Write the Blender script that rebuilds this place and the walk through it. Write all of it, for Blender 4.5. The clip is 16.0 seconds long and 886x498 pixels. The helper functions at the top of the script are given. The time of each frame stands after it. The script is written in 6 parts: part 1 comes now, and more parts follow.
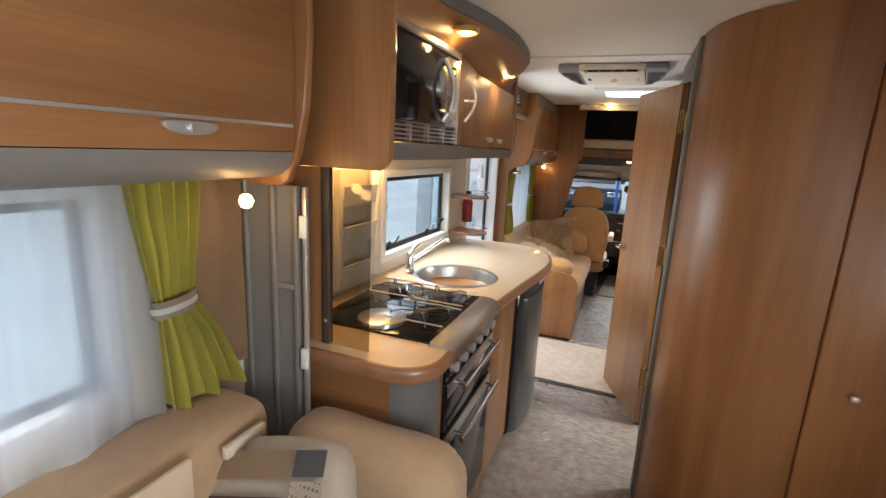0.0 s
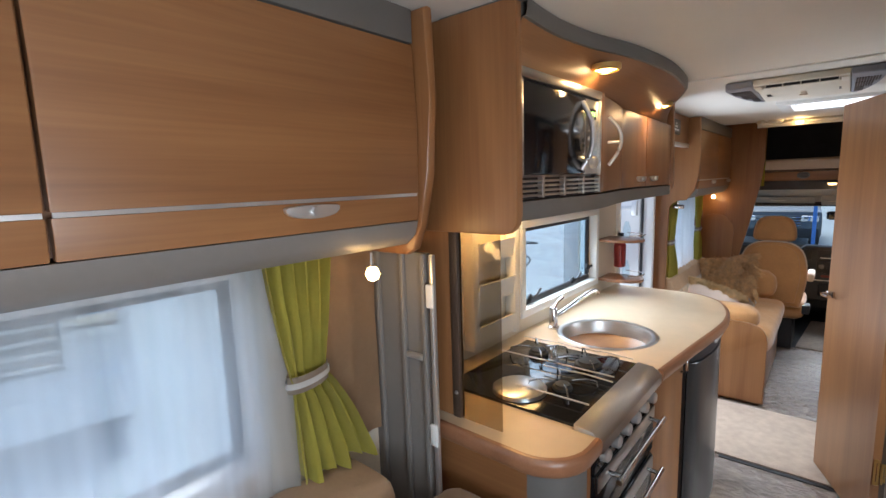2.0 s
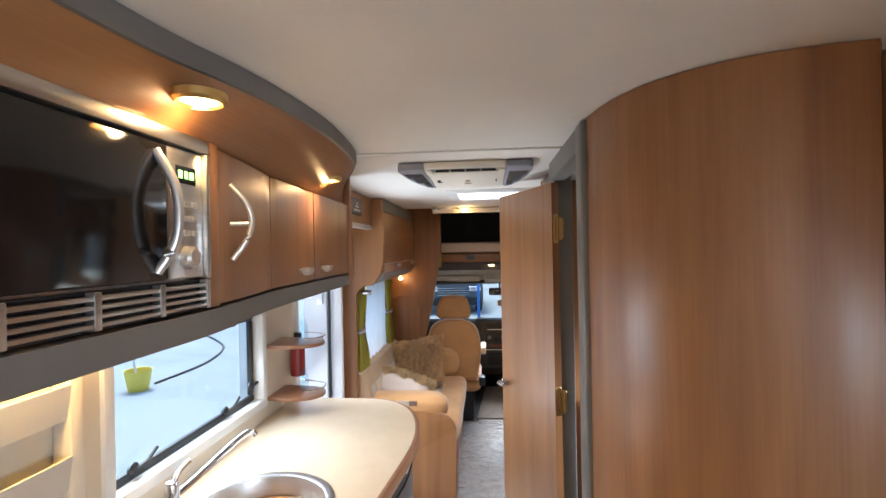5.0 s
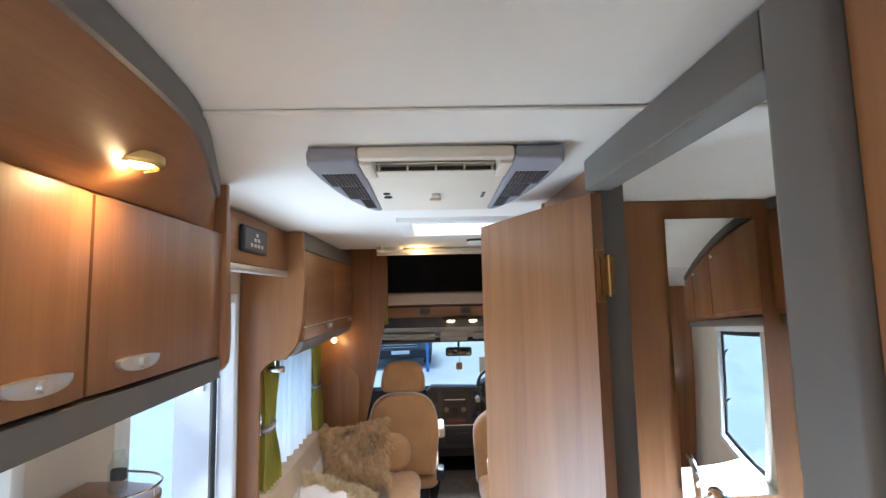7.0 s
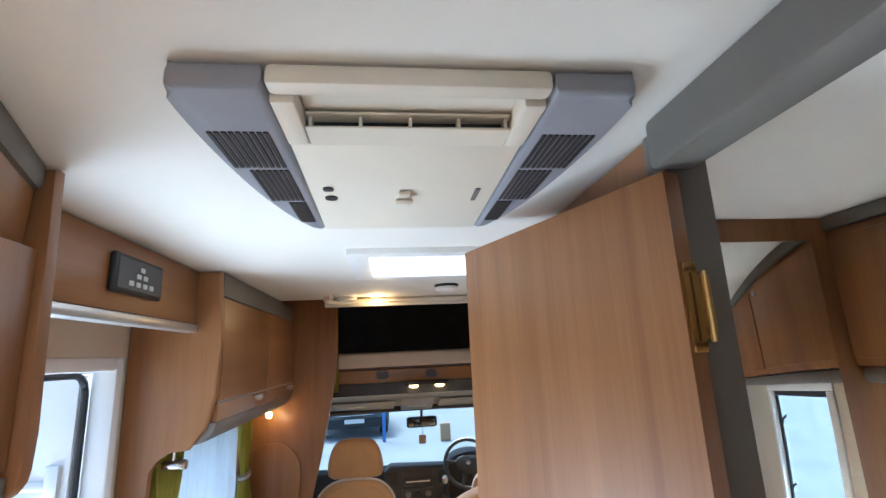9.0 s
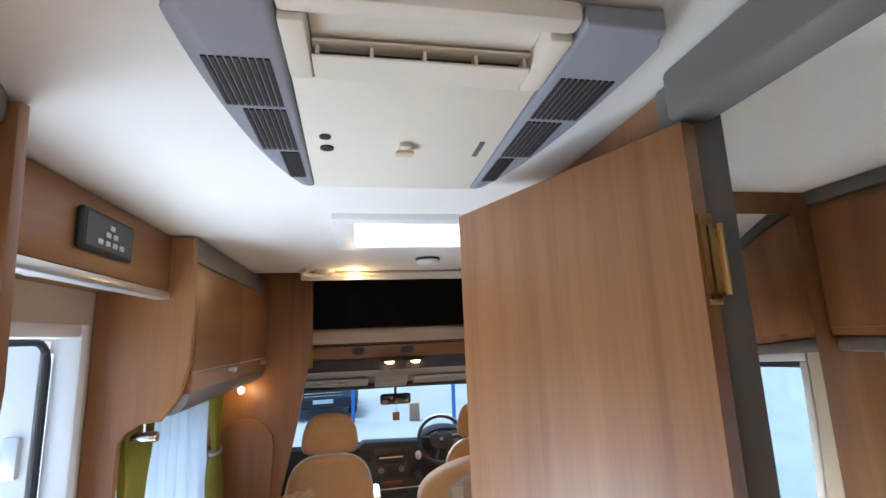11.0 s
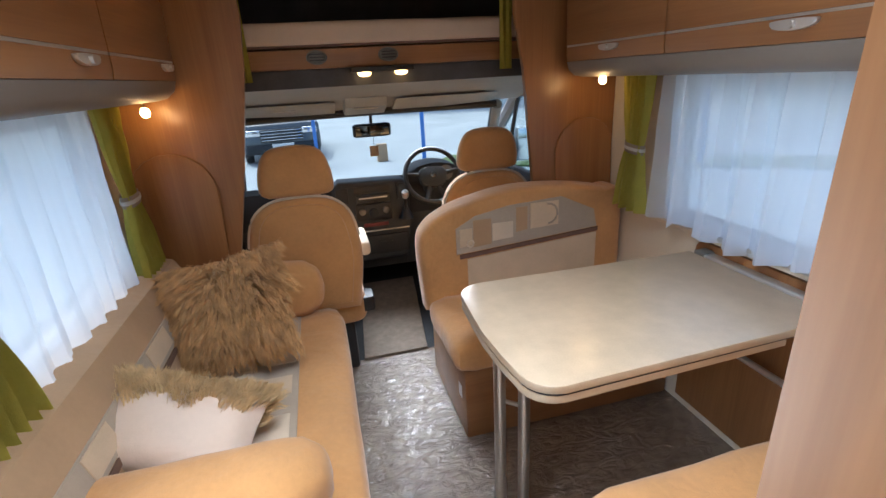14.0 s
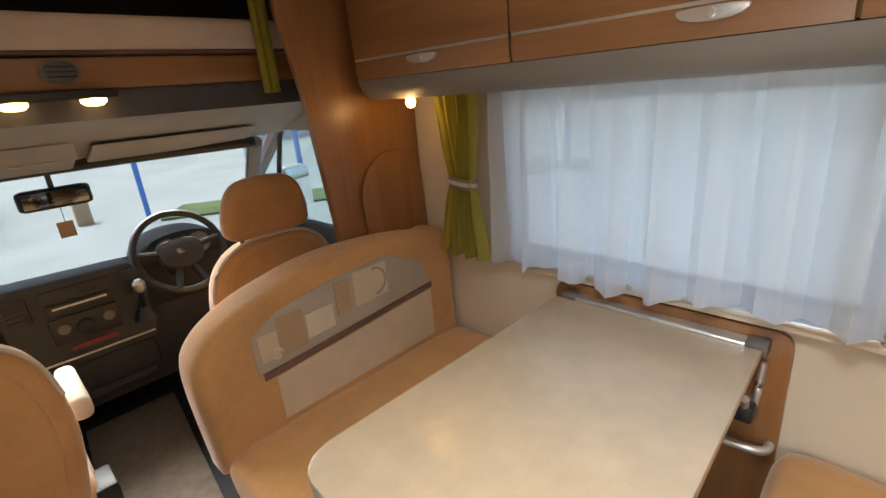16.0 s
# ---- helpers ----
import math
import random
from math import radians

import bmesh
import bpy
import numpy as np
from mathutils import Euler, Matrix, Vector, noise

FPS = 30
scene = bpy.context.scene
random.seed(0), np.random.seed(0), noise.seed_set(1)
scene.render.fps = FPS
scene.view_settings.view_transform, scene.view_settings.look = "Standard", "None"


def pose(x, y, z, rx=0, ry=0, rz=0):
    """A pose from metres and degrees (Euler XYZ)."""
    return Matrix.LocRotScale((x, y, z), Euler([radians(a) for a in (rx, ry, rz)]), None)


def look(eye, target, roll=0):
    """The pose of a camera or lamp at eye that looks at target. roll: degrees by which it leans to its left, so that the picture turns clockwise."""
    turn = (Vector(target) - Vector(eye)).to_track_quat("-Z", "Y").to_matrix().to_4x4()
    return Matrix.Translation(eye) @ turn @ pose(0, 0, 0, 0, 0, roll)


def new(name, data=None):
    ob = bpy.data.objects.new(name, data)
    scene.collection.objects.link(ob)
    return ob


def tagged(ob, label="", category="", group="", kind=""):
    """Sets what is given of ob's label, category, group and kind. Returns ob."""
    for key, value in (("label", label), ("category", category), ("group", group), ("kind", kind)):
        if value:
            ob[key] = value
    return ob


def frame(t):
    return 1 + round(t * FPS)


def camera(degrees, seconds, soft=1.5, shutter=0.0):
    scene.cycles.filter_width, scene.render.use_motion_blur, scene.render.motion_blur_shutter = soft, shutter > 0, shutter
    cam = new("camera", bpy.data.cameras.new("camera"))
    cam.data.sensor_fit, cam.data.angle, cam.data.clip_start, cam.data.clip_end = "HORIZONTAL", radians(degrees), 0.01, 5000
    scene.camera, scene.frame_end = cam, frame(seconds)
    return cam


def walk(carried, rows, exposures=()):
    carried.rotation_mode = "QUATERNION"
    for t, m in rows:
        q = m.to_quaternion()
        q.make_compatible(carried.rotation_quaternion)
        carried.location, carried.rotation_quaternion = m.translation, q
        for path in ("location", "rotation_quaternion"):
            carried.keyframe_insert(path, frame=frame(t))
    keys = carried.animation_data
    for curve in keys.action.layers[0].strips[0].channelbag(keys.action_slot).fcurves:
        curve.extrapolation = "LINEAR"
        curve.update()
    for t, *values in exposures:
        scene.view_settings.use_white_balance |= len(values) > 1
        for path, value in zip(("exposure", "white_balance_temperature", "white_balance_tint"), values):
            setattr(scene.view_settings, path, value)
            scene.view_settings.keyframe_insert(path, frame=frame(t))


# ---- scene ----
cam = camera(86.9, 16.0)
METRES, EYE, TILT, LEAN, TURN = 4.0, 1.50, 0.0, 0.0, 21.3
ROWS = [
    (0.0, 0.0, 0.0, 0.0, 0.61, -12.19, -2.81),
    (0.5, -0.0005, -0.0014, 0.0002, -0.34, -12.38, -1.97),
    (1.0, 0.0059, 0.0116, 0.0037, 0.18, -11.36, -0.86),
    (1.5, 0.0112, 0.0276, 0.011, 6.69, -9.59, 0.65),
    (2.0, 0.0075, 0.0338, 0.0152, 18.4, -8.13, 1.74),
    (2.5, -0.0033, 0.027, 0.0134, 30.25, -6.99, 2.21),
    (3.0, 0.0039, 0.0345, 0.0192, 29.35, -3.0, 2.38),
    (3.5, 0.0296, 0.0601, 0.021, 16.33, -2.51, 3.25),
    (4.0, 0.0439, 0.0961, 0.0164, 0.49, -4.2, 3.44),
    (4.5, 0.0423, 0.141, 0.0255, -11.3, -2.22, 1.86),
    (5.0, 0.0519, 0.1895, 0.0287, -15.99, -0.05, 1.1),
    (7.5, 0.1248, 0.4443, 0.0414, -23.78, 7.25, 1.39),
    (8.0, 0.1382, 0.4751, 0.0432, -25.19, 9.4, 1.48),
    (10.5, 0.1406, 0.5226, 0.0203, -30.8, 14.38, 3.21),
    (11.0, 0.1401, 0.5248, 0.0261, -31.54, 10.46, 2.24),
    (11.5, 0.1433, 0.5351, 0.0245, -31.03, 3.18, 0.87),
    (12.0, 0.1626, 0.5619, 0.0092, -29.09, -5.29, 0.69),
    (12.5, 0.1834, 0.5988, 0.0006, -27.64, -10.83, 1.87),
    (13.0, 0.1934, 0.6362, -0.0079, -29.29, -14.65, 2.8),
    (13.5, 0.1956, 0.6811, -0.0142, -33.41, -17.95, 2.87),
    (14.0, 0.206, 0.7186, -0.018, -36.3, -20.42, 3.1),
    (14.5, 0.2234, 0.7656, -0.0216, -39.81, -21.78, 4.24),
    (15.0, 0.2365, 0.8164, -0.0236, -47.68, -22.47, 4.85),
    (15.5, 0.2534, 0.8491, -0.02, -57.9, -21.47, 5.18),
    (16.0, 0.29, 0.8625, -0.0227, -67.53, -19.05, 4.77),
]
walk(cam, [(t, pose(0, 0, EYE, TILT, LEAN, TURN) @ pose(METRES * x, METRES * y, METRES * z, 90 + pitch, roll, yaw)) for t, x, y, z, yaw, pitch, roll in ROWS], [(0.0, 1.0, 6400, 10), (1.5, 1.05, 5850, 10), (2.0, 0.95, 5850, 10), (3.5, 0.95, 6300, 10), (4.5, 1.2, 6000, 10), (7.5, 1.5, 5250, 5), (11.0, 1.45, 5400, 7), (12.0, 1.2, 5800, 10), (12.5, 1.1, 6600, 10), (13.5, 1.25, 6500, 10), (14.0, 1.35, 5900, 10), (14.5, 1.25, 6400, 10), (15.0, 1.25, 6900, 10), (15.5, 1.4, 6800, 10), (16.0, 1.3, 7100, 10)])

# ---- world, sun and lamps ----
world = bpy.data.worlds.new("overcast_sky")
scene.world = world
world.use_nodes = True
_sky = world.node_tree.nodes.new("ShaderNodeTexSky")
_sky.sky_type, _sky.sun_disc = "NISHITA", False
_sky.air_density, _sky.dust_density, _sky.ozone_density = 0.8, 4.0, 0.6
_sky.sun_elevation, _sky.sun_rotation = radians(67), radians(-37)
_bg = world.node_tree.nodes["Background"]
_bg.inputs["Strength"].default_value = 0.15
world.node_tree.links.new(_sky.outputs[0], _bg.inputs["Color"])

sun = new("sun", bpy.data.lights.new("sun", "SUN"))
sun.data.energy, sun.data.angle, sun.data.color = 1.1, radians(14), (1.0, 0.97, 0.92)
sun.matrix_world = look((-3, 4, 12), (0, 0, 0))


def area_lamp(name, eye, target, w, h, watts, colour, spread=180):
    ob = new(name, bpy.data.lights.new(name, "AREA"))
    ob.data.shape, ob.data.size, ob.data.size_y = "RECTANGLE", w, h
    ob.data.energy, ob.data.color, ob.data.spread = watts, colour, radians(spread)
    ob.matrix_world = look(eye, target)
    return ob


DAY = (0.92, 0.97, 1.0)
WARM = (1.0, 0.60, 0.25)
# sky light at the openings; those in view shine steeply downwards
area_lamp("daylight_rear_end", (0.05, -1.68, 1.25), (0.05, 0, 1.2), 1.2, 0.5, 1.2, DAY)
area_lamp("daylight_rear_right", (1.2, -0.4, 1.16), (0, -0.4, 1.2), 1.1, 0.42, 17, DAY)
area_lamp("daylight_rear_vent", (0.1, -0.2, 2.02), (0.1, -0.2, 0), 0.5, 0.5, 2.6, DAY)
area_lamp("daylight_kitchen_window", (-1.07, 2.24, 1.2), (-0.5, 2.24, 0.85), 0.7, 0.3, 2.2, DAY, 120)
area_lamp("daylight_entry", (-1.14, 3.30, 1.0), (-0.4, 3.3, 0.03), 0.6, 1.1, 3.7, DAY, 104)
area_lamp("daylight_off_the_yard", (-1.12, 3.30, 0.9), (-0.1, 3.2, 1.95), 0.5, 0.9, 2.5, DAY, 100)
area_lamp("daylight_roof_vent", (0.03, 3.68, 1.989), (0.03, 3.68, 0), 0.5, 0.36, 4.2, DAY, 120)
area_lamp("daylight_windscreen", (0.05, 5.9, 1.2), (0.05, 4.9, 0.2), 1.4, 0.25, 5, DAY, 70)
area_lamp("daylight_washroom", (1.13, 2.79, 1.2), (0.6, 2.79, 0.7), 0.4, 0.55, 7, DAY, 90)


def point_lamp(name, at, watts, radius=0.012, colour=WARM):
    ob = new(name, bpy.data.lights.new(name, "POINT"))
    ob.data.energy, ob.data.color, ob.data.shadow_soft_size = watts, colour, radius
    ob.location = at
    return ob


def down_lamp(name, at, watts, cone, aim=(0, 0, -1), radius=0.015):
    ob = new(name, bpy.data.lights.new(name, "SPOT"))
    ob.data.energy, ob.data.color, ob.data.shadow_soft_size = watts, WARM, radius
    ob.data.spot_size, ob.data.spot_blend = radians(cone), 0.6
    ob.matrix_world = look(at, Vector(at) + Vector(aim))
    return ob


# ---- materials ----
def tree(name):
    m = bpy.data.materials.new(name)
    m.use_nodes = True
    return m, m.node_tree.nodes, m.node_tree.links, m.node_tree.nodes["Principled BSDF"]


def surface(name, colour, rough=0.5, metal=0.0, vary=0.12, scale=8.0, bump=0.0, bump_scale=200.0, stretch=(1, 1, 1), sheen=0.0, coat=0.0, spec=0.5):
    """A procedural surface with two scales of colour variation and a fine relief."""
    m, n, l, p = tree(name)
    co = n.new("ShaderNodeTexCoord")
    mp = n.new("ShaderNodeMapping")
    mp.inputs["Scale"].default_value = stretch
    l.new(co.outputs["Object"], mp.inputs[0])
    big = n.new("ShaderNodeTexNoise")
    big.inputs["Scale"].default_value, big.inputs["Detail"].default_value = scale, 6
    l.new(mp.outputs[0], big.inputs["Vector"])
    fine = n.new("ShaderNodeTexNoise")
    fine.inputs["Scale"].default_value, fine.inputs["Detail"].default_value = scale * 14, 3
    l.new(mp.outputs[0], fine.inputs["Vector"])
    add = n.new("ShaderNodeMath")
    add.operation = "MULTIPLY_ADD"
    add.inputs[1].default_value = 0.35
    l.new(fine.outputs[0], add.inputs[0])
    l.new(big.outputs[0], add.inputs[2])
    ramp = n.new("ShaderNodeValToRGB")
    e = ramp.color_ramp.elements
    e[0].position, e[1].position = 0.38, 0.95
    e[0].color = (*[c * (1 - vary) for c in colour], 1)
    e[1].color = (*[min(1, c * (1 + vary)) for c in colour], 1)
    l.new(add.outputs[0], ramp.inputs[0])
    l.new(ramp.outputs[0], p.inputs["Base Color"])
    p.inputs["Roughness"].default_value, p.inputs["Metallic"].default_value = rough, metal
    p.inputs["Sheen Weight"].default_value, p.inputs["Coat Weight"].default_value = sheen, coat
    p.inputs["Specular IOR Level"].default_value = spec
    if bump:
        b = n.new("ShaderNodeBump")
        b.inputs["Strength"].default_value, b.inputs["Distance"].default_value = bump, 0.002
        bn = n.new("ShaderNodeTexNoise")
        bn.inputs["Scale"].default_value, bn.inputs["Detail"].default_value = bump_scale, 3
        l.new(mp.outputs[0], bn.inputs["Vector"])
        l.new(bn.outputs[0], b.inputs["Height"])
        l.new(b.outputs[0], p.inputs["Normal"])
    return m


def creased(m, scale, depth):
    """Adds soft folds to an upholstery surface, under its fine nap."""
    n, l = m.node_tree.nodes, m.node_tree.links
    co, w, b = n.new("ShaderNodeTexCoord"), n.new("ShaderNodeTexNoise"), n.new("ShaderNodeBump")
    w.inputs["Scale"].default_value, w.inputs["Detail"].default_value, w.inputs["Distortion"].default_value = scale, 3, 0.8
    b.inputs["Strength"].default_value, b.inputs["Distance"].default_value = 0.55, depth
    l.new(co.outputs["Object"], w.inputs["Vector"])
    l.new(w.outputs[0], b.inputs["Height"])
    fine = [k for k in n if k.bl_idname == "ShaderNodeBump" and k != b][0]
    l.new(b.outputs[0], fine.inputs["Normal"])


def wood(name, along, dark, light, rough=0.38, coat=0.16):
    """Laminate with long grain along one axis, broad figure and fine pores."""
    m, n, l, p = tree(name)
    co = n.new("ShaderNodeTexCoord")
    mp = n.new("ShaderNodeMapping")
    mp.inputs["Scale"].default_value = {"x": (0.7, 9, 9), "y": (9, 0.7, 9), "z": (9, 9, 0.7)}[along]
    l.new(co.outputs["Object"], mp.inputs[0])
    broad = n.new("ShaderNodeTexNoise")
    broad.inputs["Scale"].default_value, broad.inputs["Detail"].default_value, broad.inputs["Distortion"].default_value = 1.1, 5, 0.6
    l.new(mp.outputs[0], broad.inputs["Vector"])
    mp2 = n.new("ShaderNodeMapping")
    mp2.inputs["Scale"].default_value = {"x": (4, 170, 170), "y": (170, 4, 170), "z": (170, 170, 4)}[along]
    l.new(co.outputs["Object"], mp2.inputs[0])
    pore = n.new("ShaderNodeTexNoise")
    pore.inputs["Scale"].default_value, pore.inputs["Detail"].default_value = 1.0, 3
    l.new(mp2.outputs[0], pore.inputs["Vector"])
    mix = n.new("ShaderNodeMath")
    mix.operation = "MULTIPLY_ADD"
    mix.inputs[1].default_value = 0.30
    l.new(pore.outputs[0], mix.inputs[0])
    l.new(broad.outputs[0], mix.inputs[2])
    ramp = n.new("ShaderNodeValToRGB")
    e = ramp.color_ramp.elements
    e[0].position, e[1].position = 0.42, 0.86
    e[0].color, e[1].color = (*dark, 1), (*light, 1)
    l.new(mix.outputs[0], ramp.inputs[0])
    l.new(ramp.outputs[0], p.inputs["Base Color"])
    p.inputs["Roughness"].default_value, p.inputs["Coat Weight"].default_value, p.inputs["Coat Roughness"].default_value = rough, coat, 0.25
    b = n.new("ShaderNodeBump")
    b.inputs["Strength"].default_value, b.inputs["Distance"].default_value = 0.12, 0.0008
    l.new(pore.outputs[0], b.inputs["Height"])
    l.new(b.outputs[0], p.inputs["Normal"])
    return m


W_DARK, W_LIGHT = (0.21, 0.090, 0.032), (0.345, 0.162, 0.060)
WOOD_Z = wood("pear_wood_upright", "z", W_DARK, W_LIGHT)
WOOD_Y = wood("pear_wood_lengthwise", "y", W_DARK, W_LIGHT)
WOOD_X = wood("pear_wood_across", "x", W_DARK, W_LIGHT)
WOOD_EDGE = wood("wood_edging", "y", (0.22, 0.10, 0.05), (0.34, 0.165, 0.085), 0.3, 0.3)
CEILING = surface("padded_ceiling_vinyl", (0.78, 0.76, 0.71), 0.7, vary=0.03, scale=3, bump=0.12, bump_scale=350)
WALL = surface("cream_wall_vinyl", (0.68, 0.60, 0.47), 0.65, vary=0.05, scale=4, bump=0.15, bump_scale=300)
GREY = surface("grey_plastic_trim", (0.155, 0.148, 0.135), 0.5, vary=0.07, scale=6, bump=0.1, bump_scale=500)
GREY_SOFT = surface("warm_grey_pelmet", (0.21, 0.195, 0.18), 0.5, vary=0.07, scale=5, bump=0.1, bump_scale=500)
AC_GREY = surface("blue_grey_plastic", (0.27, 0.28, 0.32), 0.5, vary=0.05, bump=0.1, bump_scale=500)
AC_WHITE = surface("ivory_plastic", (0.72, 0.67, 0.57), 0.45, vary=0.03)
DARK = surface("black_plastic", (0.018, 0.018, 0.02), 0.45, vary=0.2, bump=0.1, bump_scale=400)
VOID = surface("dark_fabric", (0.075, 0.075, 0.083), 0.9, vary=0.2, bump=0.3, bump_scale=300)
DASH = surface("dash_plastic", (0.017, 0.019, 0.022), 0.7, vary=0.12, bump=0.25, bump_scale=500)
DASH_LIGHT = surface("light_dash_plastic", (0.036, 0.040, 0.045), 0.65, vary=0.1, bump=0.25, bump_scale=500)
HEADLINER = surface("cab_headlining", (0.36, 0.37, 0.36), 0.85, vary=0.06, bump=0.3, bump_scale=500)
CHROME = surface("chrome", (0.75, 0.75, 0.76), 0.14, 1.0, vary=0.04)
BRUSHED = surface("brushed_steel", (0.58, 0.57, 0.55), 0.32, 1.0, vary=0.08, scale=5, stretch=(1, 1, 30))
SATIN = surface("satin_nickel", (0.68, 0.67, 0.65), 0.32, 0.75, vary=0.05)
BRASS = surface("brass", (0.75, 0.55, 0.22), 0.28, 1.0, vary=0.08)
COUNTER = surface("cream_laminate_worktop", (0.66, 0.54, 0.38), 0.3, vary=0.05, scale=18, coat=0.15)
TABLE = surface("pale_laminate_tabletop", (0.55, 0.435, 0.305), 0.34, vary=0.12, scale=14, coat=0.7, bump=0.06, bump_scale=60)
TABLE.node_tree.nodes["Principled BSDF"].inputs["Coat Roughness"].default_value = 0.2
SUEDE = surface("tan_suede", (0.53, 0.275, 0.10), 0.9, vary=0.16, scale=5, bump=0.35, bump_scale=260, sheen=0.35)
SUEDE_LIGHT = surface("cream_woven_fabric", (0.58, 0.45, 0.31), 0.9, vary=0.1, scale=9, bump=0.5, bump_scale=420, sheen=0.2)
SUEDE_GREY = surface("taupe_fabric", (0.40, 0.33, 0.255), 0.9, vary=0.12, scale=7, bump=0.5, bump_scale=420, sheen=0.2)
SUEDE_BROWN = surface("brown_fabric", (0.15, 0.085, 0.06), 0.9, vary=0.15, scale=9, bump=0.5, bump_scale=420)
LEDGE = surface("beige_padding", (0.42, 0.275, 0.155), 0.8, vary=0.1, scale=6, bump=0.3, bump_scale=300, sheen=0.2)
LIME = surface("lime_curtain_cloth", (0.53, 0.47, 0.075), 0.85, vary=0.12, scale=8, bump=0.4, bump_scale=500, sheen=0.2)
FUR = surface("tan_long_fur", (0.60, 0.355, 0.145), 0.7, vary=0.4, scale=30, sheen=0.2)
FUR_PALE = surface("pale_straw_fur", (0.66, 0.48, 0.25), 0.7, vary=0.3, scale=30, sheen=0.2)
PILLOW = surface("pale_pink_cotton", (0.70, 0.57, 0.47), 0.9, vary=0.05, scale=6, bump=0.3, bump_scale=300, sheen=0.2)
SUEDE_BEIGE = surface("beige_brushed_cotton", (0.43, 0.295, 0.17), 0.9, vary=0.1, scale=6, bump=0.3, bump_scale=240, sheen=0.3)
WIRE = surface("dark_chromed_wire", (0.30, 0.30, 0.31), 0.25, 1.0, vary=0.1)
# mirror glass with a dark blue-grey reflection painted into its base colour
DARK_REFLECTION = surface("mirror_glass_with_dark_reflection", (0.10, 0.115, 0.13), 0.06, 1.0, vary=0.03)
RIBBON = surface("cream_ribbon", (0.62, 0.52, 0.40), 0.8, vary=0.08, bump=0.4, bump_scale=500)
WHITE = surface("white_paint", (0.78, 0.78, 0.76), 0.4, vary=0.03)
MATTRESS = surface("mattress_ticking", (0.62, 0.50, 0.40), 0.9, vary=0.06, bump=0.4, bump_scale=400)
MAT = surface("taupe_carpet_mat", (0.21, 0.17, 0.135), 0.95, vary=0.22, scale=25, bump=0.8, bump_scale=500)
DOORMAT = surface("beige_carpet_mat", (0.45, 0.36, 0.28), 0.95, vary=0.15, scale=20, bump=0.8, bump_scale=500)
RUBBER = surface("black_rubber", (0.015, 0.015, 0.016), 0.55, vary=0.2)
LABEL = surface("pale_print", (0.6, 0.62, 0.62), 0.5, vary=0.02)
CONCRETE = surface("pale_concrete", (0.34, 0.37, 0.38), 0.9, vary=0.14, scale=0.6, bump=0.4, bump_scale=30)
GRASS = surface("verge_grass", (0.10, 0.14, 0.05), 0.95, vary=0.4, scale=3, bump=1.0, bump_scale=40)
CLADDING = surface("pale_grey_cladding", (0.52, 0.54, 0.54), 0.7, vary=0.06, scale=0.5, bump=0.2, bump_scale=20)
BLUE = surface("blue_painted_steel", (0.06, 0.20, 0.58), 0.4, vary=0.1)
CAR_DARK = surface("dark_car_paint", (0.09, 0.10, 0.105), 0.25, 0.3, vary=0.1, coat=0.8)
CAR_WHITE = surface("white_car_paint", (0.72, 0.74, 0.75), 0.25, vary=0.03, coat=0.8)
CAR_GLASS = surface("dark_car_glass", (0.02, 0.025, 0.03), 0.06, vary=0.05)
YELLOW = surface("yellow_plastic", (0.72, 0.58, 0.08), 0.45, vary=0.08)
RED = surface("red_enamel", (0.26, 0.02, 0.02), 0.35, vary=0.1)
PAPER = surface("white_paper", (0.75, 0.74, 0.72), 0.7, vary=0.02)

for cloth_mat, size in ((SUEDE, 9), (SUEDE_BEIGE, 12), (LEDGE, 7), (PILLOW, 9)):
    creased(cloth_mat, size, 0.012)


def film_floor():
    """Beige carpet under a crumpled clear protective film."""
    m, n, l, p = tree("carpet_under_clear_film")
    co = n.new("ShaderNodeTexCoord")
    a = n.new("ShaderNodeTexNoise")
    a.inputs["Scale"].default_value, a.inputs["Detail"].default_value = 22, 6
    l.new(co.outputs["Object"], a.inputs["Vector"])
    r = n.new("ShaderNodeValToRGB")
    r.color_ramp.elements[0].color, r.color_ramp.elements[1].color = (0.135, 0.098, 0.07, 1), (0.24, 0.18, 0.13, 1)
    r.color_ramp.elements[0].position, r.color_ramp.elements[1].position = 0.3, 0.75
    l.new(a.outputs[0], r.inputs[0])
    l.new(r.outputs[0], p.inputs["Base Color"])
    p.inputs["Roughness"].default_value = 0.6
    p.inputs["Coat Weight"].default_value, p.inputs["Coat Roughness"].default_value = 1.0, 0.05
    p.inputs["Coat IOR"].default_value = 2.1
    mp = n.new("ShaderNodeMapping")
    mp.inputs["Scale"].default_value = (5, 9, 1)
    l.new(co.outputs["Object"], mp.inputs[0])
    w = n.new("ShaderNodeTexNoise")
    w.inputs["Scale"].default_value, w.inputs["Detail"].default_value, w.inputs["Distortion"].default_value = 2.2, 5, 1.6
    l.new(mp.outputs[0], w.inputs["Vector"])
    b = n.new("ShaderNodeBump")
    b.inputs["Strength"].default_value, b.inputs["Distance"].default_value = 1.0, 0.04
    l.new(w.outputs[0], b.inputs["Height"])
    l.new(b.outputs[0], p.inputs["Coat Normal"])
    return m


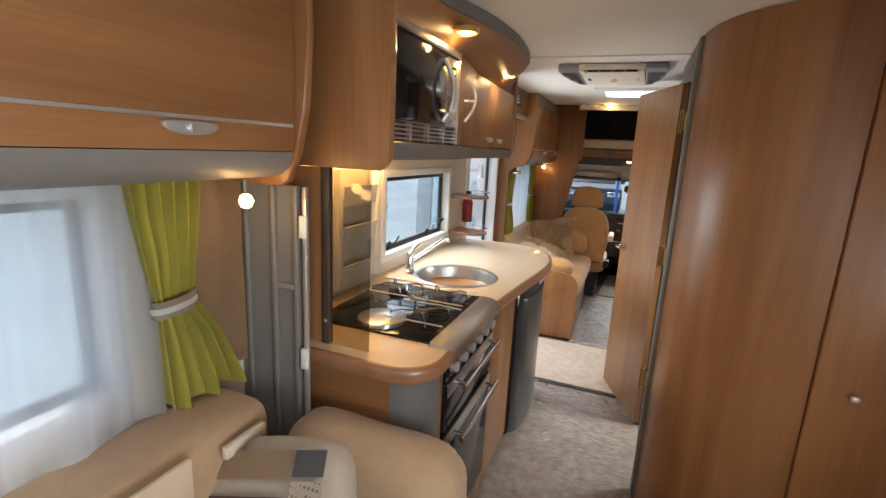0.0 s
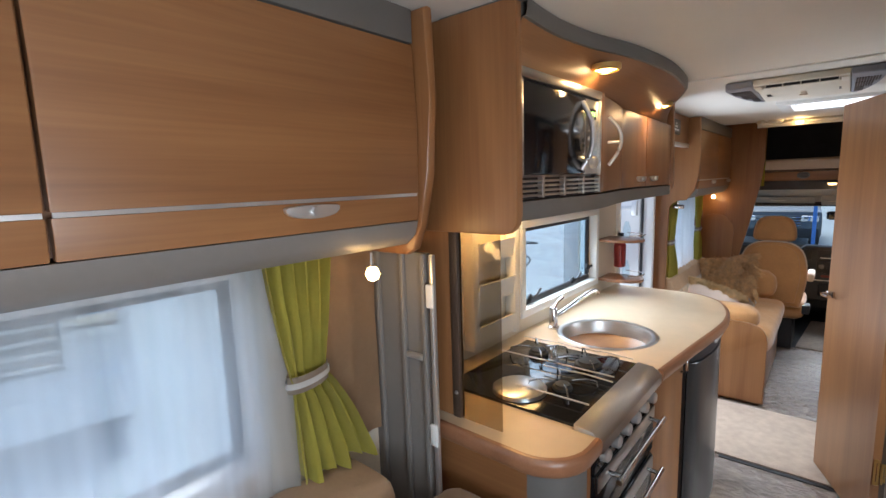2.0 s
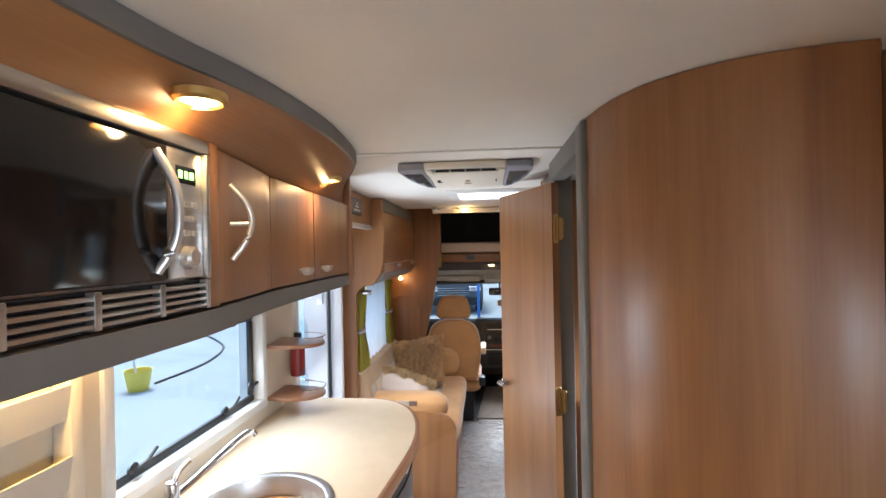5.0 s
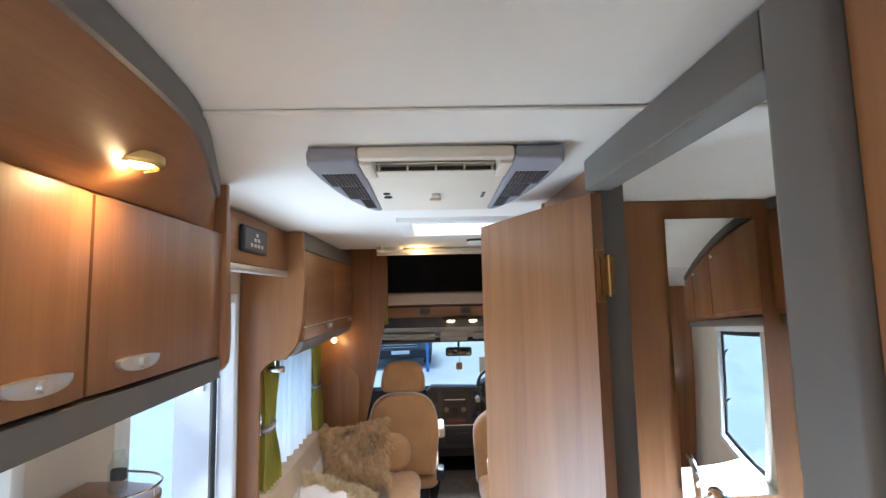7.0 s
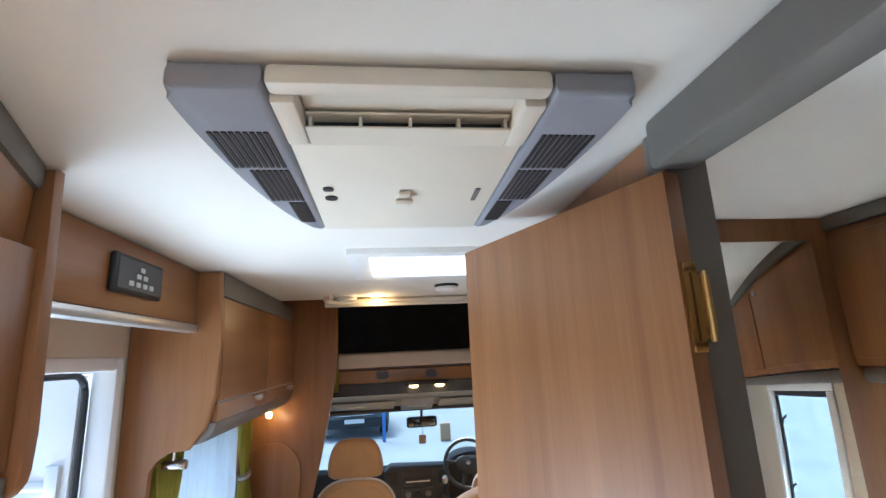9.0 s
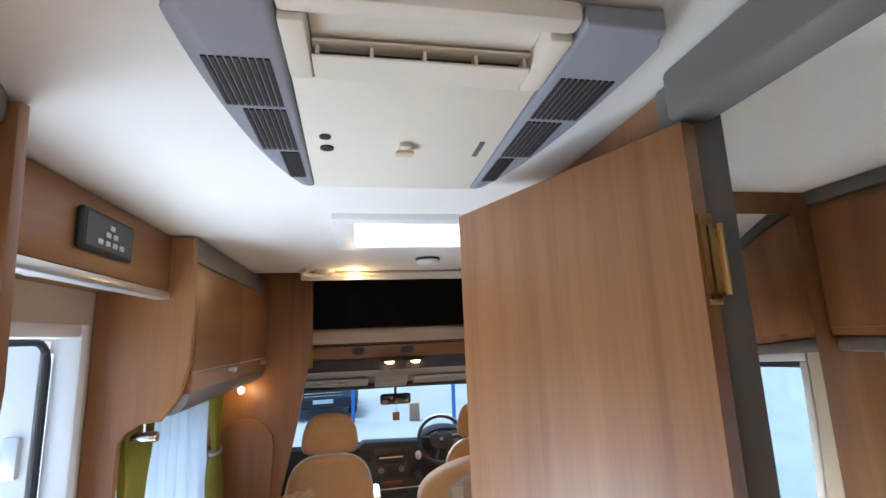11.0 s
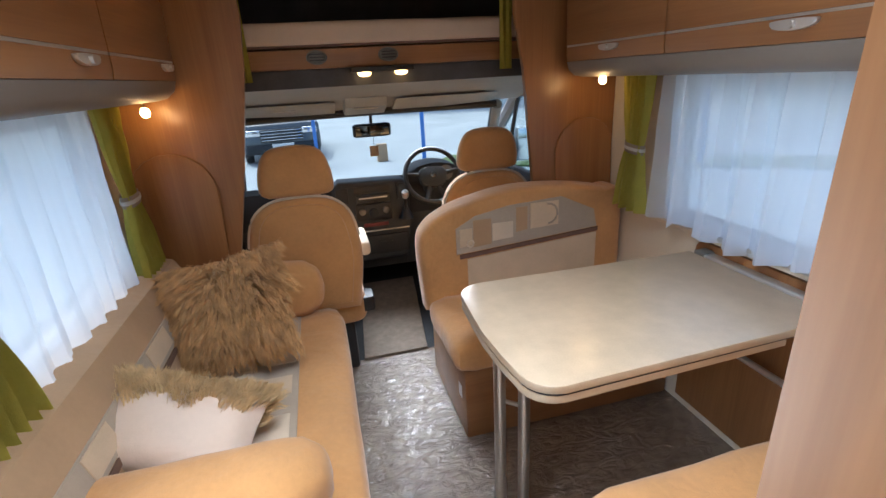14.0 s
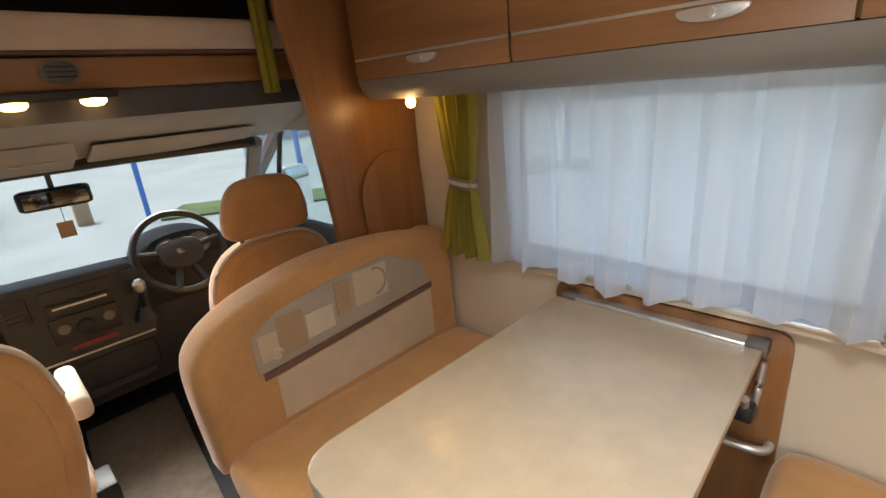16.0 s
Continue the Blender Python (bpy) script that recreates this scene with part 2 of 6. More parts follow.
def net_cloth(name, see=0.25):
    m, n, l, p = tree(name)
    out = n["Material Output"]
    d, t, s = n.new("ShaderNodeBsdfDiffuse"), n.new("ShaderNodeBsdfTranslucent"), n.new("ShaderNodeBsdfTransparent")
    d.inputs[0].default_value, t.inputs[0].default_value = (0.92, 0.93, 0.94, 1), (0.93, 0.95, 0.97, 1)
    a, b = n.new("ShaderNodeMixShader"), n.new("ShaderNodeMixShader")
    a.inputs[0].default_value = 0.78
    l.new(d.outputs[0], a.inputs[1])
    l.new(t.outputs[0], a.inputs[2])
    co, wv = n.new("ShaderNodeTexCoord"), n.new("ShaderNodeTexNoise")
    wv.inputs["Scale"].default_value, wv.inputs["Detail"].default_value = 1.0, 2
    mp = n.new("ShaderNodeMapping")
    mp.inputs["Scale"].default_value = (1.0, 13.0, 0.8)
    l.new(co.outputs["Object"], mp.inputs[0])
    l.new(mp.outputs[0], wv.inputs["Vector"])
    mu = n.new("ShaderNodeMath")
    mu.operation = "MULTIPLY"
    mu.inputs[1].default_value = see * 2
    l.new(wv.outputs[0], mu.inputs[0])
    l.new(mu.outputs[0], b.inputs[0])
    l.new(a.outputs[0], b.inputs[1])
    l.new(s.outputs[0], b.inputs[2])
    l.new(b.outputs[0], out.inputs[0])
    return m


def glass(name, tint, rough=0.0, mix=0.9):
    """Thin pane: clear with a glossy reflection."""
    m, n, l, p = tree(name)
    out = n["Material Output"]
    t, g, f, x = n.new("ShaderNodeBsdfTransparent"), n.new("ShaderNodeBsdfGlossy"), n.new("ShaderNodeLayerWeight"), n.new("ShaderNodeMixShader")
    t.inputs[0].default_value = (*tint, 1)
    g.inputs["Roughness"].default_value = rough
    f.inputs[0].default_value = 0.5
    up, sc = n.new("ShaderNodeMath"), n.new("ShaderNodeMath")
    up.operation, sc.operation = "POWER", "MULTIPLY_ADD"
    up.inputs[1].default_value = 4
    sc.inputs[1].default_value, sc.inputs[2].default_value = 0.5, 0.035
    l.new(f.outputs["Facing"], up.inputs[0])
    l.new(up.outputs[0], sc.inputs[0])
    l.new(sc.outputs[0], x.inputs[0])
    l.new(t.outputs[0], x.inputs[1])
    l.new(g.outputs[0], x.inputs[2])
    l.new(x.outputs[0], out.inputs[0])
    return m


def glow(name, colour, strength):
    m, n, l, p = tree(name)
    p.inputs["Base Color"].default_value = (*colour, 1)
    p.inputs["Emission Color"].default_value = (*colour, 1)
    p.inputs["Emission Strength"].default_value = strength
    return m


def frosted():
    m, n, l, p = tree("frosted_acrylic")
    t = n.new("ShaderNodeBsdfTranslucent")
    t.inputs[0].default_value = (0.92, 0.94, 0.95, 1)
    x = n.new("ShaderNodeMixShader")
    s = n.new("ShaderNodeBsdfTransparent")
    x.inputs[0].default_value = 0.5
    l.new(t.outputs[0], x.inputs[1])
    l.new(s.outputs[0], x.inputs[2])
    l.new(x.outputs[0], n["Material Output"].inputs[0])
    return m


def wood_mirror():
    m, n, l, p = tree("mirror_silver")
    p.inputs["Base Color"].default_value = (0.9, 0.91, 0.9, 1)
    p.inputs["Metallic"].default_value, p.inputs["Roughness"].default_value = 1.0, 0.01
    return m


FILM, NET, NET_SHEER, MIRROR = film_floor(), net_cloth("white_net_voile", 0.15), net_cloth("thin_white_net", 0.42), wood_mirror()


def spotted(name, ground, dot, scale):
    """Woven cloth with rows of small dots."""
    m, n, l, p = tree(name)
    co, v, r = n.new("ShaderNodeTexCoord"), n.new("ShaderNodeTexVoronoi"), n.new("ShaderNodeValToRGB")
    v.inputs["Scale"].default_value, v.inputs["Randomness"].default_value = scale, 0.12
    l.new(co.outputs["Object"], v.inputs["Vector"])
    e = r.color_ramp.elements
    e[0].position, e[1].position = 0.27, 0.36
    e[0].color, e[1].color = (*dot, 1), (*ground, 1)
    l.new(v.outputs["Distance"], r.inputs[0])
    l.new(r.outputs[0], p.inputs["Base Color"])
    p.inputs["Roughness"].default_value = 0.9
    return m


DOTS = spotted("cream_honeycomb_weave", (0.62, 0.53, 0.42), (0.26, 0.19, 0.14), 95)
TINTED = glass("tinted_windscreen_glass", (0.66, 0.76, 0.78))
PANE = glass("window_acrylic", (0.86, 0.94, 0.97))
SMOKED = glass("smoked_glass", (0.64, 0.61, 0.56))
FROST = frosted()
BULB = glow("warm_bulb", (1.0, 0.58, 0.18), 15.0)
LENS_DIM = glow("dim_halogen_lens", (1.0, 0.62, 0.25), 2.5)
SPOT = glow("halogen_lens", (1.0, 0.60, 0.20), 12.0)
LCD = glow("green_display_digits", (0.35, 0.9, 0.2), 1.2)
BLACK_GLASS = surface("black_glass", (0.008, 0.008, 0.009), 0.1, vary=0.1)

# ---- building helpers ----
ORIGIN = {}


def thing(name, at, label, category, group="", kind=""):
    """An empty at a thing's base; its parts are given in world metres."""
    ob = new(name)
    ob.empty_display_size = 0.05
    ob.location = at
    ORIGIN[ob.name] = Vector(at)
    return tagged(ob, label, category, group, kind)


def finish(bm, name, material, shift=(0, 0, 0), angle=38):
    bmesh.ops.recalc_face_normals(bm, faces=bm.faces)
    for f in bm.faces:
        f.smooth = True
    lim = radians(angle)
    for e in bm.edges:
        if len(e.link_faces) == 2 and e.calc_face_angle(0) > lim:
            e.smooth = False
    bmesh.ops.translate(bm, verts=bm.verts, vec=-Vector(shift))
    me = bpy.data.meshes.new(name)
    bm.to_mesh(me)
    bm.free()
    me.materials.append(material)
    return me


def part(name, bm, material, parent, label="", kind=""):
    o = ORIGIN[parent.name]
    ob = new(name, finish(bm, name, material, o))
    ob.parent = parent
    ORIGIN[ob.name] = o
    return tagged(ob, label, "", "", kind)


def solo(name, bm, material, label, category="", kind="", group=""):
    """A thing, or a piece of the setting, in one mesh."""
    bm.verts.ensure_lookup_table()
    lo = Vector([min(v.co[i] for v in bm.verts) for i in range(3)])
    hi = Vector([max(v.co[i] for v in bm.verts) for i in range(3)])
    base = Vector(((lo.x + hi.x) / 2, (lo.y + hi.y) / 2, lo.z))
    ob = new(name, finish(bm, name, material, base))
    ob.location = base
    ORIGIN[ob.name] = base
    return tagged(ob, label, category, group, kind)


def box(a, b, bev=0.0, seg=2, bm=None):
    bm = bm or bmesh.new()
    r = bmesh.ops.create_cube(bm, size=1)
    for v in r["verts"]:
        v.co = Vector([a[i] if v.co[i] < 0 else b[i] for i in range(3)])
    if bev:
        es = list({e for v in r["verts"] for e in v.link_edges})
        bmesh.ops.bevel(bm, geom=es, offset=bev, segments=seg, affect="EDGES", profile=0.5)
    return bm


def prism(pts, axis, lo, hi, bev=0.0, seg=2, bm=None):
    """A polygon pushed along an axis. axis x: points (y, z); y: (x, z); z: (x, y)."""
    bm = bm or bmesh.new()
    put = {"x": lambda p, h: (h, p[0], p[1]), "y": lambda p, h: (p[0], h, p[1]), "z": lambda p, h: (p[0], p[1], h)}[axis]
    a = [bm.verts.new(put(p, lo)) for p in pts]
    b = [bm.verts.new(put(p, hi)) for p in pts]
    n = len(pts)
    fa, fb = bm.faces.new(a), bm.faces.new(b)
    for i in range(n):
        bm.faces.new((a[i], a[(i + 1) % n], b[(i + 1) % n], b[i]))
    if bev:
        bmesh.ops.bevel(bm, geom=list(fa.edges) + list(fb.edges), offset=bev, segments=seg, affect="EDGES", profile=0.5)
    return bm


def ring_path(pts, r, seg=10, bm=None, closed=False):
    """A tube along points."""
    bm = bm or bmesh.new()
    pts = [Vector(p) for p in pts]
    n, rings = len(pts), []
    for i, p in enumerate(pts):
        a = pts[i - 1] if (i or closed) else p
        b = pts[(i + 1) % n] if (i < n - 1 or closed) else p
        d = (b - a).normalized()
        u = d.cross(Vector((0, 0, 1)) if abs(d.z) < 0.9 else Vector((1, 0, 0))).normalized()
        w = d.cross(u)
        rings.append([bm.verts.new(p + (u * math.cos(k * math.tau / seg) + w * math.sin(k * math.tau / seg)) * r) for k in range(seg)])
    for i in range(n if closed else n - 1):
        s, t = rings[i], rings[(i + 1) % n]
        for k in range(seg):
            bm.faces.new((s[k], s[(k + 1) % seg], t[(k + 1) % seg], t[k]))
    if not closed:
        bm.faces.new(rings[0])
        bm.faces.new(rings[-1])
    return bm


def lathe(profile, at, seg=24, axis="z", bm=None, sx=1.0, sy=1.0, caps=True):
    """A profile of (radius, height) turned about an axis through at."""
    bm = bm or bmesh.new()
    rings = []
    for r, h in profile:
        ring = []
        for k in range(seg):
            c, s = r * sx * math.cos(k * math.tau / seg), r * sy * math.sin(k * math.tau / seg)
            v = {"z": (c, s, h), "x": (h, c, s), "y": (c, h, s)}[axis]
            ring.append(bm.verts.new(Vector(at) + Vector(v)))
        rings.append(ring)
    for s, t in zip(rings, rings[1:]):
        for k in range(seg):
            bm.faces.new((s[k], s[(k + 1) % seg], t[(k + 1) % seg], t[k]))
    if caps:
        bm.faces.new(rings[0])
        bm.faces.new(rings[-1])
    return bm


def soft(a, b, r=0.05, cuts=7, lump=0.006, turn=None, puff=0.0, bm=None):
    """An upholstered block: rounded edges, slightly swollen and uneven faces."""
    t = bmesh.new()
    bmesh.ops.create_cube(t, size=2)
    bmesh.ops.subdivide_edges(t, edges=t.edges, cuts=cuts, use_grid_fill=True)
    a, b = Vector(a), Vector(b)
    c, h = (a + b) / 2, (b - a) / 2
    r = min(r, min(h) * 0.98)
    for v in t.verts:
        q = Vector([math.copysign(abs(v.co[i]) ** 0.8, v.co[i]) * h[i] for i in range(3)])
        inner = Vector([max(-(h[i] - r), min(h[i] - r, q[i])) for i in range(3)])
        d = q - inner
        if d.length > 1e-9:
            q = inner + d.normalized() * r
        w = 1 - max(abs(v.co.x * v.co.y), abs(v.co.y * v.co.z), abs(v.co.x * v.co.z))
        n = v.co.normalized()
        q += n * (puff * w + lump * noise.noise((q + c) * 9))
        v.co = c + (turn.to_3x3() @ q if turn else q)
    if bm is None:
        return t
    me = bpy.data.meshes.new("scrap")
    t.to_mesh(me)
    t.free()
    bm.from_mesh(me)
    bpy.data.meshes.remove(me)
    return bm


def padded(pts, y0, y1, r, seg=5, swell=0.0):
    """An upholstered outline in x and z, between y0 and y1, with rounded rims and a slightly domed face."""
    bm = bmesh.new()
    cx, cz = sum(p[0] for p in pts) / len(pts), sum(p[1] for p in pts) / len(pts)
    hx, hz = max(abs(p[0] - cx) for p in pts), max(abs(p[1] - cz) for p in pts)
    steps = [(y0 - swell, hx * 0.5), (y0 - swell * 0.5, hx * 0.2)]
    steps += [(y0 + r * (1 - math.sin(k / seg * math.pi / 2)), r * (1 - math.cos(k / seg * math.pi / 2)))[::1] for k in range(seg, -1, -1)]
    steps += [(y1 - r * (1 - math.sin(k / seg * math.pi / 2)), r * (1 - math.cos(k / seg * math.pi / 2))) for k in range(0, seg + 1)]
    rings = []
    for y, inset_by in steps:
        fx, fz = 1 - inset_by / hx, 1 - inset_by / max(hz, hx * 0.7)
        rings.append([bm.verts.new((cx + (p[0] - cx) * fx, y + 0.004 * noise.noise((p[0] * 9, y * 9, p[1] * 9)), cz + (p[1] - cz) * fz)) for p in pts])
    n = len(pts)
    for a, b in zip(rings, rings[1:]):
        for k in range(n):
            bm.faces.new((a[k], a[(k + 1) % n], b[(k + 1) % n], b[k]))
    bm.faces.new(rings[0])
    bm.faces.new(rings[-1])
    return bm


def cloth(p0, p1, top, bottom, depth, folds, normal, rows=14, waist=None, hem=None, seedling=0.0, gather=0.35):
    """A hanging cloth from p0 to p1 (x, y) with folds. waist: (height, share of width, centre share)."""
    bm = bmesh.new()
    p0, p1, nrm = Vector((*p0, 0)), Vector((*p1, 0)), Vector((*normal, 0))
    cols = folds * 8
    grid = []
    for j in range(rows + 1):
        v = j / rows
        line = []
        for i in range(cols + 1):
            u = i / cols
            hem_z = bottom + (hem(u) if hem else 0)
            z = top + (hem_z - top) * v
            uu, amp = u, depth * (0.45 + 0.55 * v)
            if waist:
                wz, share, centre = waist
                k = math.exp(-((z - wz) / (0.16 if z > wz else 0.11)) ** 2)
                s = 1 - (1 - share) * k
                uu = centre + (u - centre) * s
                amp = depth * (0.6 + 0.5 * abs(z - wz) / 0.3)
            q = p0.lerp(p1, uu)
            ph = folds * math.tau * u + 1.3 * math.sin(3 * u + seedling) + 0.5 * v
            q = q + nrm * (amp * (math.sin(ph) + gather * math.sin(2.3 * ph + seedling)) + 0.006 * noise.noise((u * 5, v * 4, seedling)))
            line.append(bm.verts.new((q.x, q.y, z)))
        grid.append(line)
    for j in range(rows):
        for i in range(cols):
            bm.faces.new((grid[j][i], grid[j][i + 1], grid[j + 1][i + 1], grid[j + 1][i]))
    r = bmesh.ops.solidify(bm, geom=list(bm.faces), thickness=0.0015)
    return bm


def holed(axis, at, thick, u0, u1, v0, v1, holes):
    """A wall across axis x (u is y) or y (u is x), or a ceiling across z (u is x, v is y), with oblong holes (u0, u1, v0, v1)."""
    bm = bmesh.new()
    us = sorted({u0, u1, *[h[0] for h in holes], *[h[1] for h in holes]})
    vs = sorted({v0, v1, *[h[2] for h in holes], *[h[3] for h in holes]})
    solid = lambda i, j: 0 <= i < len(us) - 1 and 0 <= j < len(vs) - 1 and not any(
        h[0] < (us[i] + us[i + 1]) / 2 < h[1] and h[2] < (vs[j] + vs[j + 1]) / 2 < h[3] for h in holes)
    put = {"x": lambda u, v, d: (at + d, u, v), "y": lambda u, v, d: (u, at + d, v), "z": lambda u, v, d: (u, v, at + d)}[axis]
    seen = {}

    def vert(i, j, k):
        if (i, j, k) not in seen:
            seen[i, j, k] = bm.verts.new(put(us[i], vs[j], thick * k))
        return seen[i, j, k]

    for i in range(len(us) - 1):
        for j in range(len(vs) - 1):
            if not solid(i, j):
                continue
            for k in (0, 1):
                bm.faces.new([vert(*c, k) for c in ((i, j), (i + 1, j), (i + 1, j + 1), (i, j + 1))])
            for (di, dj), (c, d) in {(-1, 0): ((i, j), (i, j + 1)), (1, 0): ((i + 1, j), (i + 1, j + 1)), (0, -1): ((i, j), (i + 1, j)), (0, 1): ((i, j + 1), (i + 1, j + 1))}.items():
                if not solid(i + di, j + dj):
                    bm.faces.new([vert(*c, 0), vert(*d, 0), vert(*d, 1), vert(*c, 1)])
    return bm


def arc(cx, cy, r, a0, a1, n=6):
    return [(cx + r * math.cos(radians(a0 + (a1 - a0) * k / n)), cy + r * math.sin(radians(a0 + (a1 - a0) * k / n))) for k in range(n + 1)]


def smooth_line(pts, n=6):
    """A smooth curve through points."""
    p = [Vector(q) for q in pts]
    out = []
    for i in range(len(p) - 1):
        a, b, c, d = p[max(i - 1, 0)], p[i], p[i + 1], p[min(i + 2, len(p) - 1)]
        for k in range(n):
            t = k / n
            out.append(0.5 * (2 * b + (c - a) * t + (2 * a - 5 * b + 4 * c - d) * t * t + (3 * b - a - 3 * c + d) * t ** 3))
    return out + [p[-1]]

# ---- the large structure ----
XL, XR, TOP = -1.02, 1.12, 1.95
REAR, NOSE = -1.75, 5.075
solo("floor", box((XL - 0.03, REAR, -0.06), (XR + 0.03, 5.21, 0.0)), FILM, "beige carpet under crumpled clear plastic film", "floor", "structure")
solo("cab_floor", box((-0.95, 5.21, -0.06), (1.05, 6.9, -0.004)), DASH, "dark grey rubber cab floor", "floor", "structure")
REAR_W = (-0.55, 0.62, 0.93, 1.37)
KITCH_W = (1.86, 2.64, 1.0, 1.362)
ENTRY = (2.99, 3.66, -0.06, 1.64)
SOFA_W = (3.95, 4.78, 0.84, 1.37)
solo("wall_left", holed("x", XL, -0.035, REAR, NOSE, -0.06, TOP, [REAR_W, KITCH_W, ENTRY, SOFA_W]), WALL, "cream vinyl side wall with windows and entry", "wall", "structure")
RIGHT_W = (-0.95, 0.15, 0.93, 1.37)
WASH_W = (2.56, 3.02, 0.85, 1.50)
DIN_W = (3.62, 4.58, 0.83, 1.37)
solo("wall_right", holed("x", XR, 0.035, REAR, NOSE, -0.06, TOP, [RIGHT_W, WASH_W, DIN_W]), WALL, "cream vinyl side wall with windows", "wall", "structure")
solo("wall_rear", holed("y", REAR, -0.035, XL - 0.035, XR + 0.035, -0.06, TOP, [(-0.55, 0.65, 1.0, 1.5)]), WALL, "cream rear wall with a wide window", "wall", "structure")
VENT = (-0.25, 0.31, 3.50, 3.87)
VENT2 = (-0.15, 0.35, -0.45, 0.05)
solo("ceiling", holed("z", TOP, 0.04, XL - 0.035, XR + 0.035, REAR - 0.035, 4.64, [VENT, VENT2]), CEILING, "cream padded vinyl ceiling with roof vents", "ceiling", "structure")
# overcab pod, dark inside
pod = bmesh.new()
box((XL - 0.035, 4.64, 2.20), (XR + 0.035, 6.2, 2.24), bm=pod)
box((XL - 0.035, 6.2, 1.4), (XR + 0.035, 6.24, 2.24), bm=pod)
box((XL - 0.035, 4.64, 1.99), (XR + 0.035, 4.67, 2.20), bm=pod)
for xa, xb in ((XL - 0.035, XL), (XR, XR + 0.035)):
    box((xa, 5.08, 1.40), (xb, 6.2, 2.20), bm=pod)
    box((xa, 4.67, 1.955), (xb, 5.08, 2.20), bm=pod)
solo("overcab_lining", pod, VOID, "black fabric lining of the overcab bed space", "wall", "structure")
solo("ceiling_seam", box((-0.78, 1.052, 1.938), (0.75, 1.078, 1.9495), 0.004), GREY, "grey strip over a ceiling joint", "trim", "structure")
solo("ceiling_seam", box((-0.56, 2.378, 1.943), (1.1, 2.396, 1.9495), 0.003), CEILING, "cream strip over a ceiling joint", "trim", "structure")
solo("threshold_strip", box((-0.42, 2.945, 0.001), (0.55, 2.972, 0.007), 0.002), RUBBER, "black floor joint strip", "trim", "structure")
solo("entrance_mat", box((-0.99, 2.98, 0.001), (0.30, 3.70, 0.011), 0.004), DOORMAT, "beige carpet mat inside the entry", "mat")
solo("cab_mat", prism([(-0.20, 5.20), (0.15, 5.20), (0.27, 6.2), (-0.12, 6.2)], "z", 0.001, 0.016, 0.005), MAT, "taupe carpet mat between the cab seats", "mat")


def caravan_window(name, wall, span, inward, frame_mat=WHITE, latch=()):
    """A framed acrylic window. wall: x of the inner face; inward: +1 or -1 towards the room."""
    y0, y1, z0, z1 = span
    w = thing(name, (wall, (y0 + y1) / 2, z0), "hinged acrylic window in a pale frame", "window", "", "structure")
    fr = bmesh.new()
    d0, d1 = sorted((wall + inward * 0.012, wall - inward * 0.03))
    for a, b in (((y0 - 0.03, z0 - 0.03), (y1 + 0.03, z0 + 0.004)), ((y0 - 0.03, z1 - 0.004), (y1 + 0.03, z1 + 0.03)),
                 ((y0 - 0.03, z0 + 0.004), (y0 + 0.004, z1 - 0.004)), ((y1 - 0.004, z0 + 0.004), (y1 + 0.03, z1 - 0.004))):
        box((d0, a[0], a[1]), (d1, b[0], b[1]), 0.005, bm=fr)
    part("window_frame", fr, frame_mat, w)
    rim = bmesh.new()
    e0, e1 = sorted((wall - inward * 0.032, wall - inward * 0.05))
    for a, b in (((y0, z0), (y1, z0 + 0.028)), ((y0, z1 - 0.028), (y1, z1)), ((y0, z0 + 0.028), (y0 + 0.028, z1 - 0.028)), ((y1 - 0.028, z0 + 0.028), (y1, z1 - 0.028))):
        box((e0, a[0], a[1]), (e1, b[0], b[1]), 0.006, bm=rim)
    part("seal", rim, DARK, w, "black rubber edge")
    g = part("pane", box((wall - inward * 0.046, y0 + 0.02, z0 + 0.02), (wall - inward * 0.042, y1 - 0.02, z1 - 0.02)), PANE, w, "tinted acrylic pane")
    g.visible_shadow = False
    for y, z in latch:
        k = lathe([(0.004, 0), (0.017, 0.004), (0.019, 0.012), (0.012, 0.02), (0.004, 0.021)], (wall - inward * 0.04, y, z), 14, "x")
        if inward < 0:
            for v in k.verts:
                v.co.x = 2 * (wall - inward * 0.04) - v.co.x
        ring_path([(wall - inward * 0.022, y, z), (wall - inward * 0.015, y + 0.03, z + 0.008), (wall - inward * 0.018, y + 0.075, z + 0.03)], 0.006, 8, bm=k)
        part("latch", k, DARK, w, "black turn catch")
    return w


caravan_window("window_1", XL, REAR_W, 1)
caravan_window("window_2", XL, KITCH_W, 1, WHITE, ((1.97, 1.03), (2.42, 1.03), (2.61, 1.07)))
caravan_window("window_3", XL, SOFA_W, 1)
caravan_window("window_4", XR, RIGHT_W, -1)
caravan_window("window_5", XR, WASH_W, -1, WHITE, ((2.60, 1.36), (2.60, 1.08)))
caravan_window("window_6", XR, DIN_W, -1)


def roof_vent(name, span):
    x0, x1, y0, y1 = span
    v = thing(name, ((x0 + x1) / 2, (y0 + y1) / 2, TOP - 0.03), "white framed roof vent with a frosted dome", "roof vent", "", "structure")
    fr = bmesh.new()
    for a, b in (((x0 - 0.06, y0 - 0.05), (x1 + 0.06, y0 + 0.004)), ((x0 - 0.06, y1 - 0.004), (x1 + 0.06, y1 + 0.05)), ((x0 - 0.06, y0 + 0.004), (x0 + 0.004, y1 - 0.004)), ((x1 - 0.004, y0 + 0.004), (x1 + 0.06, y1 - 0.004))):
        box((*a, TOP - 0.018), (*b, TOP + 0.042), 0.004, bm=fr)
    part("frame", fr, WHITE, v)
    part("dome", box((x0 - 0.02, y0 - 0.02, TOP + 0.0425), (x1 + 0.02, y1 + 0.02, TOP + 0.0465)), FROST, v, "frosted acrylic dome").visible_shadow = False
    return v


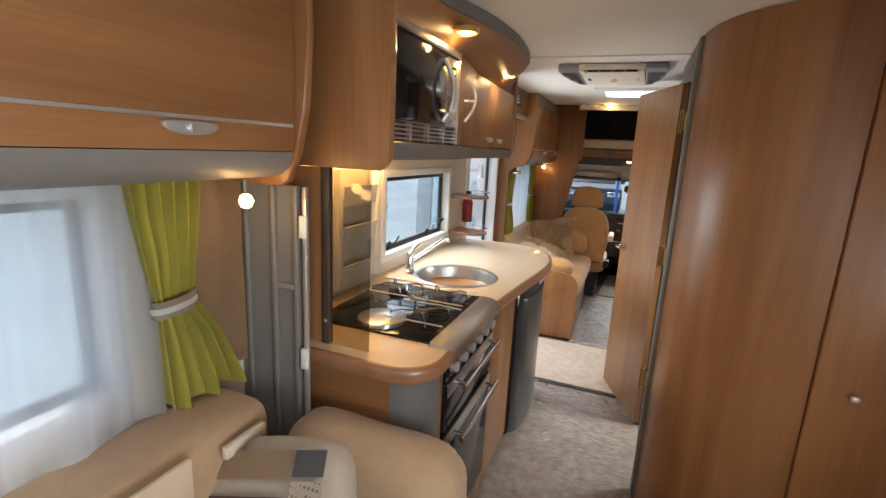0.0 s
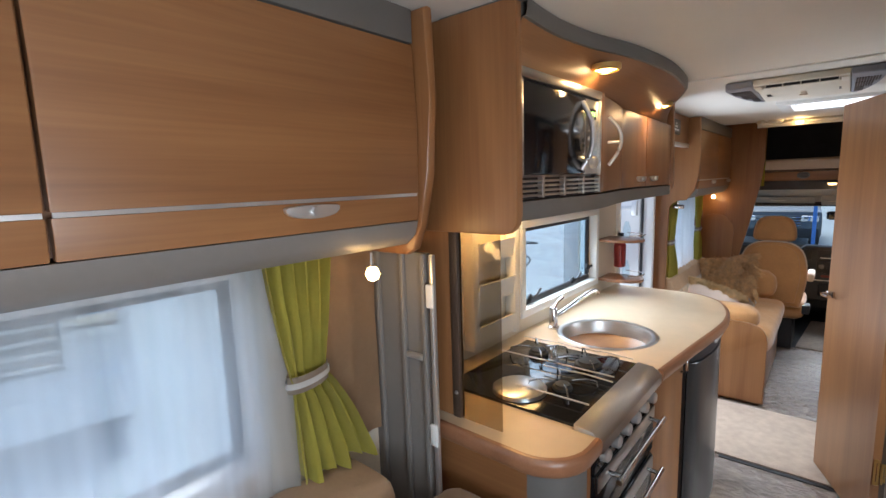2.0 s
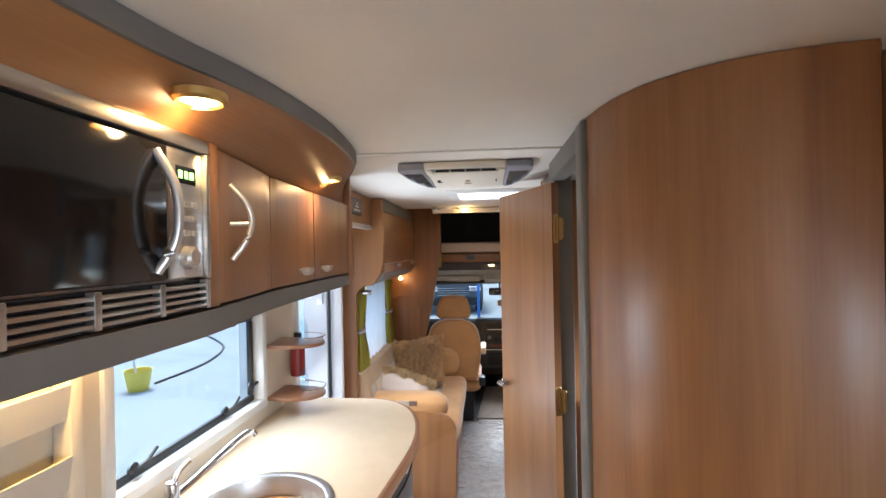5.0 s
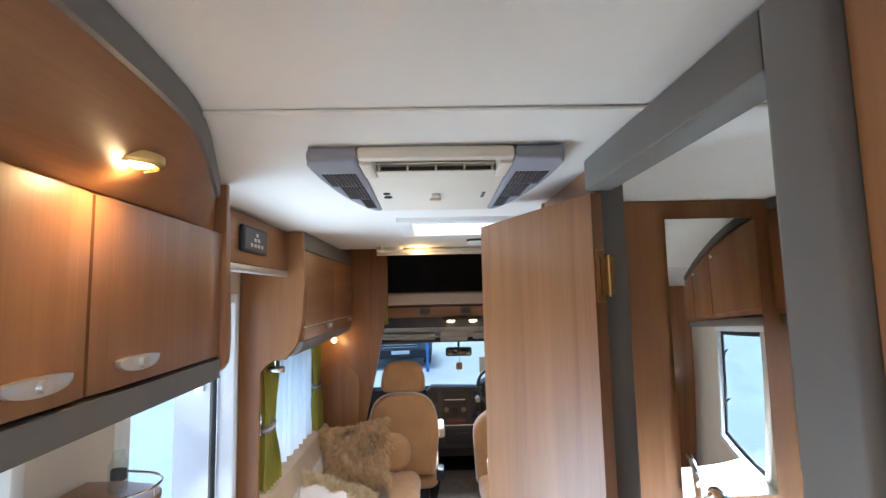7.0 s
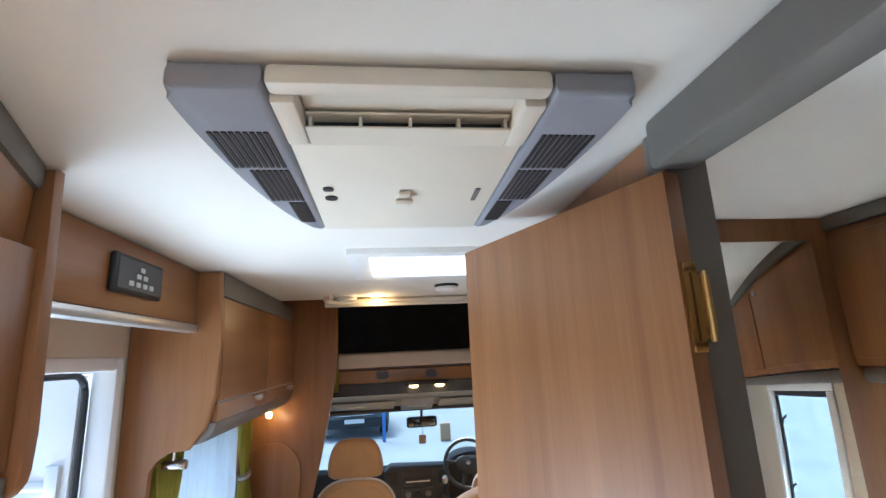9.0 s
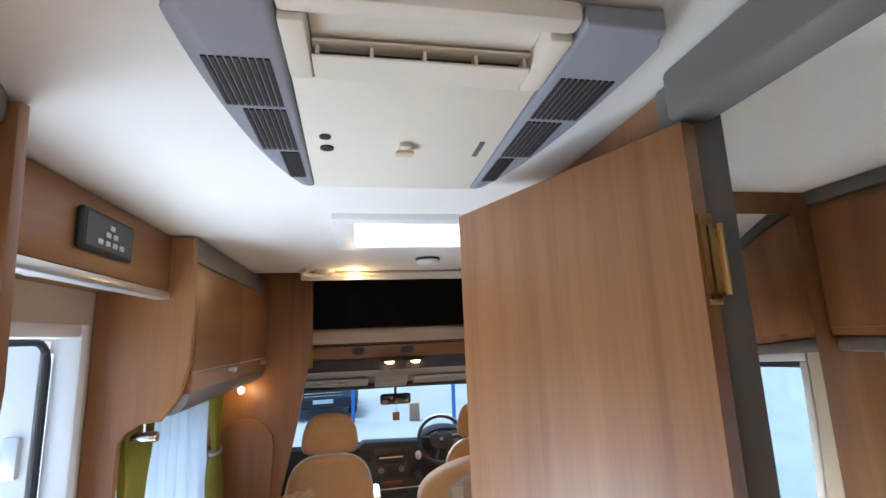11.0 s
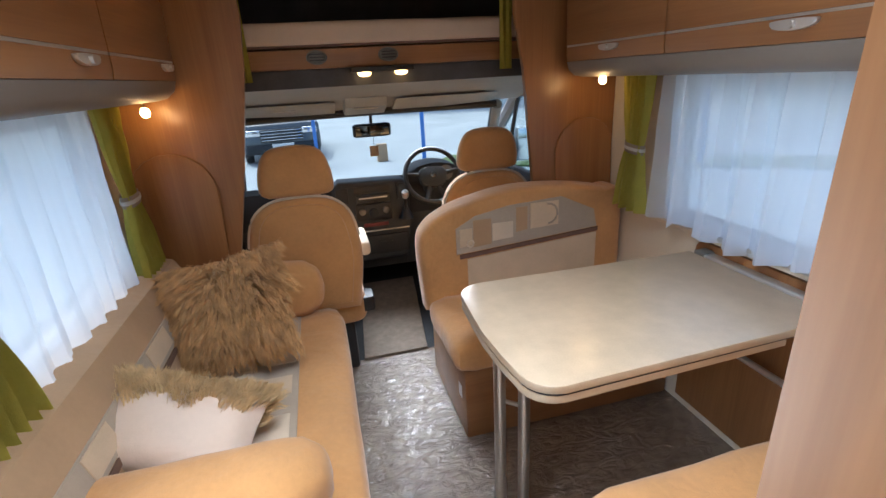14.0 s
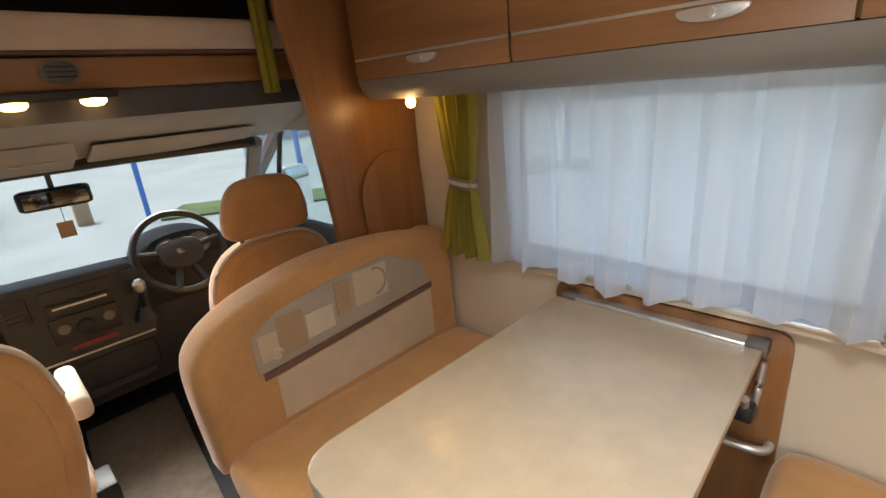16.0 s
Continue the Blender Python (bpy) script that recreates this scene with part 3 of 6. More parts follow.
roof_vent("roof_vent", VENT)
roof_vent("roof_vent", VENT2)

# rear end window pane
rw = thing("window_7", (0.05, REAR, 1.0), "wide rear window in a pale frame", "window", "", "structure")
fr = bmesh.new()
for a, b in (((-0.58, 0.97), (0.68, 1.0)), ((-0.58, 1.5), (0.68, 1.53)), ((-0.58, 1.0), (-0.55, 1.5)), ((0.65, 1.0), (0.68, 1.5))):
    box((a[0], REAR, a[1]), (b[0], REAR + 0.012, b[1]), 0.004, bm=fr)
part("window_frame", fr, WHITE, rw)
part("pane", box((-0.55, REAR - 0.022, 1.0), (0.65, REAR - 0.018, 1.5)), PANE, rw).visible_shadow = False

# washroom: curved wall, posts, beam, forward wall
curve = smooth_line([(0.184, 2.03), (0.20, 1.92), (0.238, 1.815), (0.305, 1.725), (0.40, 1.662), (0.50, 1.63), (0.572, 1.618)], 6)
inner = [(p.x + 0.02, p.y + 0.022) for p in curve]
solo("wall_washroom_curved", prism([(p.x, p.y) for p in curve] + inner[::-1], "z", 0.0, TOP - 0.002), WOOD_Z, "curved pear-wood washroom wall", "wall", "structure")
wd = thing("wardrobe", (0.84, 1.63, 0.0), "tall pear-wood wardrobe with a small round knob", "wardrobe")
part("body", box((0.60, 1.632, 0.02), (XR - 0.002, 1.66, TOP - 0.01)), WOOD_Z, wd)
part("door", box((0.578, 1.608, 0.04), (1.10, 1.629, TOP - 0.03), 0.004), WOOD_Z, wd)
part("knob", lathe([(0.006, 0), (0.006, -0.012), (0.012, -0.018), (0.012, -0.024), (0.005, -0.028)], (0.675, 1.608, 0.85), 14, "y"), SATIN, wd, "satin metal knob")
solo("wall_washroom_forward", box((0.20, 3.19, 0.0), (XR - 0.001, 3.215, TOP - 0.002)), WOOD_Z, "pear-wood wall of the washroom", "wall", "structure")
solo("washroom_post", box((0.168, 2.032, 0.0), (0.204, 2.115, TOP - 0.003), 0.012, 3), GREY, "grey rounded upright at the washroom opening", "trim", "structure")
solo("hinge_post", box((0.196, 2.685, 0.0), (0.262, 2.735, TOP - 0.003), 0.006), GREY, "grey upright carrying the door hinges", "trim", "structure")
solo("washroom_beam", box((0.172, 2.1155, 1.875), (0.236, 2.6845, TOP - 0.003), 0.008), GREY, "grey beam over the washroom opening", "trim", "structure")
solo("wall_washroom_side", box((0.205, 2.736, 0.0), (0.225, 3.189, TOP - 0.004)), WOOD_Z, "pear-wood side wall of the washroom", "wall", "structure")

# open washroom door
hx, hy, fx, fy = 0.178, 2.665, -0.012, 3.165
dv = Vector((fx - hx, fy - hy, 0)).normalized()
nv = Vector((-dv.y, dv.x, 0)) * -1
door = thing("door_1", (hx, hy, 0.015), "pear-wood washroom door standing open", "door", "", "structure")
L = math.hypot(fx - hx, fy - hy)
pl = [Vector((hx, hy, 0)), Vector((fx, fy, 0)), Vector((fx, fy, 0)) + nv * 0.03, Vector((hx, hy, 0)) + nv * 0.03]
part("leaf", prism([(p.x, p.y) for p in pl], "z", 0.018, 1.868, 0.002), WOOD_Z, door)


def on_door(s, out, z):
    p = Vector((hx, hy, 0)) + dv * s - nv * out
    return (p.x, p.y, z)


hb = ring_path([on_door(L - 0.05, 0.0, 0.95), on_door(L - 0.05, 0.045, 0.95), on_door(L - 0.07, 0.05, 0.951), on_door(L - 0.14, 0.05, 0.955)], 0.009, 10)
lathe([(0.024, -0.014), (0.024, 0.014)], on_door(L - 0.05, 0.003, 0.95), 16, bm=hb)
part("door_handle", hb, CHROME, door, "chrome lever handle")
for z in (1.685, 1.0, 0.3):
    h = bmesh.new()
    c = Vector((hx, hy, z)) - dv * 0.004 + nv * 0.014
    for dx, w, hh in ((0.0, 0.009, 0.050), (0.024, 0.009, 0.034)):
        q = c + nv * dx
        for k in (-1, 1):
            box((q.x - w, q.y - 0.003, z + k * hh - 0.007), (q.x + w, q.y + 0.001, z + k * hh + 0.007), 0.001, 1, bm=h)
        box((q.x - w, q.y - 0.003, z - hh), (q.x - w + 0.007, q.y + 0.001, z + hh), bm=h)
        box((q.x + w - 0.007, q.y - 0.003, z - hh), (q.x + w, q.y + 0.001, z + hh), bm=h)
    ring_path([(c.x + 0.018, c.y - 0.003, z - 0.045), (c.x + 0.018, c.y - 0.003, z + 0.045)], 0.004, 8, bm=h)
    part("hinge", h, BRASS, door, "brass door hinge")

# washroom furniture seen in and through the mirror
solo("mirror", box((0.60, 3.178, 1.00), (0.905, 3.1885, 1.885), 0.002), MIRROR, "tall frameless mirror on the washroom wall", "mirror")
wl = thing("washroom_locker", (1.04, 2.6, 1.56), "pear-wood washroom wall locker with knobs", "cabinet")
part("body", box((0.962, 2.06, 1.565), (XR - 0.002, 3.187, TOP - 0.04), 0.003), WOOD_Z, wl)
for k in range(3):
    part("door", box((0.945, 2.07 + k * 0.372, 1.585), (0.96, 2.43 + k * 0.372, TOP - 0.06), 0.003), WOOD_Z, wl)
    part("knob", lathe([(0.005, 0), (0.005, -0.012), (0.011, -0.016), (0.004, -0.022)], (0.945, 2.13 + k * 0.372, 1.86), 12, "x"), SATIN, wl)
part("top_trim", box((0.95, 2.06, TOP - 0.038), (XR - 0.002, 3.187, TOP - 0.002), 0.004), GREY, wl, "grey cornice")
part("under_shelf", box((0.97, 2.06, 1.525), (XR - 0.002, 3.187, 1.562), 0.01), GREY_SOFT, wl, "grey rail under the locker")
ws = thing("washbasin_unit", (0.75, 3.0, 0.0), "cream washbasin on a pear-wood unit with chrome tap", "washbasin")
part("body", box((0.45, 2.88, 0.0), (1.10, 3.186, 0.84), 0.006), WOOD_Z, ws)
part("basin", box((0.43, 2.85, 0.842), (1.105, 3.186, 0.875), 0.014, 3), AC_WHITE, ws)
part("tap", ring_path(smooth_line([(0.66, 3.14, 0.87), (0.66, 3.14, 1.0), (0.66, 3.10, 1.05), (0.66, 3.02, 1.03)], 4), 0.014, 12), CHROME, ws, "chrome tap")

# ---- kitchen ----
kb = thing("kitchen_base_unit", (-0.72, 1.6, 0.0), "pear-wood kitchen base unit with a grey rounded corner", "cabinet")
part("side_panel", box((-0.998, 1.085, 0.03), (-0.565, 1.105, 0.878)), WOOD_X, kb)
part("corner_column", prism(arc(-0.565, 1.195, 0.11, -90, 0, 8) + [(-0.565, 1.195)], "z", 0.03, 0.878), GREY, kb, "grey plastic quarter-round column")
part("filler", box((-0.50, 1.197, 0.03), (-0.455, 1.222, 0.878), 0.003), WOOD_Z, kb)
part("door", box((-0.475, 1.745, 0.08), (-0.452, 2.165, 0.872), 0.004), WOOD_Z, kb)
part("door", box((-0.475, 1.225, 0.03), (-0.452, 1.74, 0.135), 0.004), WOOD_Z, kb, "low drawer front")
part("handle", ring_path([(-0.452, 1.42, 0.09), (-0.43, 1.43, 0.088), (-0.43, 1.53, 0.088), (-0.452, 1.54, 0.09)], 0.005), CHROME, kb)
part("body", box((-0.998, 1.107, 0.02), (-0.50, 2.17, 0.86)), WOOD_Z, kb)
part("plinth", box((-0.99, 1.13, 0.0), (-0.51, 2.17, 0.019)), DARK, kb)
part("end_panel", prism([(-0.998, 2.735), (-0.55, 2.735), (-0.55, 2.90), (-0.60, 2.925), (-0.998, 2.925)], "z", 0.0, 0.878), WOOD_Z, kb)
part("handle", ring_path([(-0.452, 2.13, 0.86), (-0.43, 2.13, 0.85), (-0.43, 2.13, 0.78), (-0.452, 2.13, 0.77)], 0.006), CHROME, kb, "chrome catch")

outline = [(-1.018, 1.055), (-0.56, 1.045)] + arc(-0.55, 1.155, 0.11, -90, 0, 7) + [(-0.44, 1.212), (-0.506, 1.2125), (-0.506, 1.7425)] + [(p.x, p.y) for p in smooth_line([(-0.437, 1.743), (-0.405, 2.05), (-0.37, 2.35), (-0.365, 2.52), (-0.39, 2.68), (-0.45, 2.83), (-0.56, 2.925), (-0.70, 2.945)], 4)] + [(-1.018, 2.945)]
SINK = (-0.715, 2.01, 0.182)


def slab_with_hole(pts, hole, z0, z1):
    bm = bmesh.new()
    o = [bm.verts.new((x, y, z1)) for x, y in pts]
    i = [bm.verts.new((x, y, z1)) for x, y in hole]
    es = [bm.edges.new((l[k], l[(k + 1) % len(l)])) for l in (o, i) for k in range(len(l))]
    bmesh.ops.triangle_fill(bm, edges=es, use_beauty=True)
    r = bmesh.ops.extrude_face_region(bm, geom=list(bm.faces))
    bmesh.ops.translate(bm, verts=[g for g in r["geom"] if isinstance(g, bmesh.types.BMVert)], vec=(0, 0, z0 - z1))
    return bm


wt = thing("worktop", (-0.72, 1.9, 0.88), "cream laminate kitchen worktop with rounded brown edging", "worktop")
part("slab", slab_with_hole(outline, arc(SINK[0], SINK[1], SINK[2] - 0.004, 0, 352.5, 47), 0.88, 0.915), COUNTER, wt)
eb = bmesh.new()
for edge in (outline[:11], outline[13:-1]):
    rings = []
    for k, (x, y) in enumerate(edge):
        a, b = Vector(edge[max(k - 1, 0)]), Vector(edge[min(k + 1, len(edge) - 1)])
        d = (b - a).normalized()
        o = Vector((d.y, -d.x))
        rings.append([eb.verts.new((x + o.x * q, y + o.y * q, z)) for q, z in ((0.0, 0.916), (0.010, 0.9155), (0.016, 0.910), (0.018, 0.898), (0.016, 0.880), (0.010, 0.870), (0.0, 0.868))])
    for s, t in zip(rings, rings[1:]):
        for k in range(6):
            eb.faces.new((s[k], s[k + 1], t[k + 1], t[k]))
        eb.faces.new((s[6], s[0], t[0], t[6]))
    eb.faces.new(rings[0])
    eb.faces.new(rings[-1])
part("edging", eb, WOOD_EDGE, wt, "rounded brown wood edging")

sk = thing("sink", (SINK[0], SINK[1], 0.78), "round stainless steel sink set in the worktop", "sink")
part("bowl", lathe([(0.202, 0.138), (0.20, 0.1395), (0.185, 0.140), (0.176, 0.136), (0.172, 0.12), (0.166, 0.05), (0.13, 0.012), (0.03, 0.004), (0.028, 0.0), (0.14, 0.006), (0.176, 0.05), (0.1785, 0.135)], (SINK[0], SINK[1], 0.778), 48, caps=False), BRUSHED, sk)
part("drain", lathe([(0.03, 0.0), (0.03, 0.004), (0.018, 0.005), (0.012, 0.003)], (SINK[0], SINK[1], 0.783), 20), CHROME, sk)
tp = thing("tap", (-0.93, 1.96, 0.915), "chrome kitchen mixer tap with a long angled spout", "tap")
part("base", lathe([(0.024, 0), (0.024, 0.01), (0.019, 0.014), (0.018, 0.085), (0.014, 0.095), (0.004, 0.097)], (-0.925, 1.95, 0.915), 20), CHROME, tp)
part("spout", ring_path(smooth_line([(-0.925, 1.955, 0.965), (-0.90, 2.03, 0.99), (-0.86, 2.15, 1.035), (-0.84, 2.20, 1.045), (-0.832, 2.215, 1.03)], 4), 0.010, 12), CHROME, tp)
part("lever", ring_path([(-0.925, 1.95, 1.0), (-0.915, 1.965, 1.03), (-0.90, 1.99, 1.05)], 0.007, 10), CHROME, tp)

# cooker: hob, control bar, grill and oven
ck = thing("cooker", (-0.70, 1.48, 0.14), "built-in gas cooker with black hob, steel bar and two ovens", "cooker")
part("hob", box((-0.935, 1.225, 0.914), (-0.502, 1.735, 0.925), 0.004), BLACK_GLASS, ck, "glossy black hob top")
part("front_bar", prism([(-0.502, 0.928), (-0.452, 0.924), (-0.424, 0.902), (-0.424, 0.872), (-0.502, 0.872)], "y", 1.214, 1.741, 0.004), BRUSHED, ck, "brushed steel front bar")
for bx, by, br in ((-0.82, 1.40, 0.05), (-0.82, 1.62, 0.036), (-0.63, 1.62, 0.045), (-0.62, 1.40, 0.03)):
    if (bx, by) == (-0.82, 1.40):
        part("hotplate", lathe([(0.082, 0), (0.082, 0.012), (0.076, 0.016), (0.02, 0.015)], (-0.72, 1.315, 0.925), 32), BRUSHED, ck, "round pale electric hotplate")
        continue
    part("burner", lathe([(br, 0), (br, 0.008), (br * 0.8, 0.012), (br * 0.75, 0.018), (br * 0.3, 0.02)], (bx, by, 0.925), 24), DASH, ck)
    for k in range(4):
        a = k * math.pi / 2 + 0.6
        c, s = math.cos(a), math.sin(a)
        pan = ring_path([(bx + c * 0.105, by + s * 0.105, 0.927), (bx + c * 0.10, by + s * 0.10, 0.95), (bx + c * 0.07, by + s * 0.07, 0.957), (bx + c * 0.028, by + s * 0.028, 0.952)], 0.003, 6)
        part("pan_support", pan, WIRE, ck, "dark wire pan support")
    wr = ring_path([(bx - 0.11, by + 0.09, 0.945), (bx - 0.03, by + 0.085, 0.948), (bx + 0.03, by + 0.1, 0.945), (bx + 0.12, by + 0.09, 0.945)], 0.0025, 6)
    part("pan_wire", wr, SATIN, ck, "bright wire pan rail")
    wr = ring_path([(bx - 0.11, by - 0.09, 0.945), (bx + 0.12, by - 0.09, 0.945)], 0.0025, 6)
    part("pan_wire", wr, SATIN, ck, "bright wire pan rail")
part("panel", box((-0.475, 1.225, 0.80), (-0.447, 1.738, 0.87), 0.003), BLACK_GLASS, ck, "black control panel")
for k in range(6):
    part("knob", lathe([(0.019, 0), (0.018, 0.018), (0.013, 0.022), (0.004, 0.022)], (-0.447, 1.275 + k * 0.082, 0.838), 16, "x"), SATIN, ck, "silver control knob")
for z0, z1 in ((0.63, 0.795), (0.15, 0.615)):
    od = part("oven_door", box((-0.475, 1.225, z0), (-0.445, 1.738, z1), 0.006), BLACK_GLASS, ck, "black glass oven door")
    part("steel_band", box((-0.4448, 1.235, z1 - 0.05), (-0.440, 1.728, z1 - 0.004), 0.002), BRUSHED, od)
    hd = ring_path([(-0.40, 1.27, z1 - 0.02), (-0.40, 1.69, z1 - 0.02)], 0.008, 12)
    for y in (1.30, 1.66):
        ring_path([(-0.44, y, z1 - 0.02), (-0.40, y, z1 - 0.02)], 0.007, 10, bm=hd)
    part("handle", hd, CHROME, od, "chrome bar handle")

fg = thing("fridge", (-0.68, 2.45, 0.0), "dark grey built-in fridge with a bowed front", "fridge")
front = smooth_line([(-0.44, 2.185), (-0.405, 2.23), (-0.385, 2.35), (-0.378, 2.45), (-0.385, 2.58), (-0.41, 2.69), (-0.44, 2.725)], 4)
fp = [(p.x, p.y) for p in front]
part("body", box((-0.99, 2.185, 0.05), (-0.445, 2.725, 0.868)), DARK, fg)
part("door", prism(fp, "z", 0.06, 0.79, 0.006), surface("graphite_door", (0.07, 0.068, 0.066), 0.28, 0.5, vary=0.08), fg, "graphite bowed door")
part("header", prism([(x - 0.004, y) for x, y in fp], "z", 0.795, 0.868, 0.006), DARK, fg, "black control header")
part("handle", box((-0.400, 2.40, 0.825), (-0.372, 2.56, 0.845), 0.006), SATIN, fg)
part("foot", box((-0.9, 2.22, 0.0), (-0.50, 2.70, 0.049)), DARK, fg)

gs = thing("splash_guard", (-0.71, 1.09, 0.915), "smoked glass splash guard on a brown bracket beside the hob", "splash guard")
brown = surface("dark_brown_plastic", (0.075, 0.05, 0.035), 0.45, vary=0.12)
part("upright", box((-0.795, 1.082, 0.9165), (-0.768, 1.104, 1.47), 0.004), brown, gs, "brown upright")
part("side_board", box((-1.017, 1.086, 0.9175), (-0.7955, 1.100, 1.433), 0.002), WOOD_Z, gs, "wooden side board behind the upright")
part("top_bracket", box((-0.767, 1.084, 1.435), (-0.655, 1.102, 1.47), 0.004), brown, gs, "brown top bracket")
part("pane", box((-0.766, 1.0905, 0.917), (-0.64, 1.0955, 1.434)), SMOKED, gs, "smoked glass pane")
for z in (1.455, 0.99):
    part("screw", lathe([(0.006, 0), (0.005, -0.003), (0.002, -0.004)], (-0.78 if z < 1.2 else -0.66, 1.083, z), 10, "y"), SATIN, gs)

rk = thing("spice_rack", (-0.99, 1.55, 0.97), "cream moulded rack of three pockets on the kitchen wall", "rack")
part("back", box((-1.018, 1.41, 0.96), (-1.004, 1.72, 1.41), 0.006), AC_WHITE, rk)
part("side_rail", box((-1.003, 1.41, 0.96), (-0.955, 1.445, 1.41), 0.008), AC_WHITE, rk)
part("side_rail", box((-1.003, 1.685, 0.96), (-0.955, 1.72, 1.41), 0.008), AC_WHITE, rk)
for z in (0.97, 1.12, 1.27):
    part("pocket", prism([(-1.003, z), (-0.965, z), (-0.952, z + 0.075), (-0.958, z + 0.075), (-0.968, z + 0.01), (-1.003, z + 0.01)], "y", 1.4455, 1.6845), AC_WHITE, rk)


def oval_handle(x, y, z, s, half=0.06):
    """A lens-shaped pull plate with a small catch. s: the way it faces along x."""
    bm = bmesh.new()
    n = 16
    top = [(y + half * math.cos(math.pi * k / n), z + 0.012 + 0.004 * math.sin(math.pi * k / n)) for k in range(n + 1)]
    low = [(y - half * math.cos(math.pi * k / n), z + 0.008 - 0.017 * math.sin(math.pi * k / n)) for k in range(1, n)]
    lo, hi = sorted((x, x + s * 0.012))
    prism(top + low, "x", lo, hi, 0.003, 2, bm)
    return lathe([(0.009, -0.006), (0.009, 0.006)], (x + s * 0.014, y, z + 0.004), 12, "x", bm)


# kitchen overhead unit
ku = thing("kitchen_overhead_unit", (-0.80, 1.93, 1.45), "pear-wood kitchen overhead unit with a curved lit canopy", "cabinet")
part("side_panel", prism([(-1.018, TOP - 0.004), (-0.566, TOP - 0.004), (-0.566, 1.48)] + arc(-0.606, 1.475, 0.04, 0, -90, 4) + [(-1.018, 1.435)], "y", 1.050, 1.076, 0.004), WOOD_Z, ku)
rim_pts = smooth_line([(-0.566, 1.078), (-0.578, 1.25), (-0.562, 1.43), (-0.527, 1.58), (-0.502, 1.75), (-0.492, 1.98), (-0.52, 2.29), (-0.565, 2.45), (-0.63, 2.62), (-0.72, 2.845)], 5)
low_pts = smooth_line([(-0.598, 1.078), (-0.60, 1.25), (-0.605, 1.43), (-0.612, 1.60), (-0.628, 1.75), (-0.665, 1.98), (-0.682, 2.29), (-0.69, 2.45), (-0.70, 2.62), (-0.725, 2.845)], 5)
cb, tb = bmesh.new(), bmesh.new()
ra, rt = [], []
for k, (p, q) in enumerate(zip(rim_pts, low_pts)):
    col = []
    for j in range(7):
        u = j / 6
        col.append(cb.verts.new((q.x + (p.x - q.x) * u, q.y + (p.y - q.y) * u, 1.822 + (0.088 * u ** 1.3))))
    ra.append(col)
    rt.append([tb.verts.new((p.x + dx, p.y, z)) for dx, z in ((-0.005, 1.910), (0.008, 1.911), (0.012, 1.92), (0.012, 1.948), (-0.005, 1.948))])
for s, t in zip(ra, ra[1:]):
    for j in range(6):
        cb.faces.new((s[j], s[j + 1], t[j + 1], t[j]))
for s, t in zip(rt, rt[1:]):
    for j in range(5):
        tb.faces.new((s[j], s[(j + 1) % 5], t[(j + 1) % 5], t[j]))
part("canopy", cb, WOOD_Y, ku, "curved wooden light canopy")
part("canopy_trim", tb, GREY, ku, "grey curved trim strip")
part("upper_body", box((-1.018, 1.078, 1.84), (-0.74, 2.84, TOP - 0.004)), WOOD_Y, ku)
part("front_stile", box((-0.615, 1.0775, 1.512), (-0.598, 1.098, 1.825), 0.003), WOOD_Z, ku)
part("rear_stile", box((-0.615, 1.612, 1.512), (-0.600, 1.65, 1.825), 0.003), WOOD_Z, ku)


def bowed_door(pts, z0, z1):
    line = smooth_line(pts, 5)
    return prism([(p.x, p.y) for p in line] + [(p.x - 0.018, p.y) for p in reversed(line)], "z", z0, z1, 0.003)


d1 = part("door", bowed_door([(-0.607, 1.655), (-0.618, 1.75), (-0.64, 1.88), (-0.662, 1.995)], 1.515, 1.818), WOOD_Z, ku, "bowed wooden door")
part("handle", ring_path(smooth_line([(-0.603, 1.70, 1.60), (-0.578, 1.712, 1.64), (-0.570, 1.72, 1.68), (-0.578, 1.71, 1.72), (-0.605, 1.70, 1.755)], 4), 0.006, 10, bm=ring_path([(-0.612, 1.71, 1.675), (-0.572, 1.725, 1.675)], 0.005)), SATIN, d1, "bowed satin handle")
for a, b, xa, xb in ((2.003, 2.365, -0.664, -0.682), (2.372, 2.845, -0.682, -0.702)):
    dd = part("door", bowed_door([(xa, a), ((xa + xb) / 2, (a + b) / 2), (xb, b)], 1.515, 1.818), WOOD_Z, ku)
    yc = 2.27 if a < 2.2 else 2.49
    part("handle", oval_handle(xa + (xb - xa) * (yc - a) / (b - a) + 0.0005, yc, 1.545, 1, 0.055), SATIN, dd, "lens-shaped satin handle")
part("body", box((-1.018, 1.66, 1.515), (-0.72, 2.74, 1.838)), WOOD_Z, ku)
part("end_panel", prism([(-1.018, TOP - 0.004), (-0.695, TOP - 0.004), (-0.685, 1.56)] + arc(-0.725, 1.51, 0.04, 0, -90, 4) + [(-1.018, 1.47)], "y", 2.848, 2.872, 0.005), WOOD_Z, ku, "rounded wooden end panel")
rail_f = smooth_line([(-0.592, 1.078), (-0.594, 1.4), (-0.600, 1.65), (-0.655, 2.0), (-0.69, 2.74), (-0.70, 2.845)], 4)
part("light_rail", prism([(p.x, p.y) for p in rail_f] + [(-0.86, 2.845), (-0.86, 1.078)], "z", 1.462, 1.508, 0.005), GREY, ku, "grey light rail")
part("strip_light", box((-0.95, 1.15, 1.485), (-0.88, 1.75, 1.51), 0.006), SPOT, ku, "warm strip light under the unit")
area_lamp("kitchen_strip_lamp", (-0.915, 1.45, 1.48), (-0.93, 1.45, 0.9), 0.05, 0.55, 1.4, WARM)
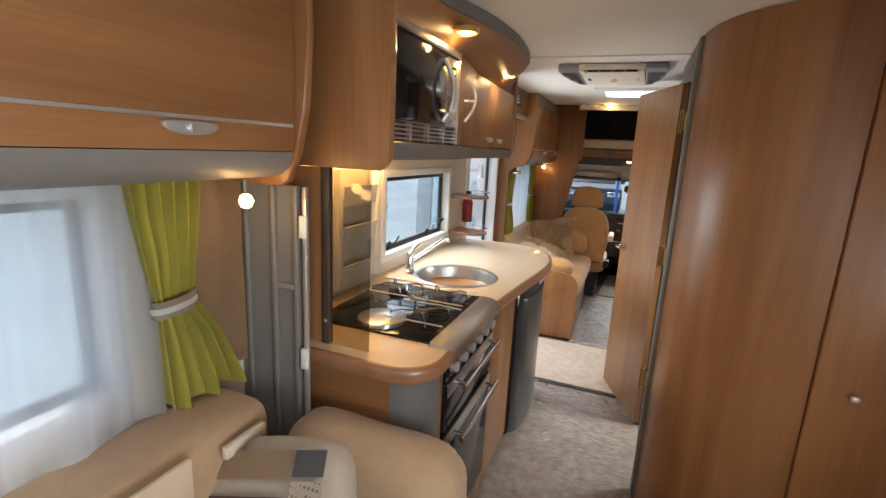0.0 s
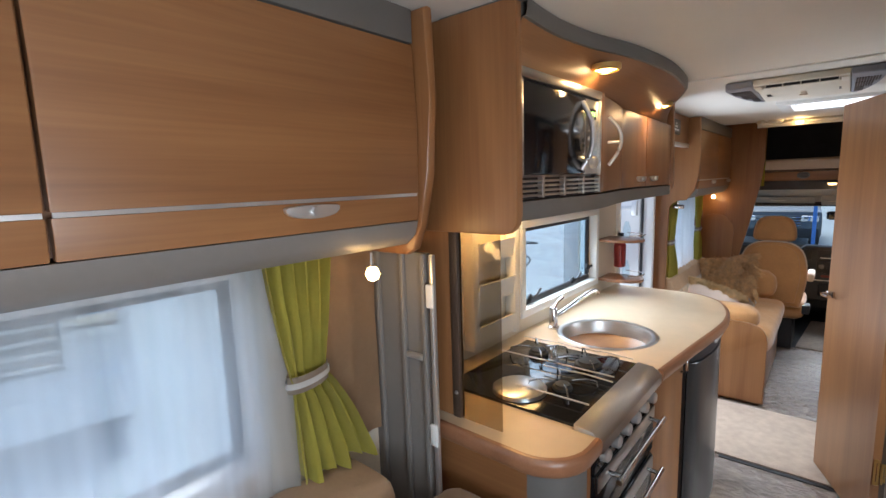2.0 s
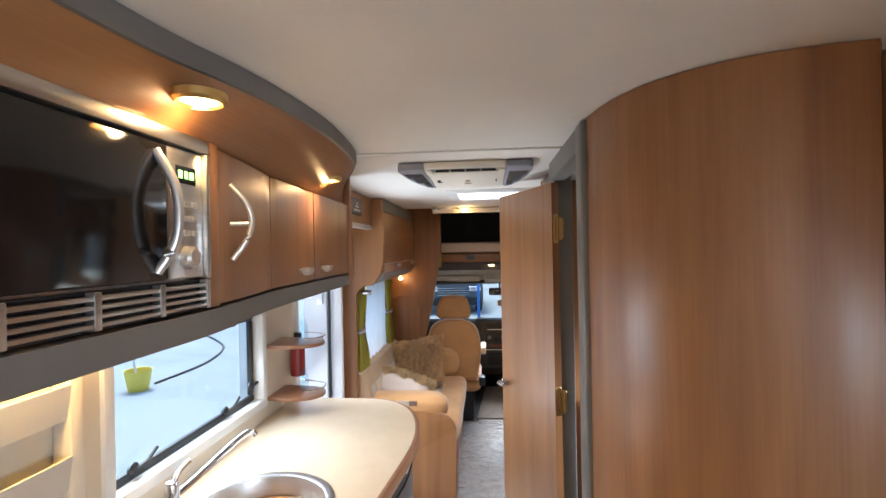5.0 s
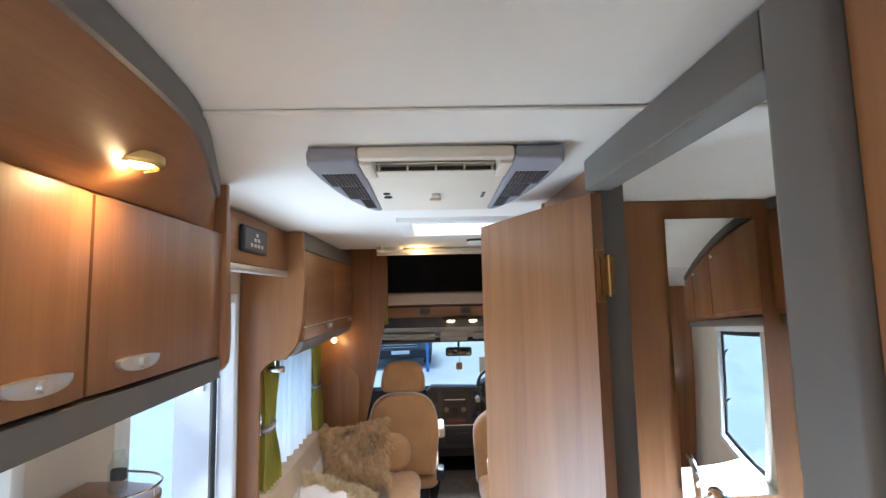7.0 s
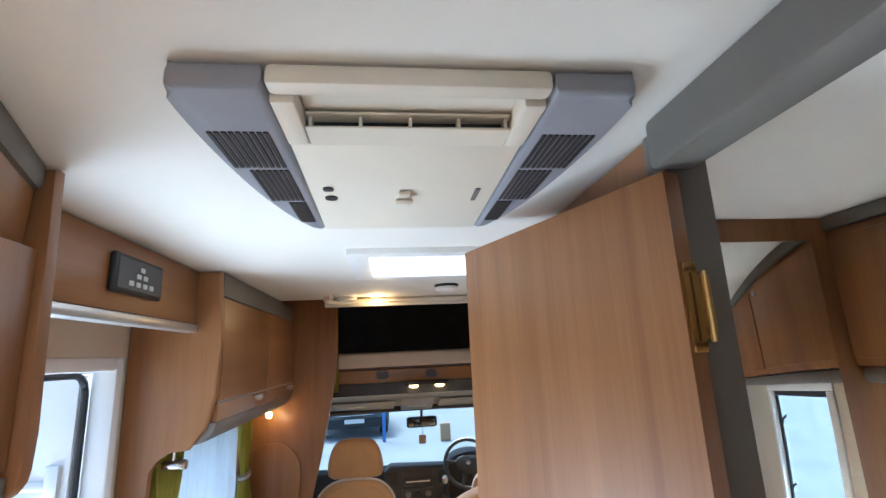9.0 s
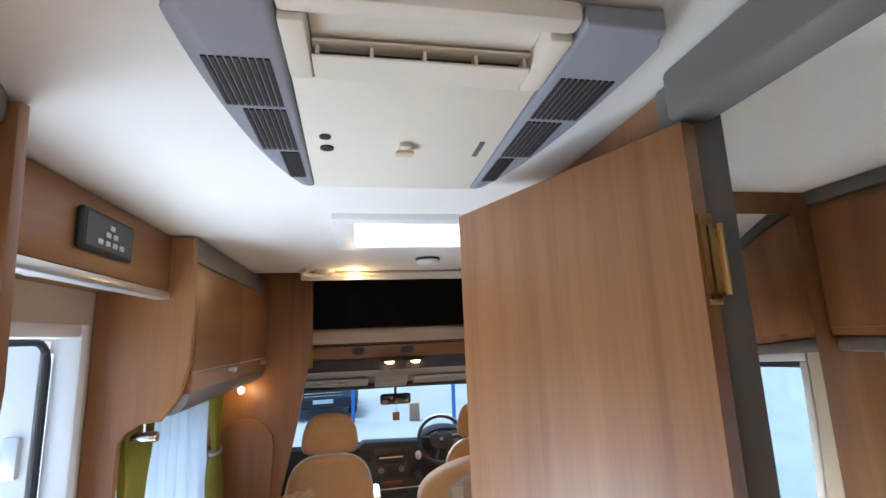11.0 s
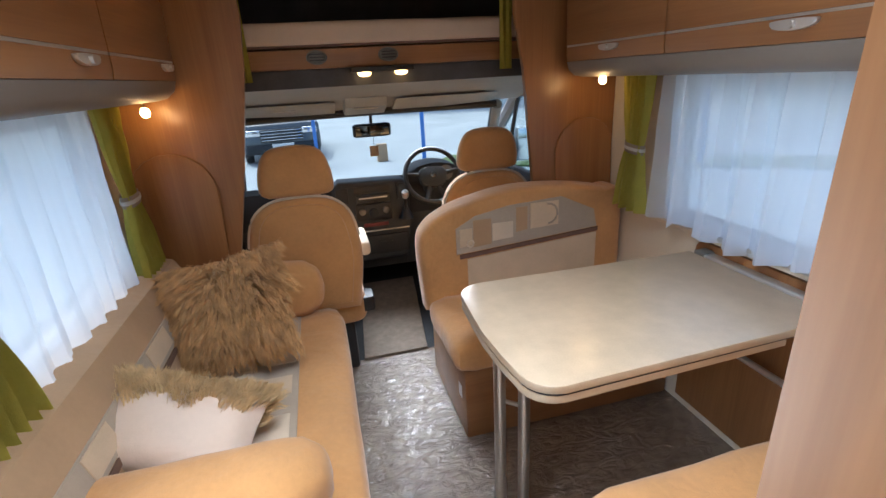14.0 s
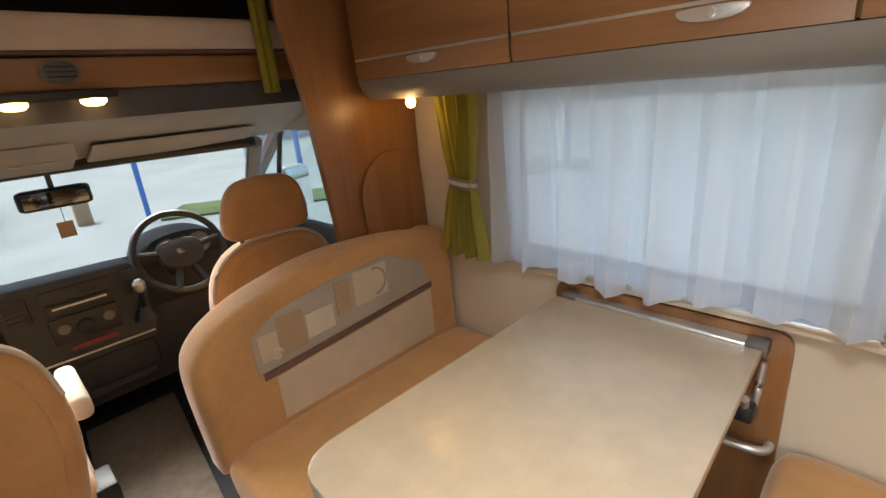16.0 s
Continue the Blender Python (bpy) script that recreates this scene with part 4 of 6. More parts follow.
for x, y, z in ((-0.545, 1.507, 1.874), (-0.618, 2.353, 1.868)):
    sp = thing("spotlight", (x, y, z), "round recessed halogen spotlight, lit warm", "lamp", "canopy spotlights")
    part("rim", lathe([(0.043, 0.002), (0.043, -0.010), (0.036, -0.015), (0.033, -0.006), (0.033, 0.002)], (x, y, z), 28), BRASS, sp)
    part("lens", lathe([(0.032, 0.0), (0.028, -0.011), (0.012, -0.015)], (x, y, z), 20), SPOT, sp, "glowing lens")
    down_lamp("spot_lamp", (x, y, z - 0.016), 1.6, 165, (-0.12, 0, -1))
    point_lamp("spot_spill", (x, y, z - 0.034), 0.16, 0.012)

mw = thing("microwave", (-0.76, 1.345, 1.51), "stainless steel microwave with a black glass door", "microwave")
part("body", box((-1.0, 1.085, 1.515), (-0.625, 1.608, 1.815)), BRUSHED, mw)
mf = bmesh.new()
for a, b in (((1.10, 1.797), (1.61, 1.822)), ((1.10, 1.568), (1.13, 1.797)), ((1.598, 1.568), (1.61, 1.797))):
    box((-0.624, a[0], a[1]), (-0.592, b[0], b[1]), 0.004, bm=mf)
part("surround", mf, BRUSHED, mw, "steel surround")
part("door", box((-0.623, 1.132, 1.572), (-0.598, 1.50, 1.794), 0.004), BLACK_GLASS, mw, "black glass door")
part("handle", ring_path(smooth_line([(-0.60, 1.475, 1.78), (-0.578, 1.487, 1.73), (-0.572, 1.49, 1.68), (-0.578, 1.487, 1.63), (-0.60, 1.475, 1.585)], 5), 0.008, 10), SATIN, mw, "bowed steel handle")
cp = part("control_panel", box((-0.623, 1.503, 1.572), (-0.600, 1.596, 1.794), 0.003), BRUSHED, mw)
part("display", box((-0.5998, 1.523, 1.735), (-0.5985, 1.575, 1.765)), BLACK_GLASS, cp)
for k, (a, b) in enumerate(((1.528, 1.538), (1.544, 1.552), (1.557, 1.569))):
    part("digit", box((-0.5984, a, 1.744), (-0.5976, b, 1.757)), LCD, cp, "green digit")
for z in (1.70, 1.675, 1.65):
    for y in (1.525, 1.548, 1.57):
        part("button", box((-0.5998, y - 0.008, z - 0.005), (-0.596, y + 0.008, z + 0.005), 0.0015), SATIN, cp)
part("dial", lathe([(0.02, 0), (0.019, 0.012), (0.014, 0.017), (0.004, 0.017)], (-0.60, 1.55, 1.608), 20, "x"), SATIN, cp)
part("grille_back", box((-0.623, 1.10, 1.512), (-0.612, 1.61, 1.566)), DARK, mw)
for z in (1.518, 1.530, 1.542, 1.554):
    part("grille_slat", box((-0.611, 1.102, z), (-0.596, 1.608, z + 0.006), 0.0015), BRUSHED, mw)
for y in (1.10, 1.225, 1.35, 1.475, 1.597):
    part("grille_bar", box((-0.610, y, 1.514), (-0.594, y + 0.012, 1.566), 0.002), BRUSHED, mw)

for z in (0.985, 1.205):
    cs = thing("corner_shelf", (-0.93, 2.76, z), "small rounded wooden shelf with a chrome rail", "shelf", "kitchen corner shelves")
    pts = [(-1.018, 2.68), (-0.92, 2.66)] + arc(-0.88, 2.76, 0.085, -70, 70, 8) + [(-0.92, 2.855), (-1.018, 2.86)]
    part("board", prism(pts, "z", z, z + 0.016, 0.004), WOOD_EDGE, cs)
    part("rail", ring_path([(x, y, z + 0.04) for x, y in pts[2:-1]], 0.003, 8), CHROME, cs, "chrome guard rail")
    part("post", ring_path([(-0.80, 2.76, z + 0.016), (-0.80, 2.76, z + 0.04)], 0.003, 8), CHROME, cs)
    b = lathe([(0.018, 0), (0.02, 0.01), (0.02, 0.06), (0.012, 0.075), (0.012, 0.09), (0.004, 0.091)], (-0.90, 2.79, z + 0.017), 16)
    solo("jar", b, PANE, "small clear glass jar on the corner shelf", "jar")
ex = thing("fire_extinguisher", (-0.955, 2.90, 1.03), "small red fire extinguisher on the wall by the entry", "extinguisher")
part("cylinder", lathe([(0.02, 0), (0.033, 0.006), (0.034, 0.13), (0.025, 0.155), (0.012, 0.165), (0.010, 0.18)], (-0.975, 2.905, 1.03), 20), RED, ex)
part("valve", box((-0.99, 2.895, 1.205), (-0.955, 2.915, 1.235), 0.005), DARK, ex)

# ---- lockers ----
def locker_run(name, s, xf, xw, bounds, zb, zt, label, grain, catches):
    """Overhead lockers along a side wall. s: +1 where the fronts face +x. bounds: the door edges along y."""
    y0, y1 = bounds[0], bounds[-1]
    t = thing(name, ((xf + xw) / 2, (y0 + y1) / 2, zb), label, "locker")
    X = lambda d: xf - s * d
    bx = lambda d0, d1: sorted((X(d0), X(d1)))
    x0, x1 = sorted((X(0.022), xw + s * 0.002))
    part("body", box((x0, y0, zb + 0.01), (x1, y1, zt)), WOOD_Y, t)
    for a, b in zip(bounds, bounds[1:]):
        zm = zb + 0.066
        line = [(X(0.0), zb + 0.006), (X(-0.004), zb + 0.03), (X(-0.006), zm - 0.004)]
        low = prism(line + [(X(0.02), zm - 0.004), (X(0.02), zb + 0.006)], "y", a + 0.003, b - 0.003, 0.002)
        dr = part("door", prism([(X(-0.006), zm + 0.004), (X(-0.010), (zm + zt) / 2), (X(-0.002), zt - 0.004), (X(0.02), zt - 0.004), (X(0.02), zm + 0.004)], "y", a + 0.003, b - 0.003, 0.002), grain, t)
        part("lower_rail", low, grain, dr)
        g0, g1 = bx(0.001, -0.0045)
        part("inlay", box((g0, a + 0.005, zm - 0.0035), (g1, b - 0.005, zm + 0.0035)), SATIN, dr, "thin silver inlay")
        for c in catches:
            if a < c < b:
                part("handle", oval_handle(X(-0.005), c, zb + 0.042, s), SATIN, dr, "lens-shaped satin handle")
    pel = [(X(0.0), zb + 0.004), (X(0.012), zb - 0.03), (X(0.04), zb - 0.054), (X(0.08), zb - 0.062), (xw + s * 0.002, zb - 0.062), (xw + s * 0.002, zb + 0.004)]
    part("pelmet", prism(pel, "y", y0, y1), GREY_SOFT, t, "warm grey curved pelmet")
    c0, c1 = bx(-0.002, 0.05)
    part("top_trim", box((c0, y0, zt + 0.001), (c1, y1, TOP - 0.003), 0.003), GREY, t, "grey cornice strip")
    return t


def end_bulb(x, y, z):
    lamp = thing("pelmet_bulb", (x, y, z), "small round bulb glowing under the locker pelmet", "lamp", "pelmet bulbs")
    part("stem", ring_path([(x, y, z + 0.05), (x, y, z + 0.016)], 0.005, 8), CHROME, lamp)
    part("bulb", lathe([(0.004, -0.017), (0.012, -0.013), (0.017, 0.0), (0.012, 0.013), (0.005, 0.017)], (x, y, z), 16), BULB, lamp, "glowing bulb")
    point_lamp("bulb_lamp", (x + (0.03 if x < 0 else -0.03), y - 0.01, z - 0.02), 0.14, 0.018)


locker_run("rear_lockers", 1, -0.78, XL, (-1.7, -1.05, -0.39, 0.27, 0.955), 1.468, 1.872, "pear-wood overhead lockers above the rear lounge", WOOD_Y, (-0.72, -0.06, 0.655))
solo("locker_end_panel", prism([(XL + 0.002, TOP - 0.004), (-0.74, TOP - 0.004), (-0.735, 1.75), (-0.745, 1.58), (-0.775, 1.46), (-0.80, 1.40), (-0.83, 1.385), (XL + 0.002, 1.385)], "y", 0.957, 0.982, 0.006), WOOD_Z, "curved wooden end panel of the rear lockers", "panel")
end_bulb(-0.835, 0.851, 1.355)
locker_run("sofa_lockers", 1, -0.745, XL, (3.765, 4.38, 4.965), 1.455, 1.865, "pear-wood overhead lockers above the side sofa", WOOD_Y, (4.23, 4.86))
end_bulb(-0.845, 4.88, 1.36)
locker_run("dinette_lockers", -1, 0.83, XR, (3.225, 3.72, 4.36, 4.985), 1.448, 1.88, "pear-wood overhead lockers above the dinette", WOOD_Y, (3.92, 4.66))
end_bulb(0.915, 4.83, 1.372)
solo("right_rear_lockers", prism([(0.80, TOP - 0.004), (0.80, 1.55), (0.86, 1.40), (XR - 0.002, 1.40), (XR - 0.002, TOP - 0.004)], "y", REAR + 0.01, 1.60), WOOD_Y, "pear-wood overhead lockers in the rear lounge", "locker")


# ---- curtains ----
def tied_curtain(x, zt, zb, s, top, tie, low, wz, seedling, slope=0.0):
    """A tied curtain on a side wall. top, tie, low: its extent along y at the rail, the tie-back and the hem."""
    c = thing("curtain", (x, (top[0] + top[1]) / 2, zb), "lime green curtain gathered in a cream tie-back", "curtain", "lime curtains")
    bm = bmesh.new()
    rows, cols, folds = 26, 56, 6
    grid = []
    for j in range(rows + 1):
        v = j / rows
        line = []
        for i in range(cols + 1):
            u = i / cols
            bottom = zb + slope * (u - 0.5) + 0.012 * math.sin(u * folds * 3.1 + seedling)
            z = zt + (bottom - zt) * v
            if z > wz:
                k = ((z - wz) / (zt - wz)) ** 0.75
                a, b = tie[0] + (top[0] - tie[0]) * k, tie[1] + (top[1] - tie[1]) * k
                amp = 0.010 + 0.010 * k
            else:
                k = min(1.0, ((wz - z) / (wz - zb)) ** 0.7)
                a, b = tie[0] + (low[0] - tie[0]) * k, tie[1] + (low[1] - tie[1]) * k
                amp = 0.012 + 0.016 * k
            ph = folds * math.tau * u + 0.9 * math.sin(4 * u + seedling) + 0.35 * math.sin(5 * v + seedling)
            d = amp * (math.sin(ph) + 0.3 * math.sin(2.1 * ph + seedling)) + 0.007 * noise.noise((u * 5, v * 5, seedling))
            line.append(bm.verts.new((x + s * d, a + (b - a) * u, z)))
        grid.append(line)
    for j in range(rows):
        for i in range(cols):
            bm.faces.new((grid[j][i], grid[j][i + 1], grid[j + 1][i + 1], grid[j + 1][i]))
    bmesh.ops.solidify(bm, geom=list(bm.faces), thickness=0.0015)
    part("drape", bm, LIME, c)
    yc, hw = (tie[0] + tie[1]) / 2, abs(tie[1] - tie[0]) / 2 + 0.006

    def band(half, out):
        tb = bmesh.new()
        pts = [(x + out * math.sin(a), yc + (hw + out - 0.026) * math.cos(a)) for a in [k * math.tau / 24 for k in range(24)]]
        ring = [[tb.verts.new((px, py, wz + dz + (py - yc) * 0.12)) for dz in (-half, half)] for px, py in pts]
        for k in range(24):
            a, b = ring[k], ring[(k + 1) % 24]
            tb.faces.new((a[0], a[1], b[1], b[0]))
        bmesh.ops.solidify(tb, geom=list(tb.faces), thickness=0.002)
        return tb

    tie_band = part("tie_back", band(0.020, 0.026), SUEDE_GREY, c, "taupe tie-back")
    part("ribbon", band(0.007, 0.030), PAPER, tie_band, "white ribbon stripe")
    return c


def net_curtain(x, y0, y1, zt, zb, s, folds, seedling, hem=None, deep=0.012, material=NET):
    return solo("net_curtain", cloth((x, y0), (x, y1), zt, zb, deep, folds, (s, 0), 12, None, hem, seedling), material, "sheer white net curtain over the window", "curtain", group="net curtains")


net_curtain(-0.955, -0.75, 0.69, 1.40, 0.822, 1, 7, 0.3, None, 0.02, NET_SHEER)
tied_curtain(-0.935, 1.40, 0.868, 1, (0.63, 0.81), (0.677, 0.772), (0.685, 0.91), 1.124, 1.0)
net_curtain(-0.955, 4.0, 4.72, 1.385, 0.77, 1, 8, 2.1, lambda u: 0.03 * math.sin(9 * u))
tied_curtain(-0.94, 1.385, 0.76, 1, (3.80, 4.0), (3.84, 3.95), (3.80, 4.03), 1.07, 2.0)
tied_curtain(-0.945, 1.385, 0.77, 1, (4.72, 4.90), (4.77, 4.87), (4.72, 4.93), 1.08, 3.0)
net_curtain(1.05, 3.60, 4.60, 1.38, 0.822, -1, 7, 4.4, lambda u: -0.028 * (u > 0.86) + 0.03 * math.sin(7 * u + 0.6) * (1 if u > 0.3 else 0.3), 0.032)
tied_curtain(1.015, 1.385, 0.83, -1, (4.634, 4.82), (4.665, 4.768), (4.63, 4.834), 1.095, 5.0)
tied_curtain(1.05, 1.385, 0.84, -1, (3.42, 3.59), (3.45, 3.56), (3.42, 3.60), 1.095, 6.0)
solo("window_blind", cloth((-0.985, 0.70), (-0.985, 0.984), 1.40, 0.868, 0.003, 3, (1, 0), 8), LEDGE, "plain beige fabric panel beside the curtain", "blind")
gp = thing("folding_screen", (-0.85, 0.99, 0.60), "grey pleated screen in aluminium rails beside the kitchen", "screen")
part("panel", box((-1.018, 1.002, 0.60), (-0.80, 1.014, 1.384)), GREY_SOFT, gp)
for x in (-0.985, -0.89, -0.815, -0.785):
    part("rail", box((x, 0.988, 0.58), (x + 0.014, 1.001, 1.384), 0.003), GREY_SOFT if x < -0.8 else SATIN, gp, "aluminium rail")
part("cross_rail", box((-0.876, 0.990, 1.10), (-0.8155, 1.0005, 1.116), 0.003), SATIN, gp, "aluminium cross rail")
for z in (1.25, 0.88):
    part("clip", box((-0.79, 0.980, z), (-0.765, 0.9875, z + 0.06), 0.003), WHITE, gp, "white clip")


# ---- rear lounge ----
def flat_patch(x, y0, y1, z0, z1):
    return box((x, y0, z0), (x + 0.004, y1, z1), 0.0015, 1)


rs = thing("rear_sofa", (-0.6, -0.2, 0.0), "tan rear lounge sofa with a padded backrest", "sofa")
part("base", box((-1.01, -1.7, 0.0), (-0.40, 0.86, 0.36), 0.01), WOOD_Z, rs)
part("seat_cushion", soft((-0.99, -1.69, 0.362), (-0.36, 0.87, 0.50), 0.05), SUEDE, rs)
bk = part("backrest", soft((-1.0, -1.69, 0.505), (-0.775, 0.865, 0.865), 0.06, 9, 0.005), LEDGE, rs)
part("patch", box((-0.768, 0.28, 0.72), (-0.757, 0.60, 0.86), 0.004), SUEDE_LIGHT, bk)
part("patch", box((-0.767, -0.05, 0.60), (-0.756, 0.27, 0.80), 0.004), SUEDE_GREY, bk)
part("patch", box((-0.767, 0.68, 0.80), (-0.752, 0.80, 0.83), 0.003), RIBBON, bk)
part("motif", ring_path([(-0.754, 0.44 + 0.06 * math.cos(a * 0.31), 0.74 + 0.06 * math.sin(a * 0.31)) for a in range(14)], 0.005, 6), SUEDE_GREY, bk)
part("end_cushion", soft((-0.80, 0.895, 0.505), (-0.30, 1.065, 0.755), 0.075, 13, 0.010, None, 0.015), SUEDE_BEIGE, rs)
pw = thing("scatter_cushion", (-0.58, 0.66, 0.50), "patchwork scatter cushion in cream, taupe and brown", "cushion")
lean = pose(-0.64, 0.665, 0.655, -36, -17, 2)


def on_cushion(bm):
    for v in bm.verts:
        v.co = lean @ v.co
    return bm


cover = part("cover", on_cushion(soft((-0.20, -0.055, -0.19), (0.20, 0.055, 0.19), 0.05, 11, 0.006, None, 0.02)), SUEDE_GREY, pw)
for a0, a1, b0, b1, mt in ((-0.185, -0.12, 0.09, 0.172, RIBBON), (-0.115, 0.10, 0.115, 0.172, SUEDE_BEIGE), (0.11, 0.185, 0.12, 0.172, GREY), (0.11, 0.185, 0.04, 0.112, DOTS), (-0.185, 0.10, -0.02, 0.082, SUEDE_BROWN), (0.11, 0.185, -0.03, 0.032, SUEDE_BROWN)):
    q = bmesh.new()
    n = 6
    rowsv = [[q.verts.new((a0 + (a1 - a0) * i / n, -0.079 + 0.30 * ((a0 + (a1 - a0) * i / n) ** 2 + (b0 + (b1 - b0) * j / n) ** 2) , b0 + (b1 - b0) * j / n)) for i in range(n + 1)] for j in range(n + 1)]
    for j in range(n):
        for i in range(n):
            q.faces.new((rowsv[j][i], rowsv[j][i + 1], rowsv[j + 1][i + 1], rowsv[j + 1][i]))
    bmesh.ops.solidify(q, geom=list(q.faces), thickness=0.004)
    part("patch", on_cushion(q), mt, pw)
rr = thing("rear_sofa", (0.75, -0.2, 0.0), "tan rear lounge sofa opposite", "sofa")
part("base", box((0.55, -1.7, 0.0), (1.11, 1.40, 0.36), 0.01), WOOD_Z, rr)
part("seat_cushion", soft((0.50, -1.69, 0.362), (1.10, 1.40, 0.50), 0.05), SUEDE, rr)

# ---- entry ----
ed = thing("door_2", (-1.04, 3.63, 0.0), "white entry door standing open outwards, with a window", "door", "", "structure")
jm = bmesh.new()
y0, y1, z0, z1 = ENTRY
for a, b in (((y0 - 0.035, z0), (y0 + 0.004, z1 + 0.035)), ((y1 - 0.004, z0), (y1 + 0.035, z1 + 0.035)), ((y0 + 0.0045, z1 - 0.004), (y1 - 0.0045, z1 + 0.035))):
    box((XL - 0.05, a[0], a[1]), (XL + 0.02, b[0], b[1]), 0.008, bm=jm)
part("door_frame", jm, WHITE, ed, "white door frame")
rub = [(XL - 0.056, y0 + 0.012, z0 + 0.02)] + [(XL - 0.056, a, b) for a, b in arc(y0 + 0.072, z1 - 0.072, 0.06, 180, 90, 5)] + [(XL - 0.056, a, b) for a, b in arc(y1 - 0.072, z1 - 0.072, 0.06, 90, 0, 5)] + [(XL - 0.056, y1 - 0.012, z0 + 0.02)]
part("door_seal", ring_path(rub, 0.010, 8), RUBBER, ed, "black rubber seal")
hinge, swing = Vector((-1.09, 3.64, 0)), radians(172)
dirn = Vector((math.cos(swing), math.sin(swing), 0))
nrm = Vector((dirn.y, -dirn.x, 0))


def leaf(s0, s1, t0, t1, z0, z1, bev=0.004, bm=None):
    q = box((s0, t0, z0), (s1, t1, z1), bev)
    for v in q.verts:
        v.co = hinge + dirn * v.co.x + Vector((-dirn.y, dirn.x, 0)) * v.co.y * -1 + Vector((0, 0, v.co.z))
    return q


fl = leaf(0.0, 0.16, 0, 0.035, -0.04, 1.63)
lf = part("door_leaf", fl, WHITE, ed)
part("door_leaf", leaf(0.50, 0.64, 0, 0.035, -0.04, 1.63), WHITE, ed)
part("door_leaf", leaf(0.161, 0.499, 0, 0.035, -0.04, 0.80), WHITE, ed)
part("door_leaf", leaf(0.161, 0.499, 0, 0.035, 1.46, 1.63), WHITE, ed)
part("pane", leaf(0.161, 0.499, 0.012, 0.018, 0.801, 1.459, 0.0), PANE, ed).visible_shadow = False
part("stay", leaf(0.06, 0.20, -0.012, -0.001, 1.32, 1.345, 0.003), SATIN, lf, "metal door stay")
part("stay_plate", leaf(0.02, 0.06, -0.014, -0.001, 1.28, 1.385, 0.003), SATIN, lf)

hd = thing("entry_header", (-0.92, 3.4, 1.75), "pear-wood fascia over the entry with an aluminium light strip", "panel")
part("fascia", box((-0.835, 2.875, 1.772), (-0.815, 3.735, TOP - 0.004), 0.003), WOOD_Y, hd)
part("soffit", box((XL + 0.002, 2.875, 1.772), (-0.836, 3.735, 1.79)), WOOD_Y, hd)
part("light_strip", box((-0.85, 2.875, 1.745), (-0.808, 3.735, 1.770), 0.005), SATIN, hd, "aluminium strip")
part("downlight", lathe([(0.035, 0.02), (0.035, 0.0), (0.028, -0.004), (0.01, -0.004)], (-0.90, 3.28, 1.766), 20), AC_WHITE, hd, "round cream downlight")
cp = thing("control_panel", (-0.812, 3.33, 1.81), "dark grey control panel with rows of buttons over the entry", "control panel")
part("case", box((-0.8145, 3.22, 1.812), (-0.798, 3.45, 1.905), 0.008, 3), DARK, cp)
part("face", box((-0.7978, 3.232, 1.822), (-0.7965, 3.438, 1.895), 0.0005, 1), surface("dark_blue_grey_face", (0.045, 0.05, 0.058), 0.4), cp)
for row, z in ((4, 1.838), (2, 1.858), (1, 1.876)):
    for k in range(row):
        y = 3.335 + (k - (row - 1) / 2) * 0.032
        part("button", box((-0.7964, y - 0.010, z - 0.006), (-0.794, y + 0.010, z + 0.006), 0.002), LABEL, cp, "pale button")

arch = [(XL + 0.002, TOP - 0.004), (-0.745, TOP - 0.004), (-0.735, 1.72), (-0.74, 1.55), (-0.765, 1.45), (-0.815, 1.385)] + arc(-0.875, 1.33, 0.05, 90, 180, 5) + [(-0.928, 1.2), (-0.932, 0.72)] + arc(-0.862, 0.645, 0.07, 180, 270, 5) + [(-0.55, 0.572)] + arc(-0.40, 0.462, 0.105, 90, 0, 6) + [(-0.295, 0.02), (XL + 0.002, 0.02)]
solo("sofa_end_panel", prism(arch, "y", 3.738, 3.764, 0.008, 3), WOOD_Z, "shaped wooden partition with a large rounded cut-out", "partition", "structure")
rl = thing("reading_lamp", (-0.87, 3.79, 1.33), "small chrome reading lamp under the locker", "lamp")
part("stem", ring_path([(-0.88, 3.80, 1.378), (-0.88, 3.80, 1.34)], 0.006, 8), CHROME, rl)
part("head", lathe([(0.014, -0.035), (0.016, -0.03), (0.016, 0.03), (0.014, 0.035)], (-0.875, 3.80, 1.335), 14, "x"), CHROME, rl)

# ---- side sofa ----
so = thing("side_sofa", (-0.62, 4.35, 0.0), "tan suede side sofa with patchwork seat and backrest", "sofa")
part("base", box((-1.01, 3.766, 0.0), (-0.315, 4.93, 0.34), 0.012), WOOD_Y, so)
st = part("seat_cushion", soft((-0.99, 3.77, 0.342), (-0.275, 4.93, 0.505), 0.065, 9, 0.006), SUEDE, so)
bs = part("backrest", prism([(XL + 0.003, 0.50), (-0.80, 0.50), (-0.86, 0.72), (-0.90, 0.80), (-0.95, 0.815), (XL + 0.003, 0.815)], "y", 3.767, 4.94, 0.008, 3), LEDGE, so, "beige padded backrest ledge")


